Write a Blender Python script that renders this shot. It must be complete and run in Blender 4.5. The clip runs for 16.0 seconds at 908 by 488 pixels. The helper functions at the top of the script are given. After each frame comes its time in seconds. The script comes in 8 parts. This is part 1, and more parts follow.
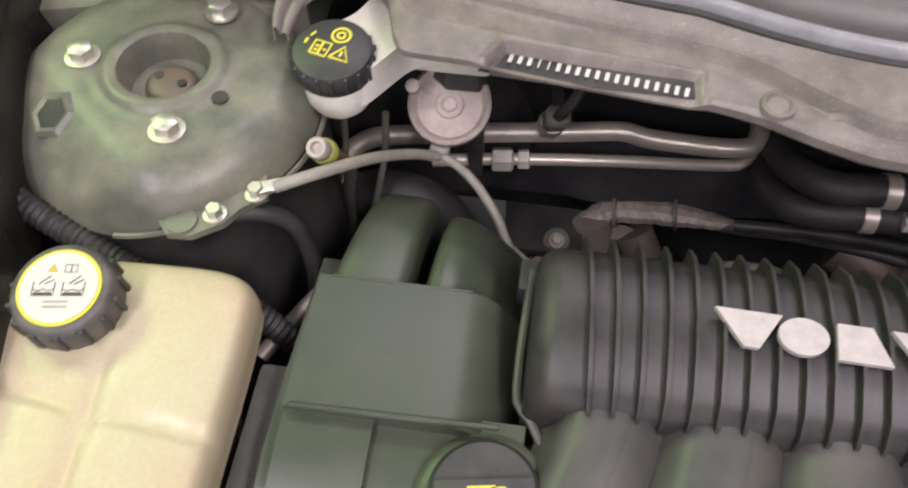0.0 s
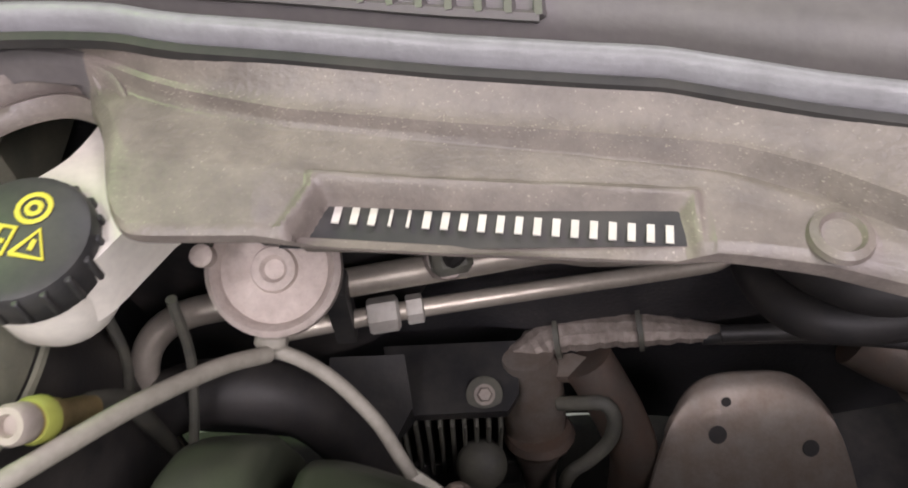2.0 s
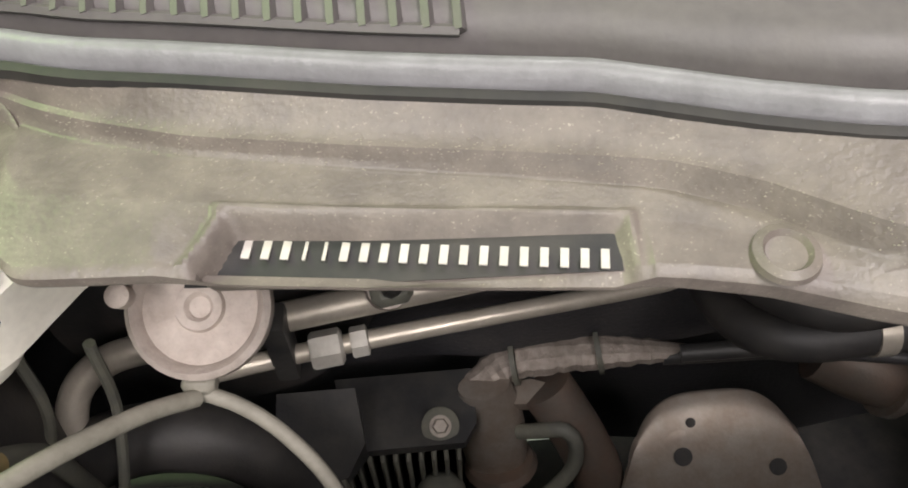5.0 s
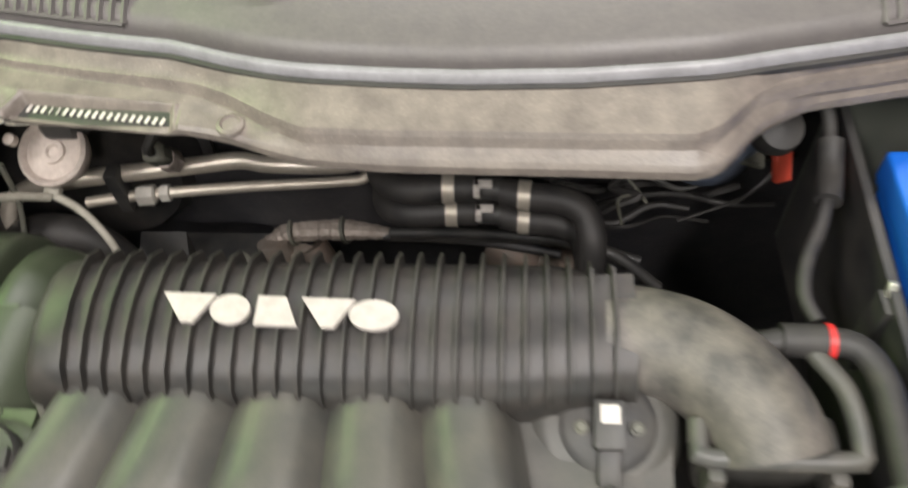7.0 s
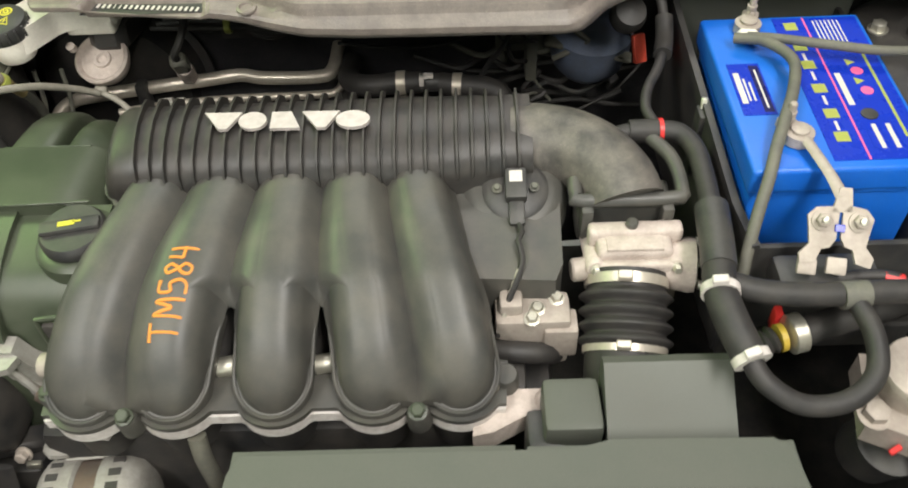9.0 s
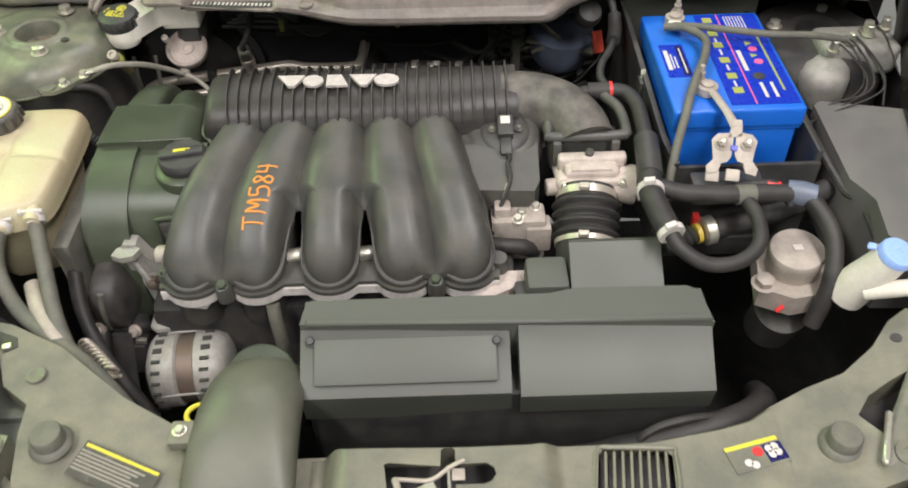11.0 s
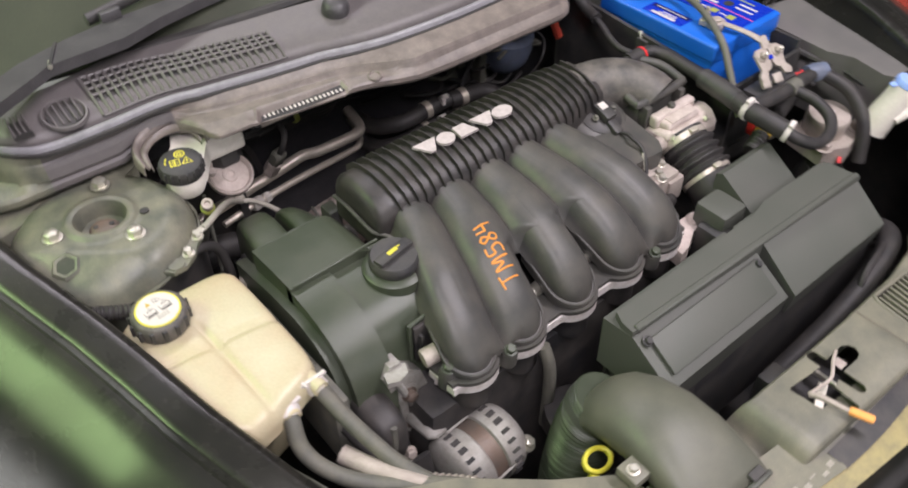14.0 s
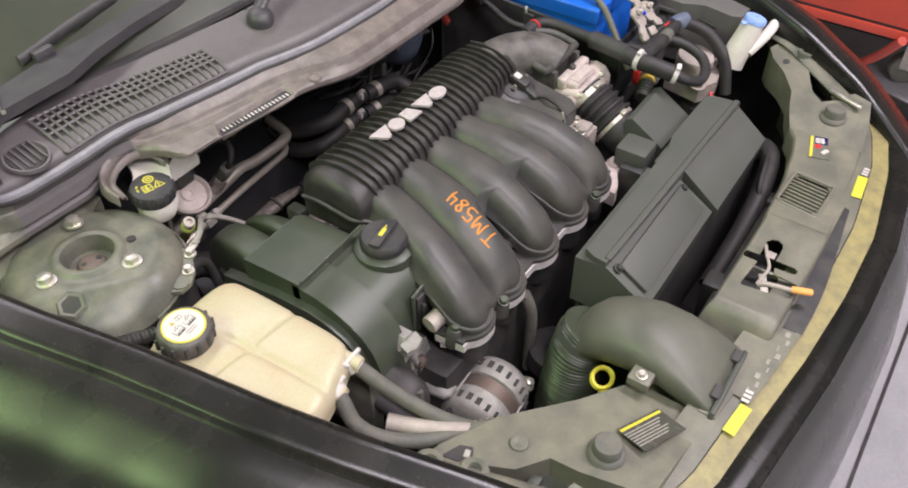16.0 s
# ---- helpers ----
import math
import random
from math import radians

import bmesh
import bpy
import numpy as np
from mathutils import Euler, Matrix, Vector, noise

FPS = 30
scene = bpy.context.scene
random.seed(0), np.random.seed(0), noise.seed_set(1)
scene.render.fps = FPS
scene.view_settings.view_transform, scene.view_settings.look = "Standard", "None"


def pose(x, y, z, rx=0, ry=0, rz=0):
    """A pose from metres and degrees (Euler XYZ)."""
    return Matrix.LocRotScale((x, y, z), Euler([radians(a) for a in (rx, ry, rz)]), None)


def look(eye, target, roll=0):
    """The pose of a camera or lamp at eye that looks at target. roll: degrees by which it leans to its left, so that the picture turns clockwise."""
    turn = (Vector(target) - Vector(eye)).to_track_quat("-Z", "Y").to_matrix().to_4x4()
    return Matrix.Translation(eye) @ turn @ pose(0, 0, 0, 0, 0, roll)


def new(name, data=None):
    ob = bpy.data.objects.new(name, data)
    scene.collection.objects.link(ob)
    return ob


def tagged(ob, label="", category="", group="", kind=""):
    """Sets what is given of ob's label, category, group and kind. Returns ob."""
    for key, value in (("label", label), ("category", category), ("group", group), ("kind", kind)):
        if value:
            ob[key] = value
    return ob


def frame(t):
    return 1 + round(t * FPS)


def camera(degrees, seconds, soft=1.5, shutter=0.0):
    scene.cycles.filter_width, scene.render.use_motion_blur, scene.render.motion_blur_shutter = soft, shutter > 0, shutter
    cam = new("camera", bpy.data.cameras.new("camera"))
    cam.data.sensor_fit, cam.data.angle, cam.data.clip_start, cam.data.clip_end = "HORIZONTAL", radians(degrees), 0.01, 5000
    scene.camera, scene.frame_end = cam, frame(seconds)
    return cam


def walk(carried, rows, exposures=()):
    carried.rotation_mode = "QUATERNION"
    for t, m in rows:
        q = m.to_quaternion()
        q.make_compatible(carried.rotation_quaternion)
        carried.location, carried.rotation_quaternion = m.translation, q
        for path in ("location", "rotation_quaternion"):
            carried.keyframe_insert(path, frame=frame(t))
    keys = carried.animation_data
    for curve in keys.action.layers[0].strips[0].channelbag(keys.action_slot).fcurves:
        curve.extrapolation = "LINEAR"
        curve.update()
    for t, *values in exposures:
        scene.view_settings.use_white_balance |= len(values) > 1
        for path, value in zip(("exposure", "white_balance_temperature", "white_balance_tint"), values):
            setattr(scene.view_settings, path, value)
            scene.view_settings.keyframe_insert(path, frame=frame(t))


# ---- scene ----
cam = camera(57.2, 16.0, soft=1.8, shutter=0.5)
PATH = [
    (0, (-0.267, -0.017, 1.368), (-0.431, 1.066, -0.306), -0.5),
    (0.5, (-0.252, 0.005, 1.379), (-0.379, 1.114, -0.280), -0.9),
    (1, (-0.243, 0.060, 1.349), (-0.335, 1.197, -0.294), -1.8),
    (1.5, (-0.238, 0.145, 1.249), (-0.267, 1.293, -0.389), -1.2),
    (2, (-0.247, 0.206, 1.206), (-0.256, 1.377, -0.416), -3.0),
    (2.5, (-0.245, 0.220, 1.178), (-0.240, 1.398, -0.439), -3.1),
    (3, (-0.239, 0.220, 1.182), (-0.219, 1.408, -0.427), -2.6),
    (3.2, (-0.241, 0.221, 1.184), (-0.216, 1.416, -0.420), -2.5),
    (5.3, (-0.224, 0.220, 1.193), (-0.160, 1.427, -0.400), -2.3),
    (5.5, (-0.203, 0.197, 1.212), (-0.150, 1.399, -0.386), -2.9),
    (6, (-0.123, 0.115, 1.29), (-0.097, 1.302, -0.32), -4.8),
    (6.5, (-0.013, 0.034, 1.356), (-0.041, 1.217, -0.257), -5.2),
    (7, (0.105, -0.073, 1.425), (-0.058, 1.107, -0.181), -5.7),
    (7.5, (0.185, -0.188, 1.447), (-0.025, 1.019, -0.134), -3.5),
    (8, (0.205, -0.28, 1.463), (-0.015, 0.956, -0.094), -3.0),
    (8.5, (0.185, -0.366, 1.479), (0.035, 0.917, -0.048), -3.4),
    (9, (0.122, -0.429, 1.484), (0.074, 0.888, -0.02), -3.4),
    (9.5, (0.087, -0.496, 1.503), (0.102, 0.848, 0.022), -2.4),
    (9.7, (0.077, -0.524, 1.515), (0.113, 0.828, 0.041), -1.7),
    (11.8, (0.102, -0.857, 1.626), (0.073, 0.604, 0.26), -2.3),
    (12, (0.038, -0.861, 1.632), (0.082, 0.606, 0.273), -2.1),
    (12.5, (-0.148, -0.852, 1.634), (0.069, 0.603, 0.279), -2.0),
    (13, (-0.34, -0.739, 1.607), (0.033, 0.675, 0.243), -2.1),
    (13.5, (-0.515, -0.608, 1.619), (0.096, 0.681, 0.218), -2.7),
    (14, (-0.68, -0.515, 1.641), (0.213, 0.61, 0.249), -1.5),
    (14.5, (-0.853, -0.43, 1.671), (0.244, 0.505, 0.285), -1.8),
    (15, (-0.897, -0.42, 1.681), (0.237, 0.474, 0.297), -1.8),
    (15.5, (-0.904, -0.42, 1.674), (0.255, 0.434, 0.286), -1.4),
    (16, (-0.896, -0.424, 1.673), (0.288, 0.393, 0.284), -0.6),
]
walk(cam, [(t, look(eye, target, roll)) for t, eye, target, roll in PATH], exposures=((0.0, -0.17, 6250, 15), (3.0, -0.03, 6400, 10), (6.0, 0.08, 6600, 2), (6.9, 0.23, 6600, 1), (7.7, 0.16, 6800, -2), (9.0, 0.06, 6700, -4), (12.5, -0.15, 6330, 9), (16.0, -0.12, 6220, 14)))

# ---- light ----
world = bpy.data.worlds.new("workshop_air")
scene.world = world
world.use_nodes = True
world.node_tree.nodes["Background"].inputs[0].default_value = (0.55, 0.56, 0.58, 1)
world.node_tree.nodes["Background"].inputs[1].default_value = 0.082


def area_lamp(name, m, sx, sy, watts, color):
    d = bpy.data.lights.new(name, "AREA")
    d.shape, d.size, d.size_y, d.energy, d.color = "RECTANGLE", sx, sy, watts, color
    ob = new(name, d)
    ob.matrix_world = m
    return ob


# fluorescent battens under the workshop ceiling
area_lamp("tube_light_a", pose(0.9, -1.3, 3.35), 0.35, 2.4, 112, (1.0, 0.90, 0.93))
area_lamp("tube_light_b", pose(-1.2, -1.6, 3.35), 0.35, 2.4, 92, (1.0, 0.91, 0.94))
area_lamp("tube_light_c", pose(0.2, 1.9, 3.35, 0, 0, 90), 0.35, 2.4, 50, (1.0, 0.91, 0.95))
# unseen fill lamp in front of the car, added to lift the dark parts
area_lamp("front_fill_lamp", look((0, -6.05, 1.4), (0, 0, 1.4)), 3.9, 2.7, 110, (1.0, 0.97, 0.95))
# green-tinted work light beside the left wing
area_lamp("green_work_light", look((-1.75, 0.95, 2.37), (-0.45, 0.2, 0.85)), 1.1, 0.45, 24, (0.68, 1.0, 0.40))
# unseen soft panel beside the left wing, added to brighten the flank's reflection
area_lamp("side_fill_panel", look((-3.2, 2.0, 0.95), (-0.6, 0.1, 0.85)), 3.0, 1.7, 66, (1.0, 0.98, 0.90))

# ---- materials ----


def mat(name, base, rough=0.5, metal=0.0, dirt=None, amount=0.0, scale=30.0, fine=260.0, bump=0.15, vary=0.12, streak=1.0, coat=0.0, trans=0.0, speck=0.0, speck_color=(0.42, 0.38, 0.32)):
    """Base colour broken up by large stains and fine grain, with dust of another colour and a fine relief."""
    m = bpy.data.materials.new(name)
    m.use_nodes = True
    nt = m.node_tree
    n, l = nt.nodes, nt.links
    b = n["Principled BSDF"]
    geo = n.new("ShaderNodeNewGeometry")
    mp = n.new("ShaderNodeMapping")
    mp.inputs["Scale"].default_value = (1, 1, streak)
    l.new(geo.outputs["Position"], mp.inputs["Vector"])
    big = n.new("ShaderNodeTexNoise")
    big.inputs["Scale"].default_value, big.inputs["Detail"].default_value, big.inputs["Roughness"].default_value = scale, 6, 0.62
    small = n.new("ShaderNodeTexNoise")
    small.inputs["Scale"].default_value, small.inputs["Detail"].default_value = fine, 4
    for t in (big, small):
        l.new(mp.outputs[0], t.inputs["Vector"])
    ramp = n.new("ShaderNodeMapRange")
    ramp.inputs[1].default_value, ramp.inputs[2].default_value = 0.36, 0.68
    l.new(big.outputs["Fac"], ramp.inputs[0])
    # grain: multiply the base a little up and down
    grain = n.new("ShaderNodeMapRange")
    grain.inputs[3].default_value, grain.inputs[4].default_value = 1 - vary, 1 + vary
    l.new(small.outputs["Fac"], grain.inputs[0])
    mix = n.new("ShaderNodeMix")
    mix.data_type = "RGBA"
    mix.inputs["A"].default_value = (*base, 1)
    mix.inputs["B"].default_value = (*(dirt or base), 1)
    amt = n.new("ShaderNodeMath")
    amt.operation = "MULTIPLY"
    amt.inputs[1].default_value = amount
    l.new(ramp.outputs[0], amt.inputs[0])
    l.new(amt.outputs[0], mix.inputs["Factor"])
    mul = n.new("ShaderNodeMix")
    mul.data_type, mul.blend_type = "RGBA", "MULTIPLY"
    mul.inputs["Factor"].default_value = 1
    if speck:
        # crumbs of pale dust, in drifts
        dots = n.new("ShaderNodeTexNoise")
        dots.inputs["Scale"].default_value, dots.inputs["Detail"].default_value = 850, 2
        l.new(geo.outputs["Position"], dots.inputs["Vector"])
        pick = n.new("ShaderNodeMapRange")
        pick.inputs[1].default_value, pick.inputs[2].default_value = 0.66, 0.72
        l.new(dots.outputs["Fac"], pick.inputs[0])
        drift = n.new("ShaderNodeMath")
        drift.operation = "MULTIPLY"
        l.new(pick.outputs[0], drift.inputs[0])
        l.new(ramp.outputs[0], drift.inputs[1])
        gain = n.new("ShaderNodeMath")
        gain.operation = "MULTIPLY"
        gain.inputs[1].default_value = speck
        l.new(drift.outputs[0], gain.inputs[0])
        dust = n.new("ShaderNodeMix")
        dust.data_type = "RGBA"
        dust.inputs["B"].default_value = (*speck_color, 1)
        l.new(gain.outputs[0], dust.inputs["Factor"])
        l.new(mix.outputs["Result"], dust.inputs["A"])
        mix = dust
    l.new(mix.outputs["Result"], mul.inputs["A"])
    l.new(grain.outputs[0], mul.inputs["B"])
    l.new(mul.outputs["Result"], b.inputs["Base Color"])
    rr = n.new("ShaderNodeMapRange")
    rr.inputs[3].default_value, rr.inputs[4].default_value = max(0.03, rough - 0.1), min(1.0, rough + 0.16)
    l.new(big.outputs["Fac"], rr.inputs[0])
    l.new(rr.outputs[0], b.inputs["Roughness"])
    b.inputs["Metallic"].default_value = metal
    b.inputs["Coat Weight"].default_value = coat
    b.inputs["Coat Roughness"].default_value = 0.30
    b.inputs["Transmission Weight"].default_value = trans
    if bump:
        bp = n.new("ShaderNodeBump")
        bp.inputs["Strength"].default_value, bp.inputs["Distance"].default_value = bump, 0.0015
        l.new(small.outputs["Fac"], bp.inputs["Height"])
        l.new(bp.outputs[0], b.inputs["Normal"])
    return m


M = dict(
    manifold=mat("moulded_black_nylon", (0.056, 0.056, 0.052), 0.42, dirt=(0.13, 0.118, 0.095), amount=0.45, scale=22, fine=700, bump=0.05),
    rib=mat("ribbed_nylon", (0.024, 0.023, 0.022), 0.42, dirt=(0.07, 0.06, 0.051), amount=0.5, scale=45, fine=600, bump=0.08),
    cover=mat("cam_cover_plastic", (0.044, 0.055, 0.035), 0.36, dirt=(0.10, 0.105, 0.075), amount=0.4, scale=14, fine=700, bump=0.04),
    trim=mat("wiper_trim", (0.05, 0.048, 0.05), 0.4, dirt=(0.09, 0.085, 0.085), amount=0.4, scale=40, speck=0.5),
    black=mat("black_plastic", (0.03, 0.03, 0.031), 0.45, dirt=(0.12, 0.11, 0.09), amount=0.35, scale=30),
    airbox=mat("airbox_plastic", (0.076, 0.082, 0.068), 0.48, dirt=(0.11, 0.105, 0.092), amount=0.3, scale=12, fine=900, bump=0.08),
    rubber=mat("hose_rubber", (0.022, 0.021, 0.021), 0.55, dirt=(0.065, 0.058, 0.05), amount=0.45, scale=40),
    dustyhose=mat("dusty_hose", (0.10, 0.10, 0.085), 0.6, dirt=(0.2, 0.19, 0.14), amount=0.5, scale=40),
    cable=mat("grey_ground_cable", (0.33, 0.31, 0.26), 0.55, dirt=(0.16, 0.15, 0.12), amount=0.5, scale=60, bump=0.2),
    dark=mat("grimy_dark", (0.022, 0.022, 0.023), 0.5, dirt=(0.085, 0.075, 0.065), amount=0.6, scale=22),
    wall=mat("bulkhead_insulation", (0.028, 0.028, 0.032), 0.5, dirt=(0.07, 0.066, 0.066), amount=0.5, scale=40, bump=0.4, speck=0.5),
    tower=mat("dusty_painted_steel", (0.105, 0.11, 0.088), 0.36, dirt=(0.26, 0.245, 0.175), amount=0.65, scale=24, fine=500, bump=0.1, speck=0.4),
    slam=mat("dusty_support_panel", (0.125, 0.125, 0.098), 0.42, dirt=(0.25, 0.235, 0.165), amount=0.65, scale=18, fine=500, bump=0.1, speck=0.4),
    strip=mat("dirty_front_edge", (0.33, 0.28, 0.11), 0.45, dirt=(0.13, 0.12, 0.075), amount=0.65, scale=40, bump=0.1),
    cowl=mat("weathered_scuttle_plastic", (0.145, 0.124, 0.111), 0.36, dirt=(0.275, 0.237, 0.203), amount=0.6, scale=45, fine=420, bump=0.25, speck=0.9),
    cowlback=mat("scuttle_grille_plastic", (0.115, 0.105, 0.104), 0.42, dirt=(0.16, 0.145, 0.135), amount=0.4, scale=60, bump=0.15),
    seal=mat("worn_hood_seal", (0.27, 0.265, 0.28), 0.34, dirt=(0.14, 0.135, 0.14), amount=0.5, scale=55, bump=0.3),
    paint=mat("black_car_paint", (0.009, 0.009, 0.008), 0.24, dirt=(0.024, 0.021, 0.016), amount=0.5, scale=10, fine=900, bump=0.0, coat=0.40, speck=0.35),
    steel=mat("bare_steel", (0.58, 0.53, 0.45), 0.34, 0.5, dirt=(0.40, 0.35, 0.28), amount=0.5, scale=60),
    alloy=mat("cast_alloy", (0.58, 0.56, 0.51), 0.45, 0.2, dirt=(0.38, 0.34, 0.29), amount=0.5, scale=50, bump=0.3),
    oxide=mat("oxidised_alloy", (0.44, 0.39, 0.34), 0.6, 0.3, dirt=(0.26, 0.22, 0.19), amount=0.5, scale=45, bump=0.3),
    zinc=mat("zinc_bolt", (0.66, 0.64, 0.56), 0.35, 0.8, dirt=(0.4, 0.37, 0.28), amount=0.5, scale=90),
    tank=mat("aged_translucent_plastic", (0.51, 0.465, 0.305), 0.36, dirt=(0.47, 0.34, 0.21), amount=0.6, scale=11, fine=300, bump=0.03),
    white=mat("white_nylon", (0.78, 0.74, 0.66), 0.42, dirt=(0.56, 0.50, 0.42), amount=0.45, scale=30, bump=0.05),
    blue=mat("blue_battery_case", (0.010, 0.125, 0.60), 0.36, dirt=(0.03, 0.17, 0.6), amount=0.4, scale=25, fine=600, bump=0.1),
    bluelabel=mat("deep_blue_label", (0.006, 0.03, 0.42), 0.25, bump=0),
    navy=mat("navy_label", (0.01, 0.01, 0.08), 0.25, bump=0),
    yellow=mat("yellow_print", (0.62, 0.56, 0.05), 0.45, bump=0),
    lime=mat("lime_print", (0.34, 0.37, 0.08), 0.4, bump=0),
    red=mat("red_plastic", (0.6, 0.03, 0.03), 0.4, bump=0),
    pink=mat("pink_print", (0.7, 0.12, 0.3), 0.4, bump=0),
    letter=mat("pale_print", (0.62, 0.58, 0.54), 0.45, dirt=(0.45, 0.41, 0.37), amount=0.4, scale=90, bump=0),
    orangepen=mat("orange_paint_pen", (0.62, 0.24, 0.035), 0.5, bump=0.1),
    orange=mat("orange_grip", (0.85, 0.38, 0.10), 0.5),
    rust=mat("rusty_shield", (0.15, 0.125, 0.105), 0.5, 0.4, dirt=(0.19, 0.12, 0.085), amount=0.6, scale=35, bump=0.2),
    foil=mat("crumpled_foil", (0.36, 0.31, 0.27), 0.5, 0.35, dirt=(0.17, 0.14, 0.12), amount=0.7, scale=110, fine=180, bump=1.0),
    # olive base and blotches put a green reflection into the glass colour
    glass=mat("windscreen", (0.05, 0.055, 0.04), 0.10, dirt=(0.085, 0.09, 0.06), amount=0.5, scale=5, bump=0.02, coat=1.0),
    concrete=mat("workshop_floor", (0.42, 0.42, 0.42), 0.7, dirt=(0.3, 0.3, 0.3), amount=0.7, scale=4, fine=90, bump=0.2),
    plaster=mat("workshop_wall", (0.24, 0.25, 0.24), 0.8, dirt=(0.18, 0.18, 0.175), amount=0.5, scale=1.5),
    redpaint=mat("red_machine_paint", (0.55, 0.07, 0.04), 0.4, dirt=(0.4, 0.06, 0.04), amount=0.5, scale=10),
    potblue=mat("dim_blue_plastic", (0.13, 0.16, 0.23), 0.4, dirt=(0.1, 0.1, 0.11), amount=0.5, scale=30),
    amber=mat("amber_plastic", (0.50, 0.36, 0.05), 0.4, dirt=(0.4, 0.28, 0.06), amount=0.5, scale=60),
    badge=mat("aged_silver_print", (0.50, 0.45, 0.43), 0.4, dirt=(0.28, 0.25, 0.23), amount=0.5, scale=80, bump=0.05),
    cast=mat("rough_white_casting", (0.56, 0.49, 0.44), 0.7, 0.1, dirt=(0.34, 0.28, 0.24), amount=0.6, scale=70, fine=300, bump=0.6),
    whitecast=mat("chalky_white_casting", (0.66, 0.63, 0.60), 0.6, 0.1, dirt=(0.40, 0.35, 0.31), amount=0.55, scale=90, fine=300, bump=0.5),
    dustyblack=mat("dusty_black_elbow", (0.06, 0.057, 0.052), 0.5, dirt=(0.19, 0.17, 0.145), amount=0.7, scale=38, fine=500, bump=0.12, speck=0.4),
    dullalloy=mat("dull_grey_alloy", (0.36, 0.35, 0.32), 0.55, 0.25, dirt=(0.22, 0.20, 0.17), amount=0.6, scale=60, bump=0.35),
    film=mat("smoky_sticker_film", (0.075, 0.075, 0.06), 0.22, dirt=(0.11, 0.105, 0.08), amount=0.4, scale=60, bump=0.02),
    duct=mat("dusty_snorkel_plastic", (0.092, 0.096, 0.073), 0.42, dirt=(0.16, 0.155, 0.115), amount=0.5, scale=16, fine=700, bump=0.08),
    lid=mat("pale_grey_lid_plastic", (0.125, 0.122, 0.117), 0.38, dirt=(0.19, 0.18, 0.165), amount=0.5, scale=14, fine=700, bump=0.06),
    shield=mat("heat_stained_steel", (0.34, 0.30, 0.26), 0.40, 0.55, dirt=(0.24, 0.18, 0.14), amount=0.7, scale=35, fine=300, bump=0.15),
    brass=mat("dull_brass", (0.46, 0.36, 0.17), 0.36, 0.6, dirt=(0.25, 0.2, 0.12), amount=0.5, scale=90, bump=0.1),
    crust=mat("chalky_crust", (0.30, 0.265, 0.225), 0.7, dirt=(0.18, 0.155, 0.14), amount=0.6, scale=200, bump=0.3),
    bluecap=mat("blue_cap", (0.30, 0.45, 0.85), 0.4),
)

for node in M["paint"].node_tree.nodes:
    if node.type == "BSDF_PRINCIPLED":
        node.inputs["Specular IOR Level"].default_value = 0.35

# ---- building tools ----


def thing(name, label, category, group="", at=(0, 0, 0)):
    ob = new(name)
    ob.empty_display_size = 0.02
    ob.location = at
    tagged(ob, label, category, group)
    return ob


def finish(name, bm, material, parent=None, label="", smooth=42):
    bmesh.ops.recalc_face_normals(bm, faces=bm.faces)
    me = bpy.data.meshes.new(name)
    bm.to_mesh(me)
    bm.free()
    for p in me.polygons:
        p.use_smooth = True
    me.set_sharp_from_angle(angle=radians(smooth))
    me.materials.append(M[material] if isinstance(material, str) else material)
    ob = new(name, me)
    if parent is not None:
        ob.parent = parent
        ob.matrix_parent_inverse = parent_inverse(parent)
    if label:
        ob["label"] = label
    return ob


def parent_inverse(p):
    return Matrix.Translation(p.location).inverted() if p.parent is None else Matrix.Identity(4)


def part(name, bm, material, parent, label="", smooth=42):
    return finish(name, bm, material, parent, label, smooth)


def solo(name, bm, material, label, category, group="", kind="", smooth=42):
    return tagged(finish(name, bm, material, smooth=smooth), label, category, group, kind)


def join(*bms):
    """All into the first."""
    out = bms[0]
    for b in bms[1:]:
        me = bpy.data.meshes.new("tmp")
        b.to_mesh(me)
        b.free()
        out.from_mesh(me)
        bpy.data.meshes.remove(me)
    return out


def moved(bm, m):
    bmesh.ops.transform(bm, matrix=m, verts=bm.verts)
    return bm


def bevelled(bm, width, seg=2, angle=30):
    if width > 0:
        edges = [e for e in bm.edges if len(e.link_faces) == 2 and e.calc_face_angle(0) > radians(angle)]
        bmesh.ops.bevel(bm, geom=edges, offset=width, segments=seg, affect="EDGES", profile=0.6, clamp_overlap=True)
    return bm


def rbox(lo, hi, bev=0.004, seg=2, taper=1.0):
    """A box with rounded edges; taper shrinks its foot."""
    bm = bmesh.new()
    bmesh.ops.create_cube(bm, size=1)
    lo, hi = Vector(lo), Vector(hi)
    c, s = (lo + hi) / 2, hi - lo
    for v in bm.verts:
        k = taper if v.co.z < 0 else 1
        v.co = Vector((c.x + v.co.x * s.x * k, c.y + v.co.y * s.y * k, c.z + v.co.z * s.z))
    return bevelled(bm, bev, seg)


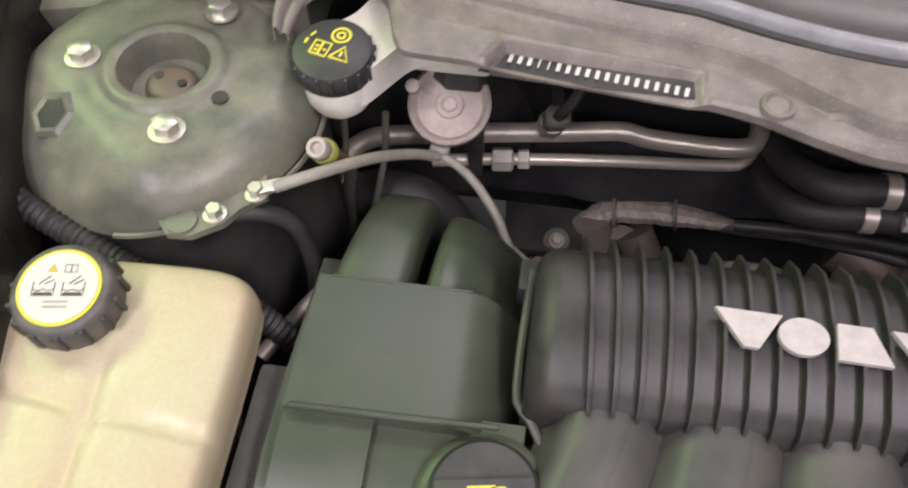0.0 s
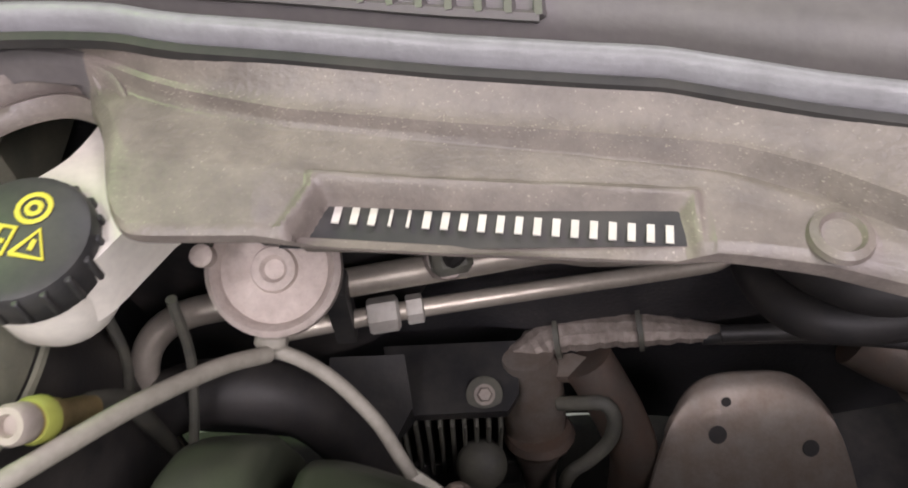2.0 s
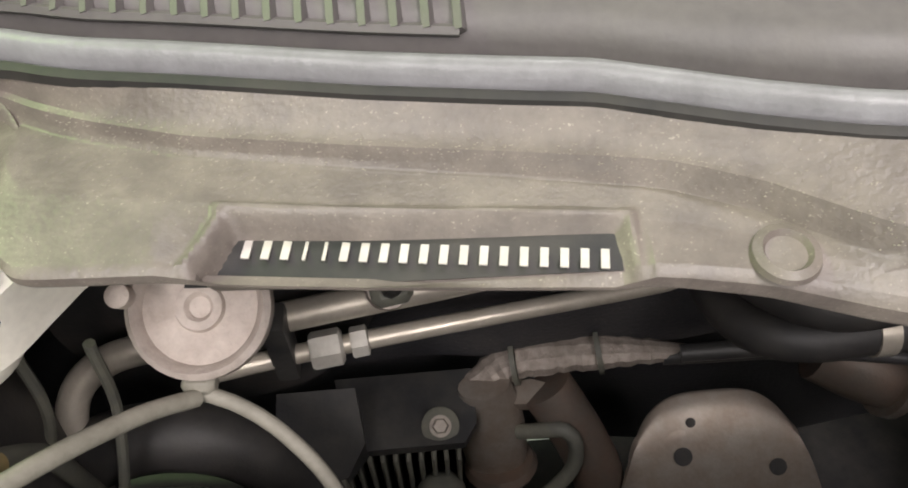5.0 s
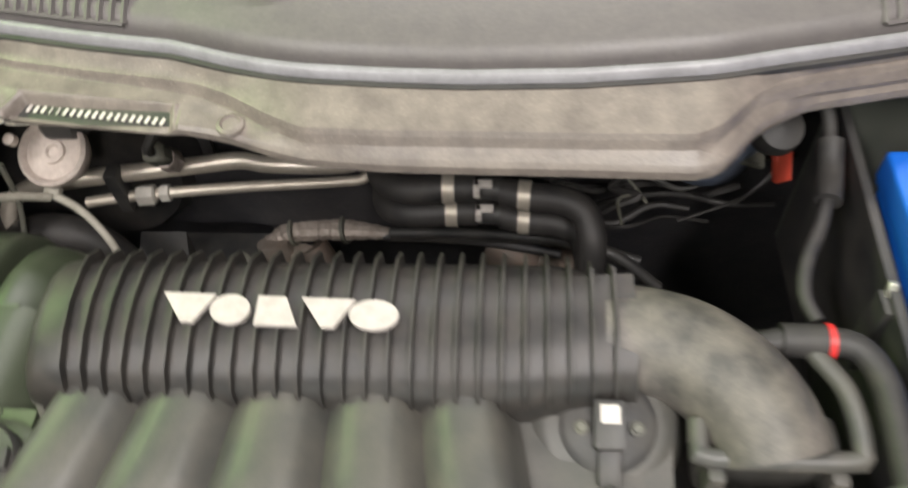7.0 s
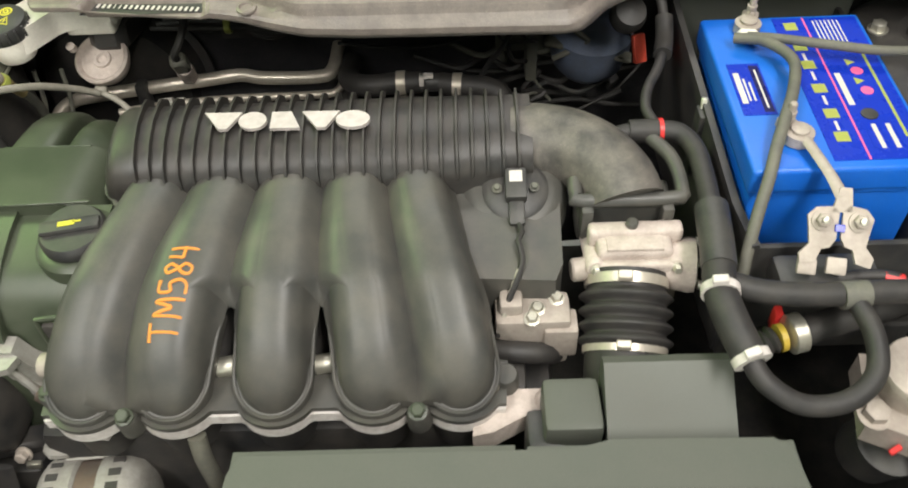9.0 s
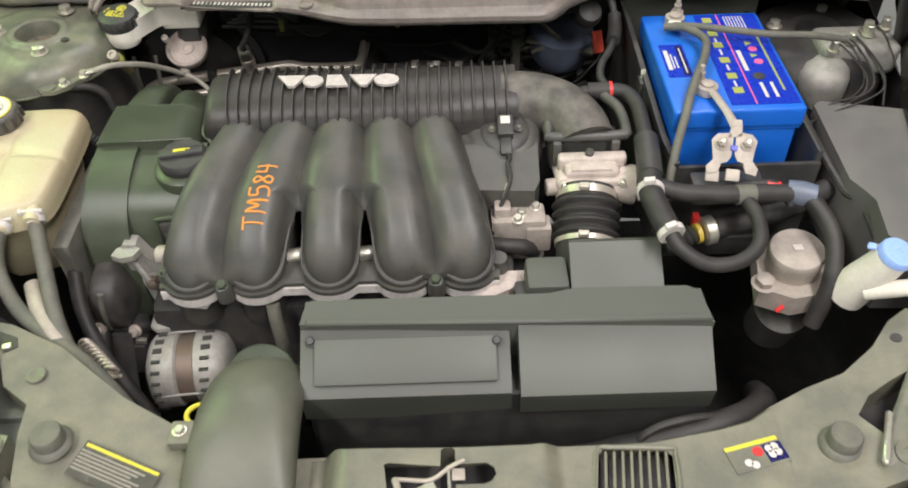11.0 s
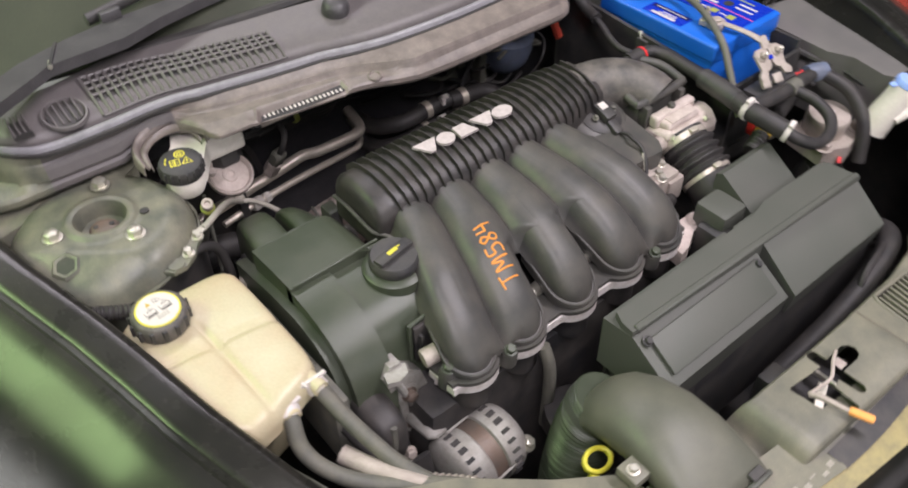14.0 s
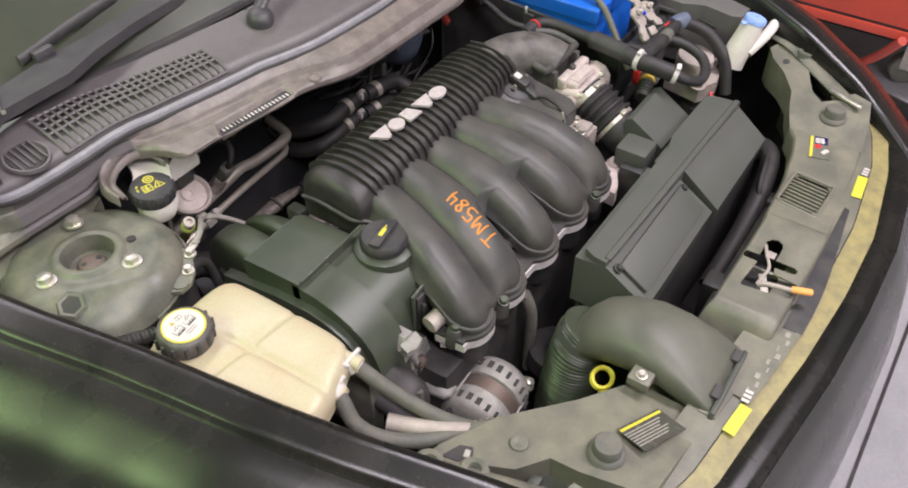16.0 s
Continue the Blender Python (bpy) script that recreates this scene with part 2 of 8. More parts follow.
def prism(outline, z0, z1, bev=0.003, seg=2, top=None):
    """An outline of (x, y) raised from z0 to z1; top(x, y) bends the upper face."""
    bm = bmesh.new()
    low = [bm.verts.new((x, y, z0)) for x, y in outline]
    high = [bm.verts.new((x, y, top(x, y) if top else z1)) for x, y in outline]
    n = len(outline)
    bm.faces.new(low[::-1])
    bm.faces.new(high)
    for i in range(n):
        bm.faces.new((low[i], low[(i + 1) % n], high[(i + 1) % n], high[i]))
    return bevelled(bm, bev, seg)


def spline(pts, step=0.006):
    """A smooth run through the points."""
    p = [Vector(q) for q in pts]
    p = [2 * p[0] - p[1]] + p + [2 * p[-1] - p[-2]]
    out = []
    for i in range(1, len(p) - 2):
        a, b, c, d = p[i - 1 : i + 3]
        k = max(2, int((c - b).length / step))
        for j in range(k):
            t = j / k
            out.append(0.5 * (2 * b + (c - a) * t + (2 * a - 5 * b + 4 * c - d) * t * t + (3 * b - a - 3 * c + d) * t**3))
    return out + [p[-2]]


def skin(rings, cap=True, wrap=True):
    bm = bmesh.new()
    vs = [[bm.verts.new(q) for q in r] for r in rings]
    n = len(vs[0])
    for a, b in zip(vs, vs[1:]):
        for i in range(n if wrap else n - 1):
            bm.faces.new((a[i], a[(i + 1) % n], b[(i + 1) % n], b[i]))
    if cap and wrap:
        bm.faces.new(vs[0][::-1])
        bm.faces.new(vs[-1])
    return bm


def tube(pts, r, seg=12, step=0.006, smooth=True, flat=1.0):
    """A round hose or bar along the points; r a number or a function of the share of its length."""
    p = spline(pts, step) if smooth else [Vector(q) for q in pts]
    run = [0.0]
    for a, b in zip(p, p[1:]):
        run.append(run[-1] + (b - a).length)
    up, rings = None, []
    for i, q in enumerate(p):
        d = (p[min(i + 1, len(p) - 1)] - p[max(i - 1, 0)]).normalized()
        if up is None:
            up = Vector((0, 0, 1)) if abs(d.z) < 0.9 else Vector((0, 1, 0))
        side = d.cross(up).normalized()
        up = side.cross(d).normalized()
        rad = r(run[i] / run[-1]) if callable(r) else r
        rings.append([q + side * (math.cos(a) * rad) + up * (math.sin(a) * rad * flat) for a in (2 * math.pi * k / seg for k in range(seg))])
    return skin(rings)


def corrugated(r, deep, count):
    return lambda s: r + deep * (0.5 - 0.5 * math.cos(2 * math.pi * count * s))


def lathe(profile, at=(0, 0, 0), axis=(0, 0, 1), seg=32):
    """A turned shape: (radius, height) from foot to top."""
    m = Matrix.Translation(at) @ Vector((0, 0, 1)).rotation_difference(Vector(axis).normalized()).to_matrix().to_4x4()
    rings = [[m @ Vector((max(r, 1e-4) * math.cos(a), max(r, 1e-4) * math.sin(a), h)) for a in (2 * math.pi * k / seg for k in range(seg))] for r, h in profile]
    return skin(rings)


def sheet(nu, nv, f, thick=0.003):
    """A curved panel f(u, v), u and v from 0 to 1, with a back thick metres below."""
    bm = bmesh.new()
    top = [[Vector(f(i / nu, j / nv)) for j in range(nv + 1)] for i in range(nu + 1)]

    def nrm(i, j):
        a = top[min(i + 1, nu)][j] - top[max(i - 1, 0)][j]
        b = top[i][min(j + 1, nv)] - top[i][max(j - 1, 0)]
        q = a.cross(b)
        return q.normalized() if q.length > 1e-12 else Vector((0, 0, 1))

    low = [[top[i][j] - nrm(i, j) * thick for j in range(nv + 1)] for i in range(nu + 1)]
    a = [[bm.verts.new(q) for q in r] for r in top]
    b = [[bm.verts.new(q) for q in r] for r in low]
    for i in range(nu):
        for j in range(nv):
            bm.faces.new((a[i][j], a[i + 1][j], a[i + 1][j + 1], a[i][j + 1]))
            bm.faces.new((b[i][j], b[i][j + 1], b[i + 1][j + 1], b[i + 1][j]))
    for i in range(nu):
        bm.faces.new((a[i][0], b[i][0], b[i + 1][0], a[i + 1][0]))
        bm.faces.new((a[i][nv], a[i + 1][nv], b[i + 1][nv], b[i][nv]))
    for j in range(nv):
        bm.faces.new((a[0][j], a[0][j + 1], b[0][j + 1], b[0][j]))
        bm.faces.new((a[nu][j], b[nu][j], b[nu][j + 1], a[nu][j + 1]))
    return bm


def table(rows, x):
    """Values between the rows of a table, by its first column."""
    xs = [r[0] for r in rows]
    return [float(np.interp(x, xs, [r[k] for r in rows])) for k in range(1, len(rows[0]))]


def hex_bolt(at, axis=(0, 0, 1), r=0.008, h=0.007, washer=1.35):
    bm = lathe([(r * washer, 0), (r * washer, 0.002), (r, 0.0025)], at, axis, 18)
    top = Vector(at) + Vector(axis).normalized() * 0.002
    return join(bm, lathe([(r, 0), (r, h), (r * 0.8, h + 0.0012)], top, axis, 6))


def bar(a, b, w, h, bev=0.001):
    """A flat bar from a to b."""
    a, b = Vector(a), Vector(b)
    d = b - a
    m = Matrix.Translation((a + b) / 2) @ d.to_track_quat("X", "Z").to_matrix().to_4x4()
    return moved(rbox((-d.length / 2, -w / 2, -h / 2), (d.length / 2, w / 2, h / 2), bev, 1), m)


def patch(m, sx, sy, h=0.0006):
    """A thin printed plate on a surface, in the frame m."""
    return moved(rbox((-sx / 2, -sy / 2, 0), (sx / 2, sy / 2, h), 0, 1), m)


def cut(ob, *cutters):
    """Takes the shapes out of ob's mesh."""
    tools = []
    for bm in cutters:
        bmesh.ops.recalc_face_normals(bm, faces=bm.faces)
        me = bpy.data.meshes.new("tool")
        bm.to_mesh(me)
        bm.free()
        t = new("tool", me)
        tools.append(t)
        m = ob.modifiers.new("cut", "BOOLEAN")
        m.operation, m.object, m.solver = "DIFFERENCE", t, "EXACT"
    bpy.context.view_layer.update()
    done = bpy.data.meshes.new_from_object(ob.evaluated_get(bpy.context.evaluated_depsgraph_get()))
    ob.modifiers.clear()
    old, ob.data = ob.data, done
    done.name = ob.name
    bpy.data.meshes.remove(old)
    for t in tools:
        me = t.data
        bpy.data.objects.remove(t)
        bpy.data.meshes.remove(me)
    for p in done.polygons:
        p.use_smooth = True
    done.set_sharp_from_angle(angle=radians(42))
    return ob


def clamp(at, axis, r, w=0.009):
    """A hose clip: a thin band with a screw housing."""
    bm = lathe([(r - 0.001, -w / 2), (r + 0.0012, -w / 2), (r + 0.0012, w / 2), (r - 0.001, w / 2)], at, axis, 24)
    ax = Vector(axis).normalized()
    side = ax.cross(Vector((1, 0, 0.2))).normalized()
    if side.z < 0:
        side = -side
    c = Vector(at) + side * (r + 0.003)
    return join(bm, bar(c - ax.cross(side) * 0.007, c + ax.cross(side) * 0.007, w, 0.006))

# ---- workshop ----
solo("floor", rbox((-6, -6, -0.1), (6, 6, 0), 0), "concrete", "pale grey concrete workshop floor with saw-cut joints", "floor", kind="structure")
for i in range(-4, 5):
    solo("floor_joint", rbox((i * 1.2 - 0.004, -6, 0.001), (i * 1.2 + 0.004, 6, 0.003), 0), "dark", "dark joint between concrete slabs", "floor joint", kind="structure")
    solo("floor_joint", rbox((-6, i * 1.2 - 0.604, 0.001), (6, i * 1.2 - 0.596, 0.0035), 0), "dark", "dark joint between concrete slabs", "floor joint", kind="structure")
solo("wall_north", rbox((-6, 6, 0), (6, 6.2, 3.6), 0), "plaster", "plain grey workshop wall", "wall", kind="structure")
# the opening in this wall is added to hold the front fill lamp
ws = solo("wall_south", join(rbox((-6, -6.2, 0), (-2.0, -6, 3.6), 0), rbox((2.0, -6.2, 0), (6, -6, 3.6), 0), rbox((-2.0, -6.2, 2.8), (2.0, -6, 3.6), 0)), "plaster", "plain grey workshop wall with an opening added for the fill lamp", "wall", kind="structure")
solo("wall_east", rbox((6, -6.2, 0), (6.2, 6.2, 3.6), 0), "plaster", "plain grey workshop wall", "wall", kind="structure")
solo("wall_west", rbox((-6.2, -6.2, 0), (-6, 6.2, 3.6), 0), "plaster", "plain grey workshop wall", "wall", kind="structure")
solo("ceiling", rbox((-6.2, -6.2, 3.6), (6.2, 6.2, 3.8), 0), "plaster", "plain grey workshop ceiling", "ceiling", kind="structure")

# red machine on castors that stands beside the car
trolley = thing("wheeled_machine", "red steel workshop machine on castors with black lettering", "machine", at=(2.3, -0.1, 0))
part("body_panel", rbox((1.93, -1.0, 0.285), (2.5, 0.6, 0.75), 0.006), "redpaint", trolley)
part("lower_flange", rbox((1.925, -1.0, 0.245), (1.96, 0.6, 0.275), 0.004), "redpaint", trolley)
part("seam", rbox((1.935, -1.0, 0.272), (2.3, 0.6, 0.288), 0), "dark", trolley)
part("leg", tube([(2.05, -0.156, 0.06), (1.97, -0.22, 0.16), (1.90, -0.27, 0.26)], 0.016, 8), "redpaint", trolley)
part("leg", tube([(2.45, 0.5, 0.05), (2.45, 0.5, 0.3)], 0.016, 8), "redpaint", trolley)
for x, y in ((2.118, -0.30), (2.118, 0.45), (2.42, -0.9)):
    part("wheel", lathe([(0.02, -0.018), (0.055, -0.018), (0.06, -0.012), (0.06, 0.012), (0.055, 0.018), (0.02, 0.018)], (x, y, 0.062), (1, 0.5, 0), 24), "dustyhose", trolley, "grey castor wheel")
    part("fork", rbox((x - 0.03, y - 0.02, 0.06), (x + 0.03, y + 0.02, 0.25), 0.004), "zinc", trolley)
txt = bpy.data.curves.new("lettering", "FONT")
txt.body, txt.size, txt.extrude, txt.align_x = "SURE", 0.085, 0.0008, "CENTER"
txt.materials.append(M["black"])
lettering = new("lettering", txt)
lettering.parent = trolley
lettering.matrix_parent_inverse = parent_inverse(trolley)
lettering.matrix_world = Matrix(((0, 0, -1, 1.9285), (-1, 0, 0, -0.11), (0, 1, 0, 0.305), (0, 0, 0, 1)))

# ---- car body ----
X0 = 0.06  # the car's middle plane

FENDER = [  # along the wing from front to back: y, edge x, edge z
    (-0.46, -0.300, 0.770), (-0.36, -0.395, 0.800), (-0.30, -0.440, 0.822), (-0.18, -0.488, 0.865), (-0.058, -0.533, 0.893),
    (0.05, -0.565, 0.912), (0.138, -0.584, 0.922), (0.216, -0.604, 0.935), (0.327, -0.640, 0.958), (0.48, -0.68, 0.985), (0.75, -0.73, 1.02)]
FLANK = [(-0.010, -0.070), (0.0, -0.004), (0.008, 0.0), (0.040, -0.004), (0.046, -0.010), (0.050, -0.013), (0.058, -0.014), (0.085, -0.022), (0.14, -0.05), (0.19, -0.10), (0.225, -0.19), (0.235, -0.34)]


def fender(side, lo, hi):
    """Part of the wing, between rows lo and hi of its section."""
    def f(u, v):
        y = -0.44 + 1.15 * u
        x, z = table(FENDER, y)
        k = lo + v * (hi - lo)
        i = min(int(k), len(FLANK) - 2)
        a, b = Vector(FLANK[i]), Vector(FLANK[i + 1])
        e = k - i
        if i > 5:
            # rounded through the rows of the outer panel
            p, n = Vector(FLANK[i - 1]), Vector(FLANK[min(i + 2, len(FLANK) - 1)])
            q = 0.5 * (2 * a + (b - p) * e + (2 * p - 5 * a + 4 * b - n) * e * e + (3 * a - p - 3 * b + n) * e**3)
        else:
            q = a + (b - a) * e
        out = x - q.x
        return (out if side < 0 else 2 * X0 - out + 0.03, y, z + q.y)

    return sheet(60, int((hi - lo) * 5), f, 0.003 * side)


for side in (-1, 1):
    wing = thing("front_fender", "glossy black front wing with dusty clear coat", "car wing", "front wings", at=(X0 + side * 0.7, 0.1, 0.85))
    part("gutter", fender(side, 0, 4), "paint", wing)
    part("wing_panel", fender(side, 4, 11), "paint", wing)

# scuttle: x, lip y, ridge y, seal y
COWL = [
    (-0.78, 0.56, 0.68, 0.74), (-0.70, 0.505, 0.62, 0.650), (-0.64, 0.474, 0.548, 0.562), (-0.626, 0.470, 0.528, 0.540), (-0.61, 0.465, 0.501, 0.513), (-0.59, 0.466, 0.480, 0.487), (-0.565, 0.465, 0.469, 0.467), (-0.54, 0.464, 0.4675, 0.461),
    (-0.506, 0.463, 0.4665, 0.460), (-0.485, 0.462, 0.466, 0.460), (-0.466, 0.462, 0.466, 0.460), (-0.456, 0.463, 0.466, 0.460), (-0.440, 0.464, 0.467, 0.461), (-0.415, 0.464, 0.467, 0.462), (-0.396, 0.458, 0.463, 0.461), (-0.378, 0.434, 0.455, 0.459),
    (-0.368, 0.396, 0.449, 0.457), (-0.36, 0.389, 0.445, 0.454), (-0.345, 0.388, 0.439, 0.450), (-0.31, 0.386, 0.428, 0.444), (-0.25, 0.379, 0.417, 0.432), (-0.20, 0.3745, 0.409, 0.424), (-0.172, 0.372, 0.404, 0.420), (-0.15, 0.369, 0.400, 0.413), (-0.122, 0.363, 0.388, 0.404),
    (-0.09, 0.351, 0.368, 0.396), (-0.06, 0.342, 0.353, 0.391), (0.0, 0.336, 0.350, 0.386), (0.06, 0.334, 0.349, 0.383), (0.146, 0.332, 0.347, 0.384),
    (0.229, 0.329, 0.346, 0.391), (0.247, 0.334, 0.356, 0.393), (0.262, 0.350, 0.372, 0.396), (0.275, 0.369, 0.387, 0.399), (0.293, 0.383, 0.396, 0.403),
    (0.32, 0.399, 0.404, 0.408), (0.40, 0.416, 0.421, 0.424), (0.58, 0.40, 0.43, 0.452), (0.72, 0.36, 0.42, 0.50), (0.82, 0.40, 0.46, 0.60)]
WIN_L, WIN_R = -0.300, -0.168  # the number window in the lip
COWL_X = sorted(set([r[0] for r in COWL] + [round(-0.78 + 0.01 * i, 3) for i in range(161)] + [round(-0.48 + 0.0025 * i, 4) for i in range(52)] + [round(-0.318 + 0.0016 * i, 4) for i in range(21)] + [round(-0.176 + 0.0013 * i, 4) for i in range(14)]))


def lip_lift(x):
    """The lip rises beside the reservoir cut-out, along the number window."""
    return float(np.interp(x, [-0.40, -0.372, -0.30, -0.16, -0.11, -0.05], [0.0, 0.020, 0.021, 0.013, 0.006, 0.0]))


def cowl_row(x):
    """Lip, ridge and seal at x, with the corners of the rows rounded off."""
    rows = [table(COWL, x + d) for d in (-0.006, -0.003, 0.0, 0.003, 0.006)]
    return [sum(w * r[k] for w, r in zip((0.1, 0.22, 0.36, 0.22, 0.1), rows)) for k in range(3)]


def trough_line(x):
    """(y, z) across the trough from the lip to the seal."""
    lip, ridge, seal = cowl_row(x)
    up = lip_lift(x)
    lip -= up * 0.5
    th = (1 - 0.45 * min(1.0, up / 0.02)) * float(np.interp(x, [WIN_L - 0.016, WIN_L + 0.004, WIN_R - 0.004, WIN_R + 0.008], [1.0, 0.3, 0.3, 1.0]))
    drop = -0.016 * max(0.0, min(1.0, (-0.42 - x) / 0.05))
    return [(lip + 0.005, 0.953 + drop + up), (lip, 0.953 + 0.006 * th + drop + up), (lip, 0.953 + 0.013 * th + drop + up), (lip + 0.003, 0.953 + 0.017 * th + drop + up), (lip + (ridge - lip) * 0.5, 0.974 + drop + up * 0.5),
            (ridge - 0.0045, 0.9765 + drop + up * 0.3), (ridge - 0.0022, 0.9845 + drop * 0.6), (ridge, 0.9890 + drop * 0.5), (ridge + 0.0025, 0.9898 + drop * 0.4), (ridge + 0.0022 + (seal - ridge - 0.0022) * 0.35, 0.9935), (seal - 0.002, 1.0), (seal, 0.996), (seal + 0.004, 0.995)]


def window_edge(x, y):
    """Distance outside the number window; below nought inside it."""
    lip = trough_line(x)[1][0]
    deep = float(np.interp(x, [-0.30, -0.17], [0.0215, 0.0180]))
    k = max(0.0, min(1.0, (y - lip) / deep))
    return max(y - lip - deep, WIN_L - 0.012 * (1 - k) - x + 0.006, x - WIN_R)


def plate_z(x, y):
    """Height of the sunk plate behind the number window."""
    k = (x + 0.2892) / 0.1148
    return 0.9733 + 0.0010 * k + 0.30 * (y - 0.3891 + 0.0161 * k)


def scuttle_section(x):
    p = trough_line(x)
    fine = [p[3]]
    for a, b in zip(p[3:], p[4:8]):
        n = 16 if b[0] - a[0] > 0.006 else 4
        fine += [(a[0] + (b[0] - a[0]) * i / n, a[1] + (b[1] - a[1]) * i / n) for i in range(1, n + 1)]
    fine = fine[:1] + [(float(np.interp(i, range(len(fine)), [q[0] for q in fine])), float(np.interp(i, range(len(fine)), [q[1] for q in fine]))) for i in np.linspace(0, len(fine) - 1, 44)[1:]]
    out = []
    for y, z in fine:
        d = window_edge(x, y)
        k = min(1.0, max(0.0, -d / 0.0032))
        k = k * k * (3 - 2 * k)
        z = z + (plate_z(x, y) - 0.0008 - z) * k if d < 0 else z + 0.0021 * math.sin(math.pi * d / 0.0055) if d < 0.0055 else z
        out.append((y, z))
    return p[:3] + out + p[8:]


def trough_z(x, y):
    p = trough_line(x)[2:11]
    return float(np.interp(y, [q[0] for q in p], [q[1] for q in p]))


def strip_between(f, lo=-9.0, hi=9.0):
    """A skin along the scuttle through the profiles f(x)."""
    rings = [[(x, y, z) for y, z in f(x)] for x in COWL_X if lo <= x <= hi]
    return skin(rings, cap=False, wrap=False)


def strip_solid(f, lo=-9.0, hi=9.0):
    """The same skin with an underside 2.5 mm below it."""
    rings = []
    for x in COWL_X:
        if lo <= x <= hi:
            p = f(x)
            rings.append([(x, y, z) for y, z in p] + [(x, y + 0.0012, z - 0.0022) for y, z in p[::-1]])
    return skin(rings, cap=False)


def thick(bm, t):
    bmesh.ops.recalc_face_normals(bm, faces=bm.faces)
    bmesh.ops.solidify(bm, geom=bm.faces, thickness=t)
    return bm


cowl = thing("scuttle_panel", "weathered dark grey plastic scuttle panel below the windscreen", "scuttle panel", at=(X0, 0.42, 0.97))
part("front_trough", strip_solid(scuttle_section, -0.39), "cowl", cowl, smooth=35)
# darker material here puts the shade of the overhanging seal into the colour
part("end_trough", strip_between(scuttle_section, -0.565, -0.39), "cowlback", cowl, "smooth end of the trough, darker grey for the shade under the seal", smooth=35)
part("body_flange", strip_solid(scuttle_section, -9, -0.565), "tower", cowl, "dusty painted steel flange", smooth=35)
part("seal_gap", strip_between(lambda x: [(cowl_row(x)[2] + a, 1.0 + b) for a, b in ((-0.0035, -0.003), (-0.003, 0.0008), (0.0, 0.0022), (0.0015, 0.001))]), "rubber", cowl)
part("hood_seal", strip_between(lambda x: [(cowl_row(x)[2] + a, 1.0 + b) for a, b in ((0.001, -0.006), (0.0018, 0.005), (0.0035, 0.0085), (0.006, 0.0098), (0.009, 0.0092), (0.0115, 0.006), (0.012, -0.006))]), "seal", cowl, "worn grey rubber hood seal")

# rolled rim round the reservoir cut-out
arch = spline([(-0.4495, 0.410, 0.955), (-0.4482, 0.4185, 0.958), (-0.4462, 0.430, 0.960), (-0.4425, 0.4395, 0.963), (-0.4290, 0.4490, 0.967), (-0.4066, 0.4530, 0.970), (-0.3885, 0.4455, 0.972), (-0.3790, 0.4330, 0.975), (-0.3745, 0.422, 0.977)], 0.002)
rings = []
for k, q in enumerate(arch):
    a, b = arch[max(k - 3, 0)], arch[min(k + 3, len(arch) - 1)]
    nrm = Vector((a.y - b.y, b.x - a.x, 0)).normalized()
    share = k / (len(arch) - 1)
    wide = float(np.interp(share, [0.0, 0.12, 0.32, 0.55, 0.8, 1.0], [0.35, 0.50, 0.62, 0.52, 0.44, 0.30]))
    high = float(np.interp(share, [0.0, 0.3, 0.5, 0.7, 0.88, 1.0], [0.5, 0.9, 1.5, 1.9, 1.5, 0.9]))
    sink = 0.022 * max(0.0, (share - 0.74) / 0.26) ** 1.5
    rings.append([q + nrm * u * wide + Vector((0, 0, (v * high if v > 0 else v) - sink)) for u, v in ((0.0005, -0.006), (0.0, -0.002), (0.002, 0.0), (0.008, 0.0022), (0.014, 0.0012), (0.0165, -0.0008), (0.019, 0.0030), (0.024, 0.0085), (0.029, 0.0090), (0.034, 0.0040), (0.037, -0.010))])
part("cutout_rim", thick(skin(rings, cap=False, wrap=False), 0.0015), "cowl", cowl, smooth=60)
grit = random.Random(8)
bm = bmesh.new()
for i in range(1100):
    # dried dirt in crumbs along the ridge, thinning out over the trough
    x = grit.uniform(-0.36, -0.05) if i % 4 else grit.uniform(-0.30, 0.24)
    lip, ridge, seal = table(COWL, x)
    wide = 0.0022 if i % 3 else 0.009
    y = min(seal - 0.003, max(trough_line(x)[3][0] + 0.001, ridge - 0.001 + grit.gauss(0, wide)))
    if window_edge(x, y) < 0.001:
        continue
    r = grit.choice((0.0002, 0.0003, 0.0004, 0.0005)) * (0.9 if wide < 0.005 else 0.6)
    c = Vector((x, y, trough_z(x, y) + 0.0002))
    turn = grit.uniform(0, 6.28)
    ring = [bm.verts.new(c + Vector((r * grit.uniform(0.6, 1.6) * math.cos(a + turn), r * grit.uniform(0.6, 1.2) * math.sin(a + turn), 0))) for a in (0, 1.26, 2.51, 3.77, 5.03)]
    top = bm.verts.new(c + Vector((0, 0, r * 0.7)))
    for k in range(5):
        bm.faces.new((ring[k], ring[(k + 1) % 5], top))
part("grime_crust", bm, "crust", cowl, "chalky crumbs of dried dirt")["kind"] = "stuff"


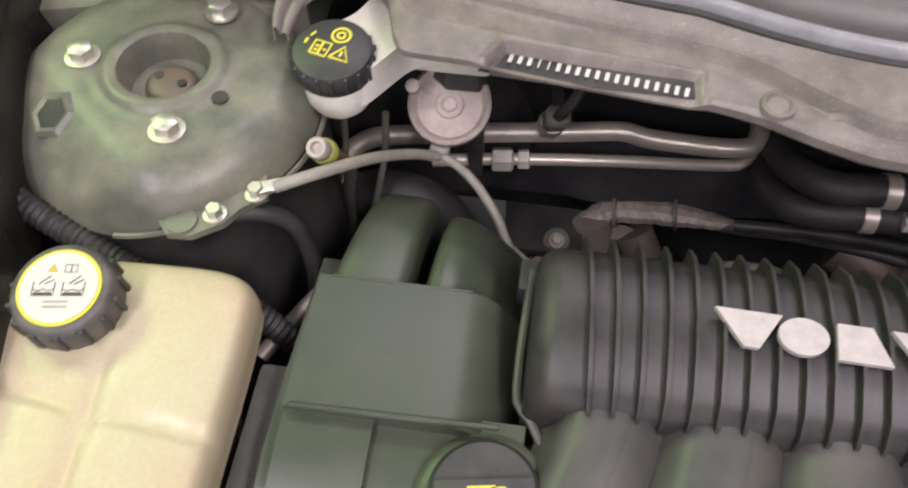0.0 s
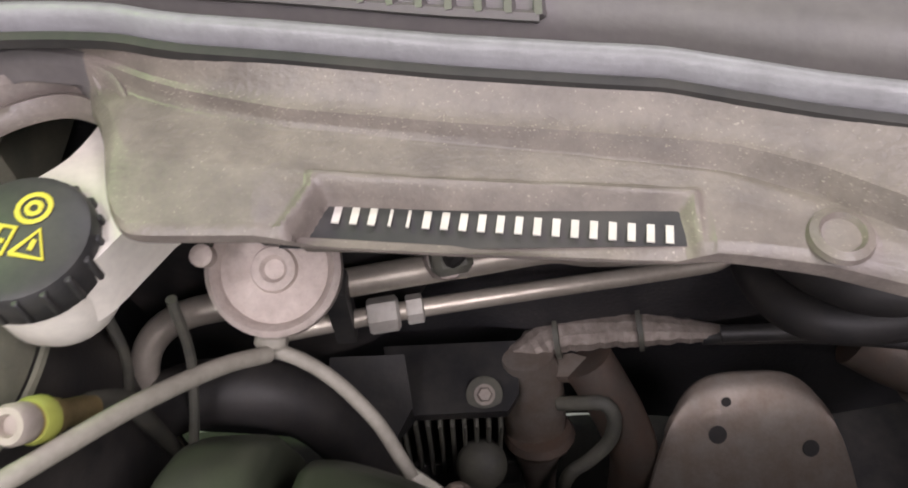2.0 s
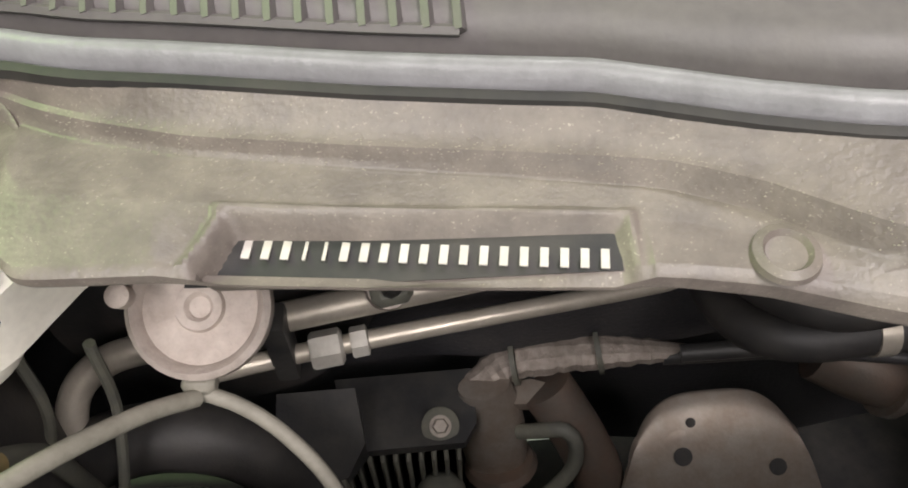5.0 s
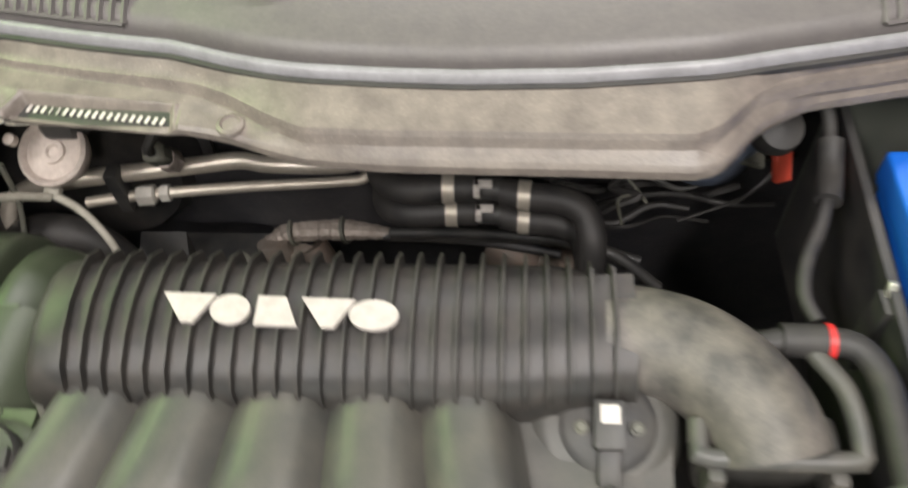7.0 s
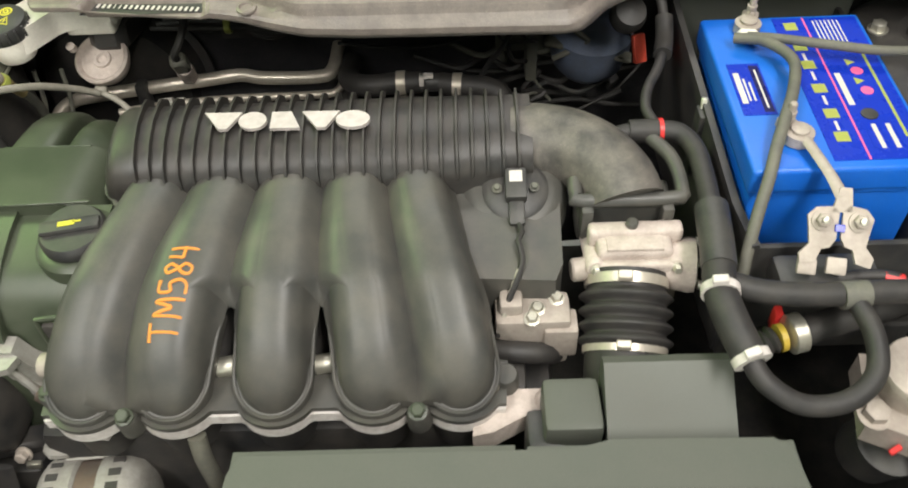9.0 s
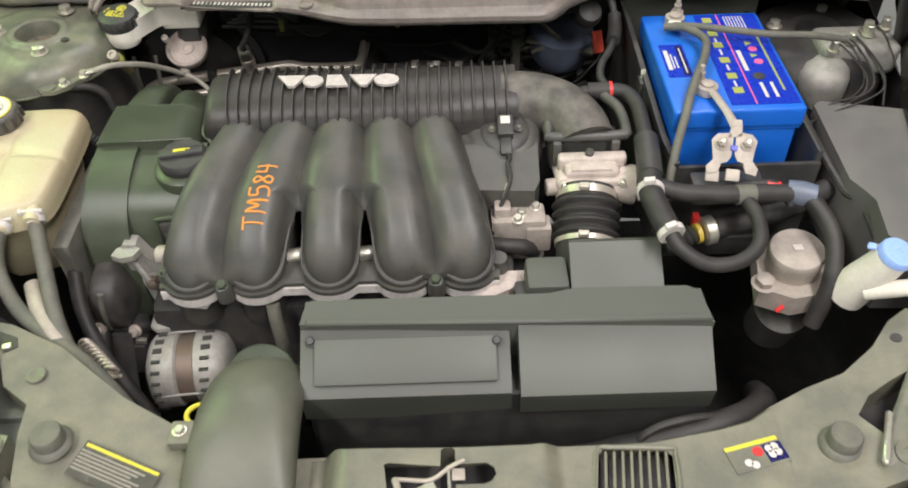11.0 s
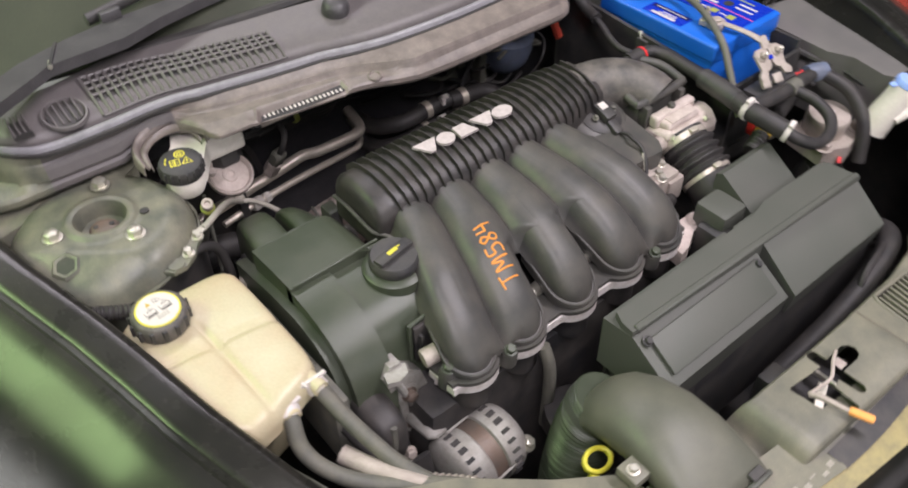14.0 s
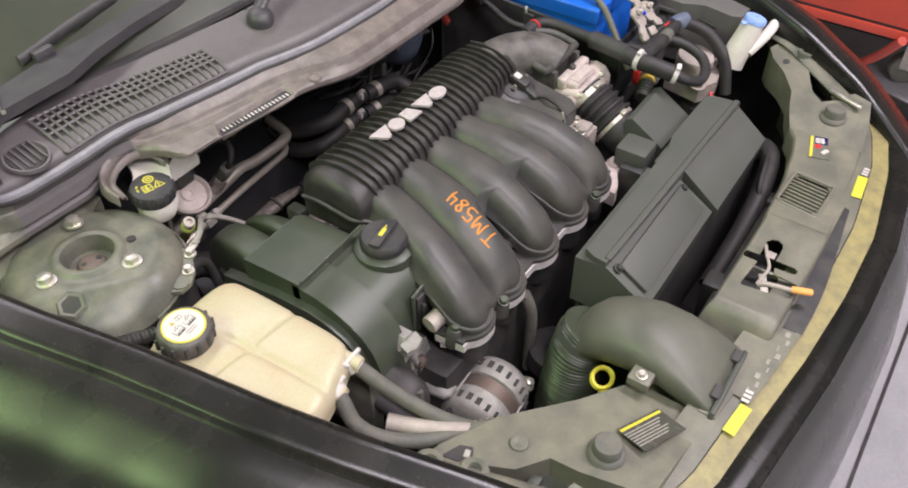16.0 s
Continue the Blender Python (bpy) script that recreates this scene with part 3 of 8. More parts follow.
def deck(x):
    s = cowl_row(x)[2]
    back = float(np.interp(x, [-0.78, -0.60, -0.508, -0.436, -0.369, -0.259, -0.099, 0.1, 0.4, 0.8], [0.62, 0.56, 0.555, 0.570, 0.575, 0.547, 0.519, 0.508, 0.52, 0.66]))
    back = max(back, s + 0.06)
    return [(s + 0.0125, 0.984), (s + 0.0162, 0.984), (s + 0.0184, 1.006), (s + 0.024, 1.013), (s + 0.03, 1.017), (s + (back - s) * 0.65, 1.026), (back, 1.034), (back + 0.006, 1.020)]


part("grille_deck", thick(strip_between(deck), 0.003), "cowlback", cowl)


def deck_z(x, y):
    p = deck(x)
    return float(np.interp(y, [q[0] for q in p], [q[1] for q in p]))


LO = 0.019


def hi(x):
    return float(np.interp(x, [-0.49, -0.21], [0.088, 0.069]))


def scuttle_grille(x0, x1):
    """Thin cross slats and long bars on the deck, over a dark shade-coloured sheet."""
    n = int((x1 - x0) / 0.0106)
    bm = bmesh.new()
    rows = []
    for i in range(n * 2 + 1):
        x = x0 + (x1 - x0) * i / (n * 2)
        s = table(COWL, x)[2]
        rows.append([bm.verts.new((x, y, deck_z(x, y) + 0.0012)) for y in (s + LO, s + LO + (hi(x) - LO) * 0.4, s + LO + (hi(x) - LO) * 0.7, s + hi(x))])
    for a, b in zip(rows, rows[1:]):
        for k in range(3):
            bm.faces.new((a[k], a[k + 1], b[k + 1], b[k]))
    # the sheet's near-black colour stands in for shade in the openings
    part("grille_shade_sheet", bm, "dark", cowl)
    for i in range(n + 1):
        x = x0 + (x1 - x0) * i / n
        s = table(COWL, x)[2]
        pts = [(x, y, deck_z(x, y) + 0.004) for y in (s + LO, s + (LO + hi(x)) / 2, s + hi(x))]
        part("slat", tube(pts, 0.0024, 5, 0.02, flat=1.4), "cowlback", cowl)
    for off in (0.0, 0.46, 0.64, 0.82, 1.0):
        pts = [(x0 + (x1 - x0) * i / 12, table(COWL, x0 + (x1 - x0) * i / 12)[2] + LO + off * (hi(x0 + (x1 - x0) * i / 12) - LO)) for i in range(13)]
        part("long_bar", tube([(x, y, deck_z(x, y) + 0.0042) for x, y in pts], 0.0023, 5, 0.02), "cowlback", cowl)


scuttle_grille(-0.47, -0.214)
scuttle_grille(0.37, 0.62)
# round pocket at the wiper spindle
part("spindle_ring", lathe([(0.023, 0), (0.026, 0.005), (0.0285, 0.005), (0.030, 0)], (-0.512, 0.499, 1.021), (0.05, -0.25, 1), 32), "cowlback", cowl)
# dark disc gives the pocket its shade by colour
part("spindle_shade_disc", lathe([(0.001, 0.0), (0.023, 0.0), (0.023, 0.003)], (-0.512, 0.499, 1.021), (0.05, -0.25, 1), 32), "dark", cowl)
for k in range(-2, 3):
    part("slat", bar((-0.512 + k * 0.0085, 0.480, 1.020), (-0.512 + k * 0.0085, 0.518, 1.030), 0.003, 0.005), "cowlback", cowl)
# dark patch on the deck, coloured as the shade between the slats
part("end_shade_patch", prism([(-0.580, 0.492), (-0.557, 0.486), (-0.556, 0.528), (-0.578, 0.534)], 1.016, 1.0235, 0.0005), "dark", cowl)
for k in range(4):
    part("slat", bar((-0.578 + k * 0.0068, 0.490, 1.0225), (-0.577 + k * 0.0068, 0.532, 1.0260), 0.0026, 0.004), "cowlback", cowl)
part("spindle_cap", lathe([(0.021, 0), (0.0205, 0.010), (0.018, 0.016), (0.011, 0.020), (0.001, 0.021)], (-0.102, 0.484, 1.028), (0, -0.3, 1), 28), "trim", cowl, "rounded black wiper spindle cap")
part("second_arm", tube([(-0.102, 0.487, 1.042), (-0.06, 0.500, 1.060), (0.0, 0.525, 1.078), (0.2, 0.565, 1.098)], 0.011, 12, flat=0.6), "trim", cowl)
part("clip", lathe([(0.0115, 0), (0.0108, 0.0022), (0.008, 0.0034), (0.0066, 0.0014), (0.003, 0.0018), (0.001, 0.0018)], (-0.1185, 0.3672, trough_z(-0.1185, 0.3672) + 0.0002), (0, -0.05, 1), 28), "cowl", cowl)
# number window: dark sunk plate with pale character bars
rows = []
for i in range(41):
    x = WIN_L - 0.004 + (WIN_R - WIN_L + 0.003) * i / 40
    y0 = trough_line(x)[3][0]
    rows.append([(x - 0.006 * (1 - j / 6) * (1 - i / 40) ** 3, y0 + 0.0008 + (0.0228 - 0.0042 * i / 40) * j / 6, plate_z(x, y0 + 0.0008 + (0.0228 - 0.0042 * i / 40) * j / 6)) for j in range(7)])
vin = part("number_window", thick(skin(rows, cap=False, wrap=False), 0.0004), "dark", cowl, "dark number window with pale character bars")
for i in range(19):
    w = 0.0011 if i in (3, 4) else 0.0027
    x, y = -0.2892 + 0.1148 * i / 18, 0.3891 - 0.0161 * i / 18
    z = plate_z(x, y) + 0.0004
    part("character_bar", moved(rbox((-w / 2, -0.0042, 0.0), (w / 2, 0.0042, 0.0006), 0), Matrix.Translation((x, y, z)) @ Matrix.Rotation(radians(-9.7), 4, "Z")), "letter", vin)

# windscreen and wiper
ws2 = thing("windscreen", "dark laminated windscreen with an olive reflection in its colour", "windscreen", at=(X0, 0.6, 1.05))
part("pane", sheet(24, 10, lambda u, v: (-0.75 + 1.62 * u, 0.56 + 0.62 * v + 0.16 * (2 * u - 1) ** 2 - 0.03, 1.035 + 0.40 * v - 0.03 * (2 * u - 1) ** 2), 0.005), "glass", ws2)
part("lower_seal", tube([(-0.75 + 0.135 * i, 0.527 + 0.16 * (i / 6 - 1) ** 2, 1.037 - 0.03 * (i / 6 - 1) ** 2) for i in range(13)], 0.008, 8, 0.03), "rubber", ws2, "black rubber edge seal")
wiper = thing("wiper", "black wiper arm resting on the windscreen", "windscreen wiper", at=(-0.53, 0.5, 1.05))
part("arm", prism([(-0.64, 0.455), (-0.578, 0.492), (-0.539, 0.514), (-0.503, 0.536), (-0.471, 0.537), (-0.398, 0.538), (-0.337, 0.558), (-0.261, 0.572), (-0.10, 0.585), (-0.10, 0.600), (-0.216, 0.611), (-0.315, 0.599), (-0.393, 0.598), (-0.462, 0.587), (-0.528, 0.568), (-0.60, 0.53), (-0.66, 0.50)], 1.056, 1.072, 0.006, 3), "trim", wiper)
part("hinge_gap", bar((-0.474, 0.586, 1.0725), (-0.500, 0.534, 1.0725), 0.004, 0.003, 0), "dark", wiper)
part("blade_clip", rbox((-0.405, 0.594, 1.07), (-0.375, 0.606, 1.085), 0.003), "trim", wiper)
part("blade", tube([(-0.42, 0.612, 1.075), (-0.25, 0.632, 1.085), (0.1, 0.645, 1.095)], 0.006, 8, 0.02, flat=1.6), "black", wiper)
part("hinge_pin", lathe([(0.003, -0.008), (0.003, 0.008)], (-0.498, 0.540, 1.071), (0.3, 0.9, 0), 10), "zinc", wiper)

# bulkhead behind the engine and the closed sides and foot of the bay
solo("bulkhead", sheet(20, 12, lambda u, v: (-0.72 + 1.5 * u, 0.60 - 0.05 * v + 0.01 * math.sin(20 * u), 0.30 + 0.70 * v), 0.01), "wall", "dark sound-insulated bulkhead behind the engine", "bulkhead", kind="structure")
solo("insulating_mat", sheet(20, 8, lambda u, v: (-0.335 + 0.335 * u, 0.532 + 0.008 * v + 0.002 * math.sin(17 * u + 3 * v), 0.757 - 0.115 * v - 0.012 * math.sin(2.6 * u) * v), 0.004), "wall", "black speckled insulating mat on the bulkhead", "insulation")
# added panel that keeps the bright workshop from showing through the gap
solo("gap_blocking_panel", rbox((0.60, 0.60, 0.55), (0.88, 0.625, 1.0), 0), "dark", "dark added panel blocking the bright gap behind the strut tower", "bulkhead", kind="structure")
solo("bay_floor", rbox((-0.75, -0.45, 0.25), (0.85, 0.62, 0.27), 0), "dark", "dark grimy undertray below the engine", "undertray", kind="structure")
solo("inner_wing", sheet(16, 8, lambda u, v: (-0.70 + 0.07 * u, 0.62 - 1.05 * u, 0.27 + (0.60 - 0.16 * u) * v), 0.004), "dark", "dark inner wing panel", "inner wing", "inner wings", "structure")
solo("inner_wing", sheet(16, 8, lambda u, v: (0.82 - 0.07 * u, 0.62 - 1.05 * u, 0.27 + (0.60 - 0.16 * u) * v), 0.004), "dark", "dark inner wing panel", "inner wing", "inner wings", "structure")
solo("radiator", rbox((-0.42, -0.33, 0.27), (0.55, -0.30, 0.745), 0.004), "dark", "dark radiator behind the support panel", "radiator")

# left strut tower
tower = thing("strut_tower", "dusty green-grey painted suspension strut tower", "strut tower", at=(-0.54, 0.385, 0.8))
TN = Vector((0.03, 0.02, 1)).normalized()


def tower_ring(r, z, dx=0.0, dy=0.0, sx=1.0, sy=1.0, n=48):
    m = Matrix.Translation((-0.539 + dx, 0.386 + dy, z)) @ Vector((0, 0, 1)).rotation_difference(TN).to_matrix().to_4x4()
    return [m @ Vector((r * sx * math.cos(a), r * sy * math.sin(a), 0)) for a in (2 * math.pi * k / n for k in range(n))]


def pressed(ring):
    """Drops the sheet in front of the crease that runs past the drain hole."""
    for q in ring:
        s = (q.x + 0.627) * -0.643 + (q.y - 0.376) * -0.765
        q.z -= min(0.014, max(0.0, s) * 0.42) * max(0.0, min(1.0, (q.z - 0.85) / 0.06))
    return ring


TOWER = [(0.117, 0.62, -0.006), (0.117, 0.80, -0.006), (0.117, 0.87, -0.006), (0.116, 0.900, -0.006), (0.113, 0.911, -0.006), (0.108, 0.9195, -0.005), (0.102, 0.926, -0.004), (0.096, 0.9300, -0.003), (0.090, 0.9325, -0.002), (0.084, 0.9338, 0), (0.077, 0.9342, 0), (0.070, 0.9345, 0), (0.063, 0.9345, 0), (0.056, 0.9345, 0), (0.049, 0.9345, 0),
         (0.0455, 0.936, 0), (0.043, 0.9385, 0), (0.038, 0.9395, 0), (0.0335, 0.9375, 0), (0.031, 0.930, 0), (0.0295, 0.920, 0), (0.029, 0.914, 0), (0.004, 0.913, 0)]
rings = [pressed(tower_ring(r, z, dx, -0.004 if r > 0.1 else 0.0, n=112)) for r, z, dx in TOWER]
part("dome", skin(rings[3:], cap=False), "tower", tower)
# right and front sides are near-black: shade and grime put into the colour
part("wall", skin([r[0:20] for r in rings[:4]], cap=False, wrap=False), "dark", tower, "near-black side with shade and grime in its colour")
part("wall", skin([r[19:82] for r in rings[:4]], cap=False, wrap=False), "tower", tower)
part("wall", skin([r[81:] + r[:1] for r in rings[:4]], cap=False, wrap=False), "dark", tower, "near-black side with shade and grime in its colour")
part("dome_flange", tube([r.lerp(tower_ring(0.121, 0.9, -0.006, -0.004, n=112)[k], 0.5) + Vector((0, 0, -0.002)) for k, r in list(enumerate(rings[3]))[84:112] + list(enumerate(rings[3]))[0:8]], 0.0022, 6, 0.01), "tower", tower)
part("strut_nut", lathe([(0.0195, 0), (0.019, 0.004), (0.015, 0.0075), (0.010, 0.0085), (0.001, 0.0085)], (-0.539, 0.386, 0.913), TN, 28), "rust", tower, "rusty round strut top")
for dx, dy in ((-0.009, 0.003), (0.010, -0.002)):
    part("key_hole", lathe([(0.0036, 0), (0.0036, 0.0022), (0.0001, 0.0022)], (-0.539 + dx, 0.386 + dy, 0.9200), TN, 14), "dark", tower)
for a in ((-0.600, 0.386, 0.936), (-0.517, 0.328, 0.934), (-0.514, 0.446, 0.936)):
    part("bolt", hex_bolt(a, TN, 0.0095, 0.008), "zinc", tower, "zinc-plated hex bolt")
part("hole_rim", lathe([(0.0200, -0.0012), (0.0180, 0.0008), (0.0165, 0.0022), (0.0145, 0.0020), (0.0125, 0.0008), (0.0120, -0.008)], (-0.605, 0.335, 0.9302), Vector((-0.26, -0.30, 0.92)).normalized(), 6), "tower", tower, "hexagonal rim pressed round the drain hole")
part("nut_hole", lathe([(0.0118, -0.0015), (0.0118, 0.0006), (0.001, 0.0006)], (-0.605, 0.335, 0.9302), Vector((-0.26, -0.30, 0.92)).normalized(), 20), "dark", tower)
for a in ((-0.586, 0.362, 0.9345), (-0.490, 0.362, 0.9345)):
    part("hole", lathe([(0.006, 0), (0.006, 0.0015), (0.0045, 0.0015), (0.001, 0.0006)], a, TN, 16), "dark", tower)
# steel shelf that joins the tower to the bulkhead
part("rear_shelf", prism([(-0.72, 0.42), (-0.60, 0.452), (-0.48, 0.452), (-0.455, 0.47), (-0.455, 0.60), (-0.72, 0.60)], 0.88, 0.929, 0.006), "tower", tower)
part("outer_ledge", prism([(-0.72, 0.25), (-0.655, 0.25), (-0.63, 0.34), (-0.62, 0.44), (-0.72, 0.46)], 0.85, 0.905, 0.006), "tower", tower)

# earthing bracket with its two cables
earth = thing("earth_bracket", "dusty steel earthing bracket bolted to the tower", "bracket", at=(-0.47, 0.28, 0.9))
part("plate", prism([(-0.514, 0.273), (-0.504, 0.262), (-0.487, 0.263), (-0.468, 0.276), (-0.460, 0.289), (-0.445, 0.302), (-0.450, 0.320), (-0.467, 0.328), (-0.486, 0.298), (-0.503, 0.285)], 0.902, 0.908, 0.002), "tower", earth)
for a in ((-0.475, 0.281, 0.908), (-0.452, 0.302, 0.908)):
    part("bolt", hex_bolt(a, (0, 0, 1), 0.006, 0.006), "zinc", earth)
part("washer", lathe([(0.005, 0), (0.0105, 0), (0.0105, 0.003), (0.005, 0.003)], (-0.496, 0.273, 0.907), (0, 0, 1), 20), "tower", earth)
cab = thing("earth_cable", "braided grey earthing cable with crimped lugs", "cable", at=(-0.34, 0.4, 0.83))
part("strand", tube([(-0.440, 0.306, 0.913), (-0.415, 0.322, 0.912), (-0.385, 0.36, 0.888), (-0.362, 0.392, 0.858), (-0.345, 0.410, 0.836)], 0.0044, 10), "cable", cab)
part("strand", tube([(-0.345, 0.414, 0.834), (-0.330, 0.410, 0.829), (-0.312, 0.402, 0.816), (-0.293, 0.387, 0.797), (-0.282, 0.372, 0.784), (-0.276, 0.363, 0.780)], 0.0040, 10), "cable", cab)
part("lug", bar((-0.452, 0.302, 0.914), (-0.432, 0.311, 0.913), 0.010, 0.004), "zinc", cab, "crimped tin lug")
part("lug", bar((-0.278, 0.366, 0.781), (-0.258, 0.352, 0.777), 0.0075, 0.004), "zinc", cab, "crimped tin lug")
part("sleeve", bar((-0.352, 0.418, 0.836), (-0.336, 0.417, 0.836), 0.012, 0.012, 0.003), "cable", cab)
solo("heater_pipe_hose", tube([(-0.478, 0.287, 0.898), (-0.450, 0.298, 0.892), (-0.430, 0.303, 0.870), (-0.424, 0.300, 0.82), (-0.43, 0.29, 0.76)], 0.0065, 10), "rubber", "dusty black hose beside the earthing bracket", "hose")
solo("loom_conduit", tube([(-0.70, 0.33, 0.90), (-0.63, 0.285, 0.90), (-0.57, 0.262, 0.885), (-0.52, 0.25, 0.865), (-0.47, 0.252, 0.85), (-0.42, 0.24, 0.80)], corrugated(0.0085, 0.0018, 62), 12, 0.0016), "rubber", "corrugated black loom conduit along the wing", "conduit")

# brake fluid reservoir and its neighbours
res = thing("brake_fluid_reservoir", "off-white brake fluid reservoir with black ribbed cap", "reservoir", at=(-0.415, 0.41, 0.88))
part("neck", lathe([(0.022, 0.030), (0.0255, 0.038), (0.026, 0.05), (0.026, 0.066)], (-0.415, 0.404, 0.875), (0, -0.05, 1), 32), "white", res)
tank_line = spline([(*q, 0) for q in ((-0.398, 0.475), (-0.410, 0.448), (-0.431, 0.428), (-0.441, 0.406), (-0.431, 0.386), (-0.412, 0.380), (-0.393, 0.387), (-0.378, 0.408), (-0.365, 0.426), (-0.345, 0.435), (-0.315, 0.437), (-0.304, 0.445), (-0.303, 0.485))], 0.006)
part("body", prism([(q.x, q.y) for q in tank_line], 0.915, 0.946, 0.008, 4), "white", res)
part("lower_body", rbox((-0.366, 0.436, 0.903), (-0.306, 0.49, 0.922), 0.006, 3), "white", res)
cap = part("cap", lathe([(0.0275, 0.0), (0.0293, 0.003), (0.0293, 0.017), (0.028, 0.020), (0.0245, 0.0215), (0.001, 0.0215)], (-0.416, 0.403, 0.9335), (0, -0.08, 1), 40), "black", res, "black ribbed cap with yellow symbols")
for k in range(18):
    a = 2 * math.pi * k / 18
    part("grip", bar((-0.416 + 0.0293 * math.cos(a), 0.403 + 0.0293 * math.sin(a), 0.9355), (-0.416 + 0.0293 * math.cos(a), 0.403 + 0.0293 * math.sin(a) - 0.0012, 0.9505), 0.003, 0.003, 0.0006), "black", cap)
CT = Matrix.Translation((-0.416, 0.4012, 0.9552)) @ Matrix.Rotation(radians(4.6), 4, "X") @ Matrix.Rotation(radians(-14), 4, "Z") @ Matrix.Scale(0.93, 4)
for path in ([(0.002 + 0.007 * math.cos(a), 0.0135 + 0.007 * math.sin(a)) for a in (2 * math.pi * i / 16 for i in range(17))], [(0.002 + 0.003 * math.cos(a), 0.0135 + 0.003 * math.sin(a)) for a in (2 * math.pi * i / 10 for i in range(11))],
             [(-0.014, -0.010), (-0.001, -0.010), (-0.001, 0.003), (-0.014, 0.003), (-0.014, -0.010)], [(-0.0075, -0.010), (-0.0075, 0.003)], [(-0.012, -0.006), (-0.009, -0.006)], [(-0.012, -0.002), (-0.009, -0.002)], [(-0.005, -0.004), (-0.003, -0.004)],
             [(0.002, -0.009), (0.017, -0.009), (0.0095, 0.004), (0.002, -0.009)], [(0.0095, -0.006), (0.0095, -0.001)], [(-0.021, -0.003), (-0.021, 0.002)], [(-0.020, 0.005), (-0.018, 0.010)]):
    part("symbol", moved(tube([(x, y, 0.0002) for x, y in path], 0.0012, 6, 0.002, smooth=False, flat=0.5), CT), "yellow", cap)
cyl = thing("master_cylinder_cap", "oxidised alloy disc cap on the master cylinder", "cylinder cap", at=(-0.339, 0.437, 0.85))
DN = Vector((-0.02, -0.50, 0.86)).normalized()
part("rim", lathe([(0.028, -0.022), (0.032, -0.012), (0.034, -0.008), (0.034, 0.0), (0.031, 0.003), (0.0285, 0.0), (0.027, -0.004), (0.012, -0.004), (0.011, -0.001), (0.007, -0.001), (0.005, -0.004), (0.001, -0.004)], (-0.339, 0.440, 0.868), DN, 40), "cast", cyl)
part("ear", lathe([(0.0055, -0.006), (0.0055, 0.002), (0.003, 0.003), (0.001, 0.003)], (-0.367, 0.434, 0.890), DN, 18), "cast", cyl)
part("housing", bar((-0.33, 0.452, 0.89), (-0.33, 0.56, 0.86), 0.05, 0.05, 0.012), "dark", cyl)
servo = thing("brake_servo", "dark brake servo drum on the bulkhead", "brake servo", at=(-0.37, 0.60, 0.75))
part("drum", lathe([(0.118, 0), (0.120, 0.046), (0.100, 0.088), (0.05, 0.098)], (-0.37, 0.60, 0.75), (0, -1, 0.1), 40), "dark", servo)
part("crimped_rim", lathe([(0.119, 0.040), (0.126, 0.041), (0.127, 0.050), (0.117, 0.054)], (-0.37, 0.60, 0.75), (0, -1, 0.1), 40), "dark", servo)

# air conditioning pipes along the bulkhead
ac = thing("coolant_pipe", "bare steel pipe bent along the bulkhead", "pipe", "steel pipes", at=(-0.25, 0.5, 0.76))
part("run", tube([(-0.440, 0.41, 0.62), (-0.442, 0.425, 0.70), (-0.442, 0.438, 0.745), (-0.436, 0.456, 0.768), (-0.418, 0.469, 0.778), (-0.385, 0.475, 0.782), (-0.30, 0.487, 0.785), (-0.235, 0.495, 0.787), (-0.19, 0.500, 0.789), (-0.16, 0.500, 0.783), (-0.085, 0.502, 0.780), (-0.066, 0.515, 0.782), (-0.06, 0.56, 0.790)], 0.0092, 14), "steel", ac)
ac2 = thing("coolant_pipe", "thin bare steel pipe with union nuts", "pipe", "steel pipes", at=(-0.2, 0.5, 0.74))
part("run", tube([(-0.36, 0.468, 0.757), (-0.30, 0.476, 0.760), (-0.20, 0.492, 0.755), (-0.10, 0.513, 0.740), (-0.068, 0.521, 0.738), (-0.057, 0.535, 0.748), (-0.053, 0.57, 0.762)], 0.006, 12), "steel", ac2)
part("union_nut", lathe([(0.010, 0), (0.0115, 0.002), (0.0115, 0.018), (0.009, 0.020)], (-0.305, 0.475, 0.760), (1, 0.13, 0), 6), "alloy", ac2)
part("union_nut", lathe([(0.0085, 0), (0.0095, 0.001), (0.0095, 0.010), (0.007, 0.011)], (-0.281, 0.479, 0.7595), (1, 0.13, 0), 6), "alloy", ac2)
solo("pipe_clip", rbox((-0.327, 0.466, 0.742), (-0.313, 0.486, 0.800), 0.003), "black", "black plastic clip holding two pipes", "pipe clip")
sensor = thing("pressure_sensor", "dusty pressure sensor with a grey plug", "sensor", at=(-0.253, 0.48, 0.8))
SA = Vector((0.10, -0.55, 0.83)).normalized()
SB = Vector((-0.257, 0.492, 0.794))
part("hex", lathe([(0.010, 0), (0.0125, 0.004), (0.0125, 0.018), (0.011, 0.022)], SB, SA, 6), "cast", sensor, "crusted pale union")
part("collar", lathe([(0.0105, 0.020), (0.0125, 0.024), (0.0110, 0.034), (0.0115, 0.040)], SB, SA, 16), "cast", sensor)
part("plug", bar(SB + SA * 0.038, SB + SA * 0.072, 0.021, 0.019, 0.004), "dustyhose", sensor)
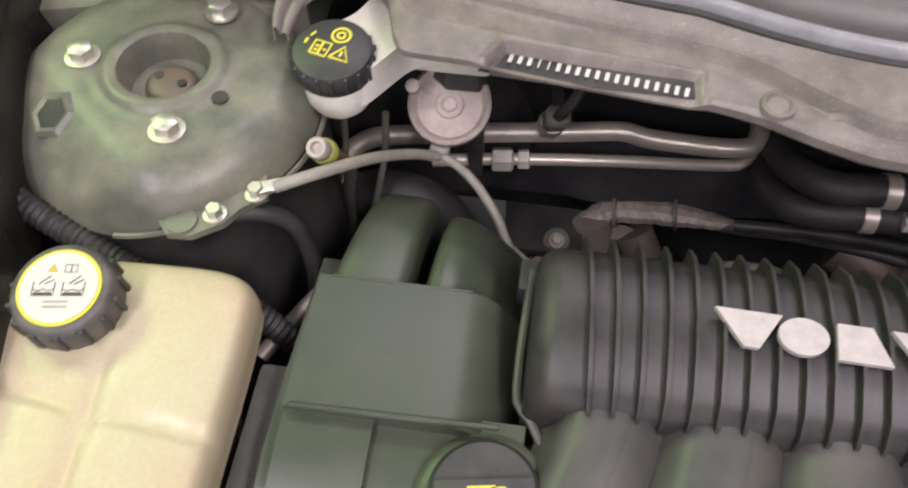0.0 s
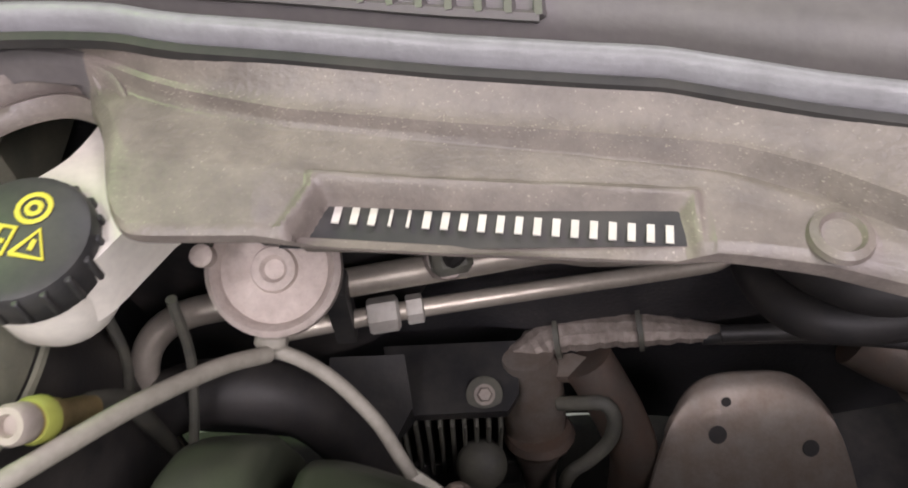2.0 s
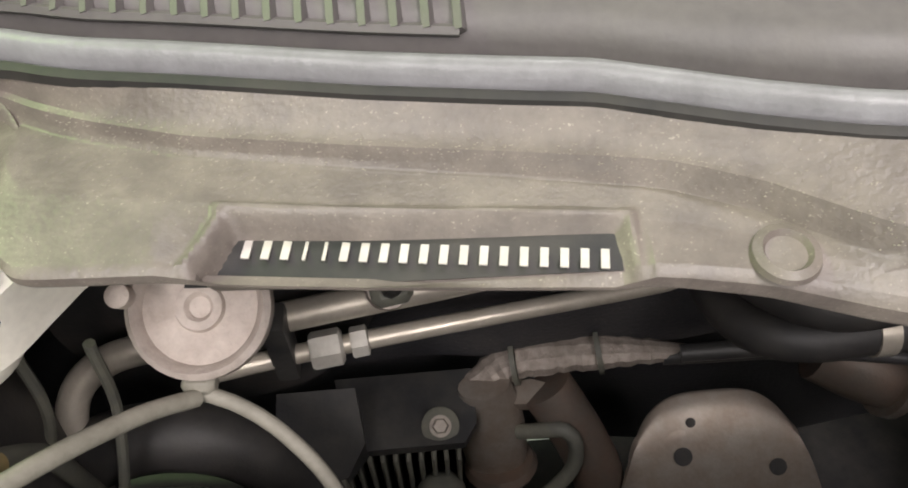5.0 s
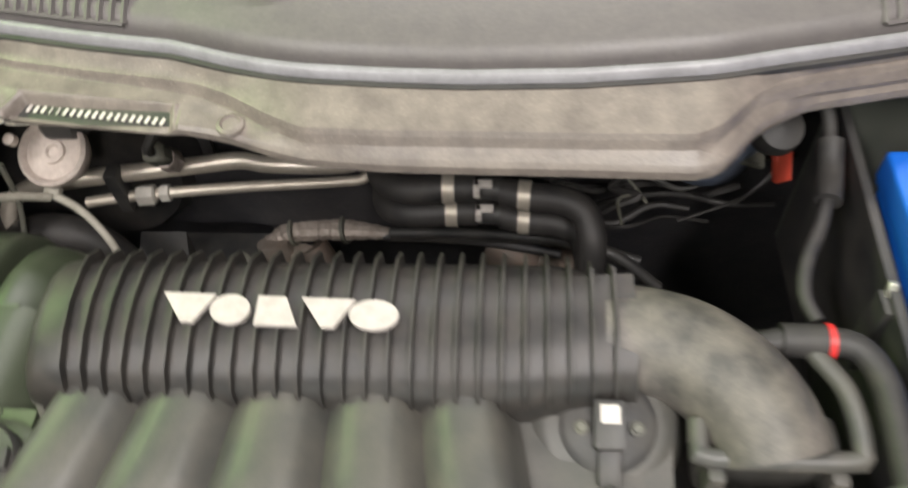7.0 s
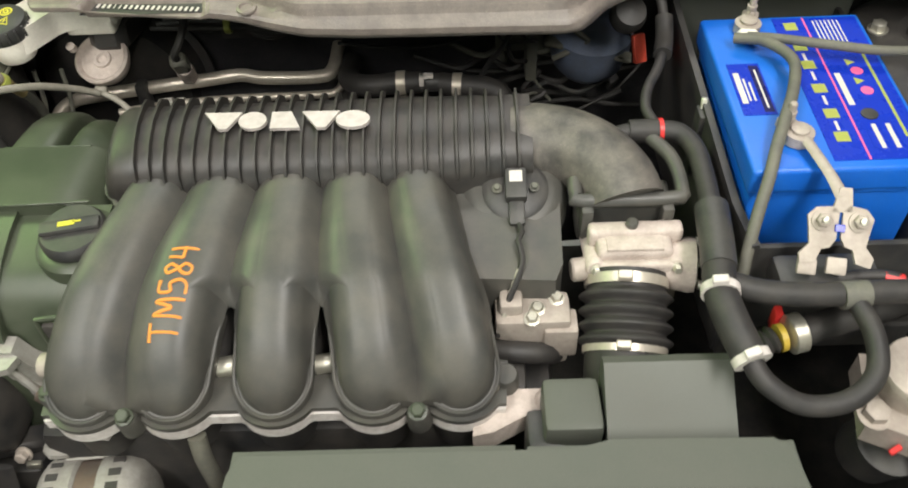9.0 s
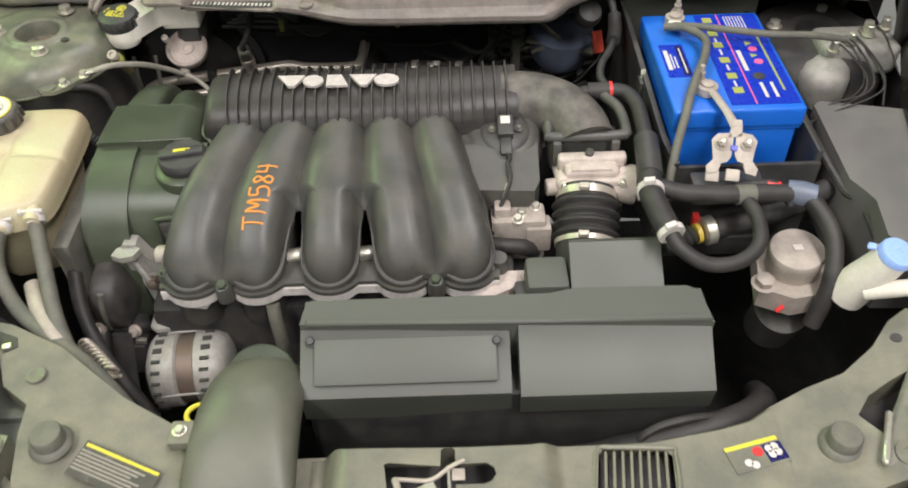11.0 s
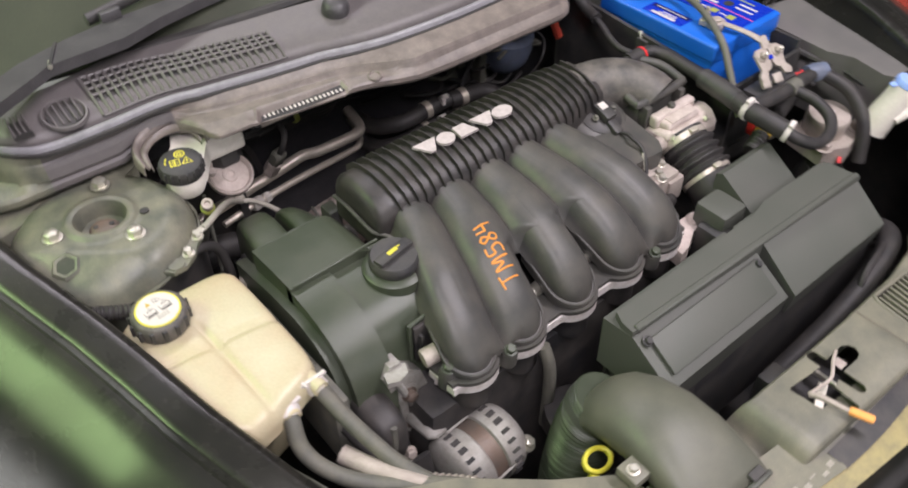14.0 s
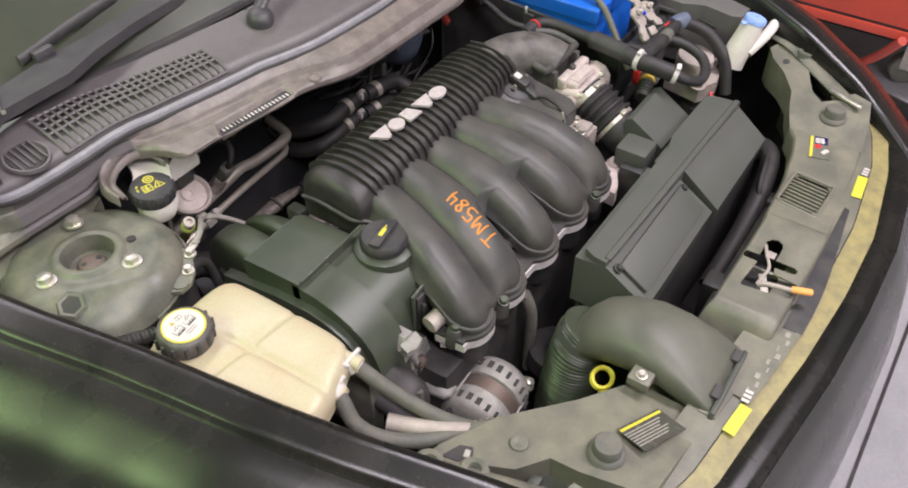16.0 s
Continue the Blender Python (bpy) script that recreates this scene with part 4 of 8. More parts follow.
part("lead", tube([SB + SA * 0.07, SB + SA * 0.085, (-0.236, 0.455, 0.885), (-0.235, 0.50, 0.90), (-0.24, 0.55, 0.92)], 0.005, 8), "rubber", sensor)
valve = thing("service_valve", "brass service valve with a yellow-green ring", "valve", at=(-0.417, 0.335, 0.88))
VA, VB = Vector((-0.12, -0.52, 0.85)).normalized(), Vector((-0.4127, 0.3560, 0.8915))
part("stem", lathe([(0.006, -0.020), (0.006, 0.004), (0.0075, 0.006), (0.0075, 0.026), (0.0062, 0.028)], VB, VA, 20), "brass", valve, "dull brass valve stem")
part("cap", lathe([(0.0072, 0.024), (0.0082, 0.026), (0.0082, 0.034), (0.0070, 0.036), (0.0045, 0.036), (0.0038, 0.032), (0.0001, 0.032)], VB, VA, 20), "oxide", valve, "pale screw cap")
part("green_ring", lathe([(0.0080, 0.014), (0.0096, 0.015), (0.0096, 0.021), (0.0085, 0.023)], VB, VA, 20), "lime", valve, "dull yellow-green sealing ring")
part("pipe", tube([VB - VA * 0.010, (-0.411, 0.372, 0.868), (-0.414, 0.390, 0.83), (-0.425, 0.405, 0.77), (-0.435, 0.42, 0.66)], 0.0055, 10), "dustyhose", valve)
for dx, dz in ((0.0, 0.0), (0.035, -0.02)):
    solo("brake_line", tube([(-0.425 + dx, 0.43, 0.86), (-0.43 + dx, 0.42, 0.80), (-0.45 + dx, 0.38, 0.74 + dz), (-0.46, 0.34, 0.64)], 0.003, 8), "dustyhose", "thin grimy grey brake line", "brake line", "brake lines")

# ---- engine ----
solo("engine_block", rbox((-0.33, -0.02, 0.30), (0.20, 0.30, 0.74), 0.02), "dark", "grimy dark engine block", "engine block")
head = thing("cylinder_head", "cast alloy cylinder head with rough machined faces", "cylinder head", at=(-0.06, 0.1, 0.72))
part("casting", rbox((-0.28, 0.0, 0.70), (0.17, 0.28, 0.775), 0.008), "dark", head)
part("outlet", join(rbox((0.140, 0.045, 0.75), (0.215, 0.085, 0.822), 0.006), rbox((0.145, 0.055, 0.80), (0.168, 0.078, 0.836), 0.005), rbox((0.188, 0.04, 0.77), (0.222, 0.07, 0.812), 0.004)), "oxide", head)
for a in ((0.182, 0.062, 0.822), (0.202, 0.074, 0.822), (0.176, 0.050, 0.822)):
    part("bolt", hex_bolt(a, (0, -0.2, 1), 0.006, 0.005), "zinc", head)
part("front_flange", prism([(0.115, -0.050), (0.135, -0.046), (0.165, -0.030), (0.188, -0.026), (0.196, -0.012), (0.185, 0.0), (0.12, 0.0)], 0.748, 0.776, 0.005, 3), "cast", head)
part("flange_end", lathe([(0.015, -0.012), (0.016, 0.0), (0.012, 0.008), (0.001, 0.010)], (0.190, -0.014, 0.772), (0.1, -0.2, 1), 22), "cast", head)

# intake manifold
man = thing("intake_manifold", "black moulded intake manifold with five curved runners and a ribbed plenum", "intake manifold", at=(-0.06, 0.1, 0.8))
RUN = [  # x at plenum, mid, front
    (-0.203, -0.237, -0.255), (-0.133, -0.156, -0.171), (-0.064, -0.069, -0.073), (0.002, 0.008, 0.023), (0.066, 0.083, 0.105)]
TIP = -0.033


def ledge(y):
    """Height of the seam ledge round the runners."""
    return float(np.interp(y, [-0.05, -0.035, 0.03, 0.06, 0.12, 0.19, 0.21], [0.790, 0.797, 0.830, 0.845, 0.862, 0.875, 0.877]))


def runner_at(k, y, extra=0.0):
    """Middle x, half width and dome height of runner k at y."""
    xs, xm, xf = RUN[k]
    t = (0.19 - y) / 0.21
    x = float(np.interp(y, [-0.04, 0.0, 0.10, 0.19], [xf, xf, xm, xs]))
    if 0 < t < 1:
        x = xs + (xf - xs) * (3 * t * t - 2 * t**3) * 0.5 + 0.5 * (x - xs)
    w = float(np.interp(y, [0.0, 0.05, 0.10, 0.19], [0.0335, 0.0340, 0.0330, 0.0290])) + extra
    r, tip = 0.0335 + extra, TIP - extra
    if y < tip + r:
        w = math.sqrt(max(1e-7, r * r - (tip + r - y) ** 2))
    h = float(np.interp(y, [0.03, 0.06, 0.10, 0.14, 0.19, 0.21], [0.0405, 0.0415, 0.041, 0.037, 0.030, 0.024]))
    if y < 0.03:
        h *= max(0.0, 1 - ((0.03 - y) / (0.03 - TIP)) ** 2.3) ** 0.55
    return x, w, h


def stations(tip, back):
    """Places along a runner, close together at its rounded end."""
    return [back + (tip - back) * math.sin(math.pi / 2 * i / 30) for i in range(31)]


def runner(k):
    rings = []
    for y in stations(TIP, 0.208):
        x, w, h = runner_at(k, y)
        z = ledge(y)
        ring = [(x + w, y, z - 0.002), (x - w, y, z - 0.002)]
        flare = 0.0075 * max(0.0, min(1.0, (y - 0.0) / 0.05))
        for a in (math.pi - math.pi * j / 26 for j in range(27)):
            c, s = math.cos(a), max(0.0, math.sin(a))
            foot = max(0.0, 1 - s / 0.45) ** 2
            ring.append((x + (w + flare * foot) * math.copysign(abs(c) ** 0.74, c), y, z + h * s ** (0.84 + 0.25 * foot * (flare > 0))))
        rings.append(ring)
    return skin(rings)


def runner_rim(k, extra, thick):
    rings = []
    for y in stations(TIP - extra, 0.20):
        x, w, h = runner_at(k, y, extra)
        z = ledge(y)
        rings.append([(x - w, y, z - thick), (x + w, y, z - thick), (x + w, y, z - 0.0008), (x + w * 0.985, y, z), (x - w * 0.985, y, z), (x - w, y, z - 0.0008)])
    return skin(rings)


def runner_skirt(k, extra, back, hi, lo):
    """The upright wall below the ledge, round the runner's end."""
    ys = stations(TIP - extra, back)
    loop = [(runner_at(k, y, extra)[0] + s * runner_at(k, y, extra)[1], y) for s, run in ((-1, ys), (1, ys[::-1])) for y in run]
    loop = [q for i, q in enumerate(loop) if i != len(ys)]
    return skin([[(x, y, ledge(y) + d) for x, y in loop] for d in (lo, hi)])


def lobe_path(k0, k1, extra):
    """The outer edge round runners k0 to k1: down the left side, round the ends, up the right side."""
    ys = stations(TIP - extra, 0.190)
    out = [(runner_at(k0, y, extra)[0] - runner_at(k0, y, extra)[1], y) for y in ys]
    for k in range(k0, k1 + 1):
        if k > k0:
            cut = [y for y in stations(TIP - extra, 0.0) if y < -0.008]
            out += [(runner_at(k, y, extra)[0] - runner_at(k, y, extra)[1], y) for y in cut]
        if k < k1:
            cut = [y for y in stations(TIP - extra, 0.0)[::-1] if y < -0.008]
            out += [(runner_at(k, y, extra)[0] + runner_at(k, y, extra)[1], y) for y in cut]
    out += [(runner_at(k1, y, extra)[0] + runner_at(k1, y, extra)[1], y) for y in ys[::-1]]
    return [q for q in out]


def port_outline(r, valley, back):
    """A plate's outline: scalloped round the five runner ends in front, straight behind."""
    front = []
    for i in range(121):
        x = RUN[0][2] - r + (RUN[4][2] - RUN[0][2] + 2 * r) * i / 120
        y = valley
        for _, _, cx in RUN:
            if abs(x - cx) < r:
                y = min(y, TIP + 0.0335 - math.sqrt(r * r - (x - cx) ** 2) if abs(x - cx) < r * 0.995 else valley)
        front.append((x, y))
    return front + [(front[-1][0] + 0.004, back), (front[0][0] - 0.004, back)]


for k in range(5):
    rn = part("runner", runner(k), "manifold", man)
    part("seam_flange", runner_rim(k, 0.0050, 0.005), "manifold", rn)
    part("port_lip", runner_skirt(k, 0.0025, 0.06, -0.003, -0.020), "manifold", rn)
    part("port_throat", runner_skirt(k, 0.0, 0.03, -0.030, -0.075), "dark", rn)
SLOT = 0.060  # where the open slots between the lobes end
for k0, k1 in ((0, 1), (2, 2), (3, 4)):
    edge = [(x, y) for x, y in lobe_path(k0, k1, 0.0036) if not (k0 > 0 and y > SLOT and x < RUN[k0][0]) and not (k1 < 4 and y > SLOT and x > RUN[k1][0])]
    part("seam_bead", tube([(x, y, ledge(y) + 0.0006) for x, y in edge], 0.0019, 8, 0.006), "manifold", man)
for k in (1, 2):
    a, b = (runner_at(k, SLOT, 0.0036), runner_at(k + 1, SLOT, 0.0036))
    xa, xb = a[0] + a[1], b[0] - b[1]
    arc = [(xa + (xb - xa) * (0.5 - 0.5 * math.cos(math.pi * i / 10)), SLOT + 0.010 * math.sin(math.pi * i / 10)) for i in range(11)]
    part("slot_bead", tube([(x, y, ledge(y) + 0.0012) for x, y in arc], 0.0022, 8, 0.003), "manifold", man)
part("base_flange", prism(port_outline(0.0430, -0.024, 0.03), 0.785, 0.791, 0.002), "manifold", man)
part("port_gasket", prism(port_outline(0.0410, -0.022, 0.02), 0.7835, 0.785, 0), "dark", man)
part("port_casting", prism(port_outline(0.0425, -0.026, 0.02), 0.7705, 0.7835, 0.0025), "whitecast", man, "scalloped pale cast intake flange")
for a in ((-0.211, -0.032, 0.795), (0.065, -0.034, 0.794)):
    part("boss", lathe([(0.0120, -0.020), (0.0115, 0.0), (0.0100, 0.004)], a, (0, -0.1, 1), 20), "manifold", man)
    part("bolt", hex_bolt((a[0], a[1] - 0.002, a[2] + 0.006), (0, -0.3, 1), 0.0068, 0.006, 1.3), "cover", man)
part("corner_lug", lathe([(0.012, -0.03), (0.011, 0.0), (0.009, 0.003)], (-0.291, -0.006, 0.800), (0, -0.1, 1), 18), "manifold", man)
part("bolt", hex_bolt((-0.291, -0.007, 0.803), (0, -0.2, 1), 0.0068, 0.006, 1.3), "cover", man)
part("corner_lug", lathe([(0.014, -0.03), (0.013, 0.0), (0.011, 0.003)], (0.148, 0.004, 0.796), (0, -0.1, 1), 18), "manifold", man)
for a in ((-0.122, -0.004, 0.778), (-0.025, -0.004, 0.778)):
    part("bolt", hex_bolt(a, (0, -0.2, 1), 0.007, 0.008), "dustyhose", man)
    part("injector", lathe([(0.010, 0), (0.010, 0.03), (0.0085, 0.032)], (a[0] - 0.012, 0.022, 0.795), (1, 0.1, 0.1), 16), "zinc", man, "bright steel fuel rail end")


def web(k, y_end):
    """The moulded valley between runner k and the next, rising smoothly into both."""
    rings, n = [], 24
    for i in range(37):
        up, under = [], []
        for j in range(n + 1):
            s = abs(2 * j / n - 1)
            y = 0.206 + (y_end - 0.040 * s**1.5 * (y_end > 0) - 0.206) * i / 36
            (a, _, h), (b, _, _) = runner_at(k, y), runner_at(k + 1, y)
            low = h * float(np.interp(y, [-0.03, -0.012, 0.01, 0.05, 0.10, 0.2], [0.0, 0.18, 0.34, 0.50, 0.54, 0.40]))
            x = a + (b - a) * j / n
            edge = y_end - 0.040 * s**1.5 * (y_end > 0)
            ease = min(1.0, (y - edge) / 0.011) if y_end > 0 else 1.0
            ease = max(0.0, ease * ease * (3 - 2 * ease))
            up.append((x, y, ledge(y) - 0.001 + (low + (h * 1.005 - low) * (1 - (1 - s) ** 3.0)) * (0.05 + 0.95 * ease)))
            under.append((x, y, ledge(y) - 0.005))
        rings.append(up + under[::-1])
    return skin(rings)


for k, y_end in ((0, -0.028), (1, 0.062), (2, 0.060), (3, -0.028)):
    part("web", web(k, y_end), "manifold", man)


def plen(x):
    """The plenum's section at x: (y, z) from its front foot over the top to its back foot."""
    e = max(0.0, min(1.0, (x + 0.256) / 0.016))
    e = math.sqrt(1 - (1 - e) ** 2) if e < 1 else 1
    k = max(0.0, (x - 0.13) / 0.07)
    top = 0.906 + 0.021 * e - 0.004 * k
    f, b = 0.176 + 0.006 * (1 - e), 0.289 - 0.006 * (1 - e) - 0.012 * k
    if x > 0.09:
        f += (x - 0.09) * 0.12
    return [(f - 0.002, 0.845), (f, 0.885 * 0.5 + 0.5 * (top - 0.03)), (f + 0.004, top - 0.022), (f + 0.014, top - 0.012), (f + 0.035, top - 0.004), (f + 0.060, top), (f + 0.085, top - 0.002), (b - 0.014, top - 0.007), (b - 0.003, top - 0.017), (b, top - 0.040), (b, 0.845)]


part("plenum", skin([[(x, y, z) for y, z in plen(x)] for x in [-0.256, -0.2555, -0.254, -0.251, -0.246, -0.240, -0.225] + [-0.21 + 0.02 * i for i in range(20)] + [0.185]]), "rib", man)


def rib(x):
    p = [Vector((0, y, z)) for y, z in plen(x)][1:10]
    c = sum(p, Vector()) / len(p)
    rings = []
    for i, q in enumerate(p):
        d = (p[min(i + 1, len(p) - 1)] - p[max(i - 1, 0)]).normalized()
        nrm = Vector((0, -d.z, d.y))
        h = (0.002, 0.0055, 0.0065, 0.0065, 0.0065, 0.007, 0.008, 0.009, 0.005)[i]
        lean = 0.012 * max(0, (-0.17 - x) / 0.06) * (0.5 - i / 8)
        rings.append([Vector((x + lean + s * w, 0, 0)) + q + nrm * t for s, w, t in ((-1, 0.002, -0.003), (1, 0.002, -0.003), (1, 0.0012, h), (-1, 0.0012, h))])
    return skin(rings)


for i in range(26):
    part("rib", rib(-0.222 + i * 0.0157), "rib", man)
part("end_bead", tube([(-0.258, 0.284, 0.880), (-0.2595, 0.25, 0.885), (-0.2605, 0.215, 0.883), (-0.2590, 0.188, 0.879), (-0.250, 0.178, 0.877), (-0.242, 0.165, 0.873)], 0.0030, 8), "manifold", man)
part("corner_bracket", rbox((-0.267, 0.288, 0.81), (-0.247, 0.316, 0.847), 0.004), "manifold", man)
part("bolt", hex_bolt((-0.253, 0.352, 0.777), (0, 0, 1), 0.0065, 0.006), "rust", man)
# badge plate with plain shapes
BM = Matrix.Translation((-0.065, 0.2270, 0.9345)) @ Matrix.Rotation(radians(-1.5), 4, "Z") @ Matrix.Rotation(radians(7), 4, "X")

def oval(cx, rx, ry, n=28):
    return [(cx + rx * math.cos(2 * math.pi * i / n), ry * math.sin(2 * math.pi * i / n)) for i in range(n)]


for sh in ([(-0.086, 0.0112), (-0.047, 0.0112), (-0.060, -0.0112), (-0.069, -0.0112)], oval(-0.035, 0.0145, 0.0115), [(-0.016, 0.0112), (0.004, 0.0112), (0.015, -0.0112), (-0.016, -0.0112)],
           [(0.015, 0.0112), (0.054, 0.0112), (0.041, -0.0112), (0.032, -0.0112)], oval(0.068, 0.0175, 0.0115)):
    part("badge_shape", moved(prism(sh, -0.003, 0.0012, 0.0002, 1), BM), "badge", man, "pale raised badge shape")
# elbow to the throttle
part("elbow", tube([(0.165, 0.238, 0.884), (0.195, 0.236, 0.885), (0.225, 0.226, 0.886), (0.252, 0.205, 0.884), (0.270, 0.180, 0.876), (0.276, 0.160, 0.866)], lambda s: 0.042 - 0.002 * math.sin(3 * s), 24), "dustyblack", man, "dusty black elbow")
part("outlet_frame", tube([(0.226, 0.176, 0.886), (0.226, 0.157, 0.882), (0.232, 0.151, 0.881), (0.322, 0.151, 0.881), (0.332, 0.158, 0.883), (0.327, 0.195, 0.893), (0.308, 0.226, 0.897)], 0.0075, 10, 0.004), "manifold", man)
part("outlet_mouth", rbox((0.228, 0.150, 0.82), (0.325, 0.19, 0.872), 0.008), "manifold", man)
for x in (0.236, 0.316):
    part("frame_post", rbox((x - 0.006, 0.135, 0.84), (x + 0.006, 0.152, 0.880), 0.003), "manifold", man)
part("vacuum_stub", tube([(0.255, 0.225, 0.895), (0.285, 0.232, 0.897), (0.30, 0.233, 0.898)], 0.010, 12), "rubber", man)
# pen marks on the second runner: strokes of the five characters, in units of their height
PEN = [
    [(0.00, 0.95), (0.66, 1.02)], [(0.34, 0.98), (0.30, 0.02)],
    [(0.84, 0.0), (0.92, 0.95), (1.16, 0.45), (1.40, 0.95), (1.46, 0.0)],
    [(2.16, 1.0), (1.76, 0.96), (1.72, 0.58), (2.02, 0.60), (2.14, 0.34), (2.00, 0.08), (1.66, 0.05)],
    [(2.82, 0.78), (2.66, 0.98), (2.44, 0.82), (2.56, 0.56), (2.80, 0.34), (2.68, 0.06), (2.42, 0.12), (2.44, 0.38), (2.66, 0.56), (2.82, 0.78)],
    [(3.14, 1.0), (3.06, 0.50), (3.52, 0.50)], [(3.46, 1.0), (3.44, 0.0)]]


def on_runner(u, v, lift):
    """u along the runner from its front, v up the letters, which stand towards the wing."""
    y = 0.010 + 0.0238 * u
    x, w, h = runner_at(1, y)
    a = (0.42 - v) * 0.024 / 0.034 + 0.10
    s, c = math.sin(a), math.cos(a)
    return Vector((x + w * math.copysign(abs(s) ** 0.86, s), y, ledge(y) + h * c**0.92 + lift))


bm = bmesh.new()
for stroke in PEN:
    fine = [Vector((*q, 0)) for q in stroke]
    if len(fine) > 4:
        fine = spline(fine, 0.06)
    else:
        fine = [a.lerp(b, k / 5) for a, b in zip(fine, fine[1:]) for k in range(5)] + [fine[-1]]
    bm = join(bm, tube([on_runner(q.x, q.y, 0.0004) for q in fine], 0.0018, 6, 0.002, flat=0.6))
part("pen_mark", bm, "orangepen", man, "orange handwritten paint-pen mark TM584")

# resonator box and sensor beside the runners
mapb = thing("resonator_box", "dark rounded resonator box beside the throttle", "resonator", at=(0.15, 0.13, 0.8))
part("shell", prism([(0.100, 0.20), (0.112, 0.105), (0.125, 0.078), (0.20, 0.074), (0.208, 0.09), (0.212, 0.20)], 0.79, 0.872, 0.010, 3, top=lambda x, y: 0.850 + 0.022 * min(1, (y - 0.07) / 0.06)), "manifold", mapb)
part("dome", lathe([(0.058, -0.05), (0.056, -0.024), (0.050, -0.014), (0.040, -0.009), (0.001, -0.007)], (0.164, 0.172, 0.884), (0, -0.33, 0.94), 40), "manifold", mapb)
ms = thing("map_sensor", "round black pressure sensor with pale square label and plug", "sensor", at=(0.15, 0.2, 0.89))
MN = Vector((0.0, -0.35, 0.93)).normalized()
part("disc", lathe([(0.034, -0.016), (0.034, -0.006), (0.028, -0.002), (0.001, 0.0)], (0.166, 0.196, 0.893), MN, 32), "black", ms)
part("block", moved(rbox((-0.011, -0.022, 0.0), (0.011, 0.012, 0.014), 0.003), Matrix.Translation((0.166, 0.200, 0.893)) @ Matrix.Rotation(radians(18), 4, "X")), "black", ms)
part("label", moved(rbox((-0.0065, -0.0045, 0.0142), (0.0065, 0.0080, 0.0148), 0), Matrix.Translation((0.166, 0.200, 0.893)) @ Matrix.Rotation(radians(18), 4, "X")), "letter", ms, "pale square label")
for dx in (-0.019, 0.019):
    part("screw", hex_bolt((0.166 + dx, 0.193, 0.894), MN, 0.0038, 0.003), "dustyhose", ms)
part("plug", moved(rbox((-0.008, -0.045, -0.002), (0.008, -0.020, 0.010), 0.003), Matrix.Translation((0.166, 0.200, 0.893)) @ Matrix.Rotation(radians(28), 4, "X")), "black", ms)
part("lead", tube([(0.166, 0.162, 0.878), (0.170, 0.145, 0.880), (0.165, 0.132, 0.882), (0.169, 0.118, 0.874), (0.163, 0.10, 0.862), (0.152, 0.085, 0.84), (0.142, 0.07, 0.81)], 0.003, 8), "rubber", ms)
part("sleeve", tube([(0.165, 0.108, 0.868), (0.153, 0.086, 0.842), (0.147, 0.076, 0.825)], 0.0028, 8), "cable", ms, "grey heat sleeve")
for ob in list(ms.children):
    ob.data.transform(Matrix.Translation((0.0, -0.024, -0.010)))
solo("coolant_stub_hose", tube([(0.12, 0.045, 0.785), (0.15, 0.035, 0.79), (0.185, 0.035, 0.785), (0.20, 0.05, 0.76)], 0.011, 12), "rubber", "short dusty rubber hose under the manifold", "hose")
fuel = thing("fuel_rail_end", "steel fuel rail end with a blue plug", "fuel rail", at=(0.14, 0.0, 0.78))
part("ring", lathe([(0.012, 0), (0.012, 0.012), (0.008, 0.014)], (0.128, 0.0, 0.79), (1, 0, 0), 18), "steel", fuel)
part("plug", rbox((0.166, 0.070, 0.685), (0.184, 0.082, 0.705), 0.002), "bluelabel", fuel, "dark blue plug")

# throttle body and bellows
th = thing("throttle_housing", "pale cast alloy throttle body", "throttle body", at=(0.28, 0.1, 0.8))
part("casting", rbox((0.243, 0.098, 0.80), (0.318, 0.133, 0.862), 0.008, 3), "cast", th)
part("top_web", rbox((0.236, 0.118, 0.845), (0.330, 0.136, 0.868), 0.006, 3), "cast", th)
part("rib_band", rbox((0.252, 0.100, 0.858), (0.308, 0.126, 0.8635), 0.002), "cast", th)
part("flange", rbox((0.236, 0.088, 0.79), (0.325, 0.099, 0.852), 0.005, 3), "cast", th)
for x in (0.241, 0.320):
    part("boss", lathe([(0.0095, -0.055), (0.0095, 0.0), (0.008, 0.002), (0.004, 0.002), (0.0035, -0.002), (0.0001, -0.002)], (x, 0.092, 0.846), (0, -1, 0.25), 20), "cast", th)
    part("screw", hex_bolt((x, 0.090, 0.8465), (0, -1, 0.25), 0.0045, 0.004), "zinc", th)
part("motor", lathe([(0.022, -0.02), (0.027, 0.0), (0.029, 0.010), (0.028, 0.016), (0.020, 0.018), (0.001, 0.019)], (0.326, 0.106, 0.830), (1, -0.15, 0.05), 9), "cast", th, "lobed pale motor end")
for k in range(3):
    part("motor_screw", hex_bolt((0.3445, 0.090 + 0.016 * k, 0.818 + 0.014 * k), (1, -0.15, 0.05), 0.004, 0.003), "zinc", th)
part("stub", lathe([(0.011, 0), (0.012, 0.002), (0.012, 0.016), (0.010, 0.018)], (0.236, 0.102, 0.834), (-1, -0.1, 0), 18), "oxide", th)
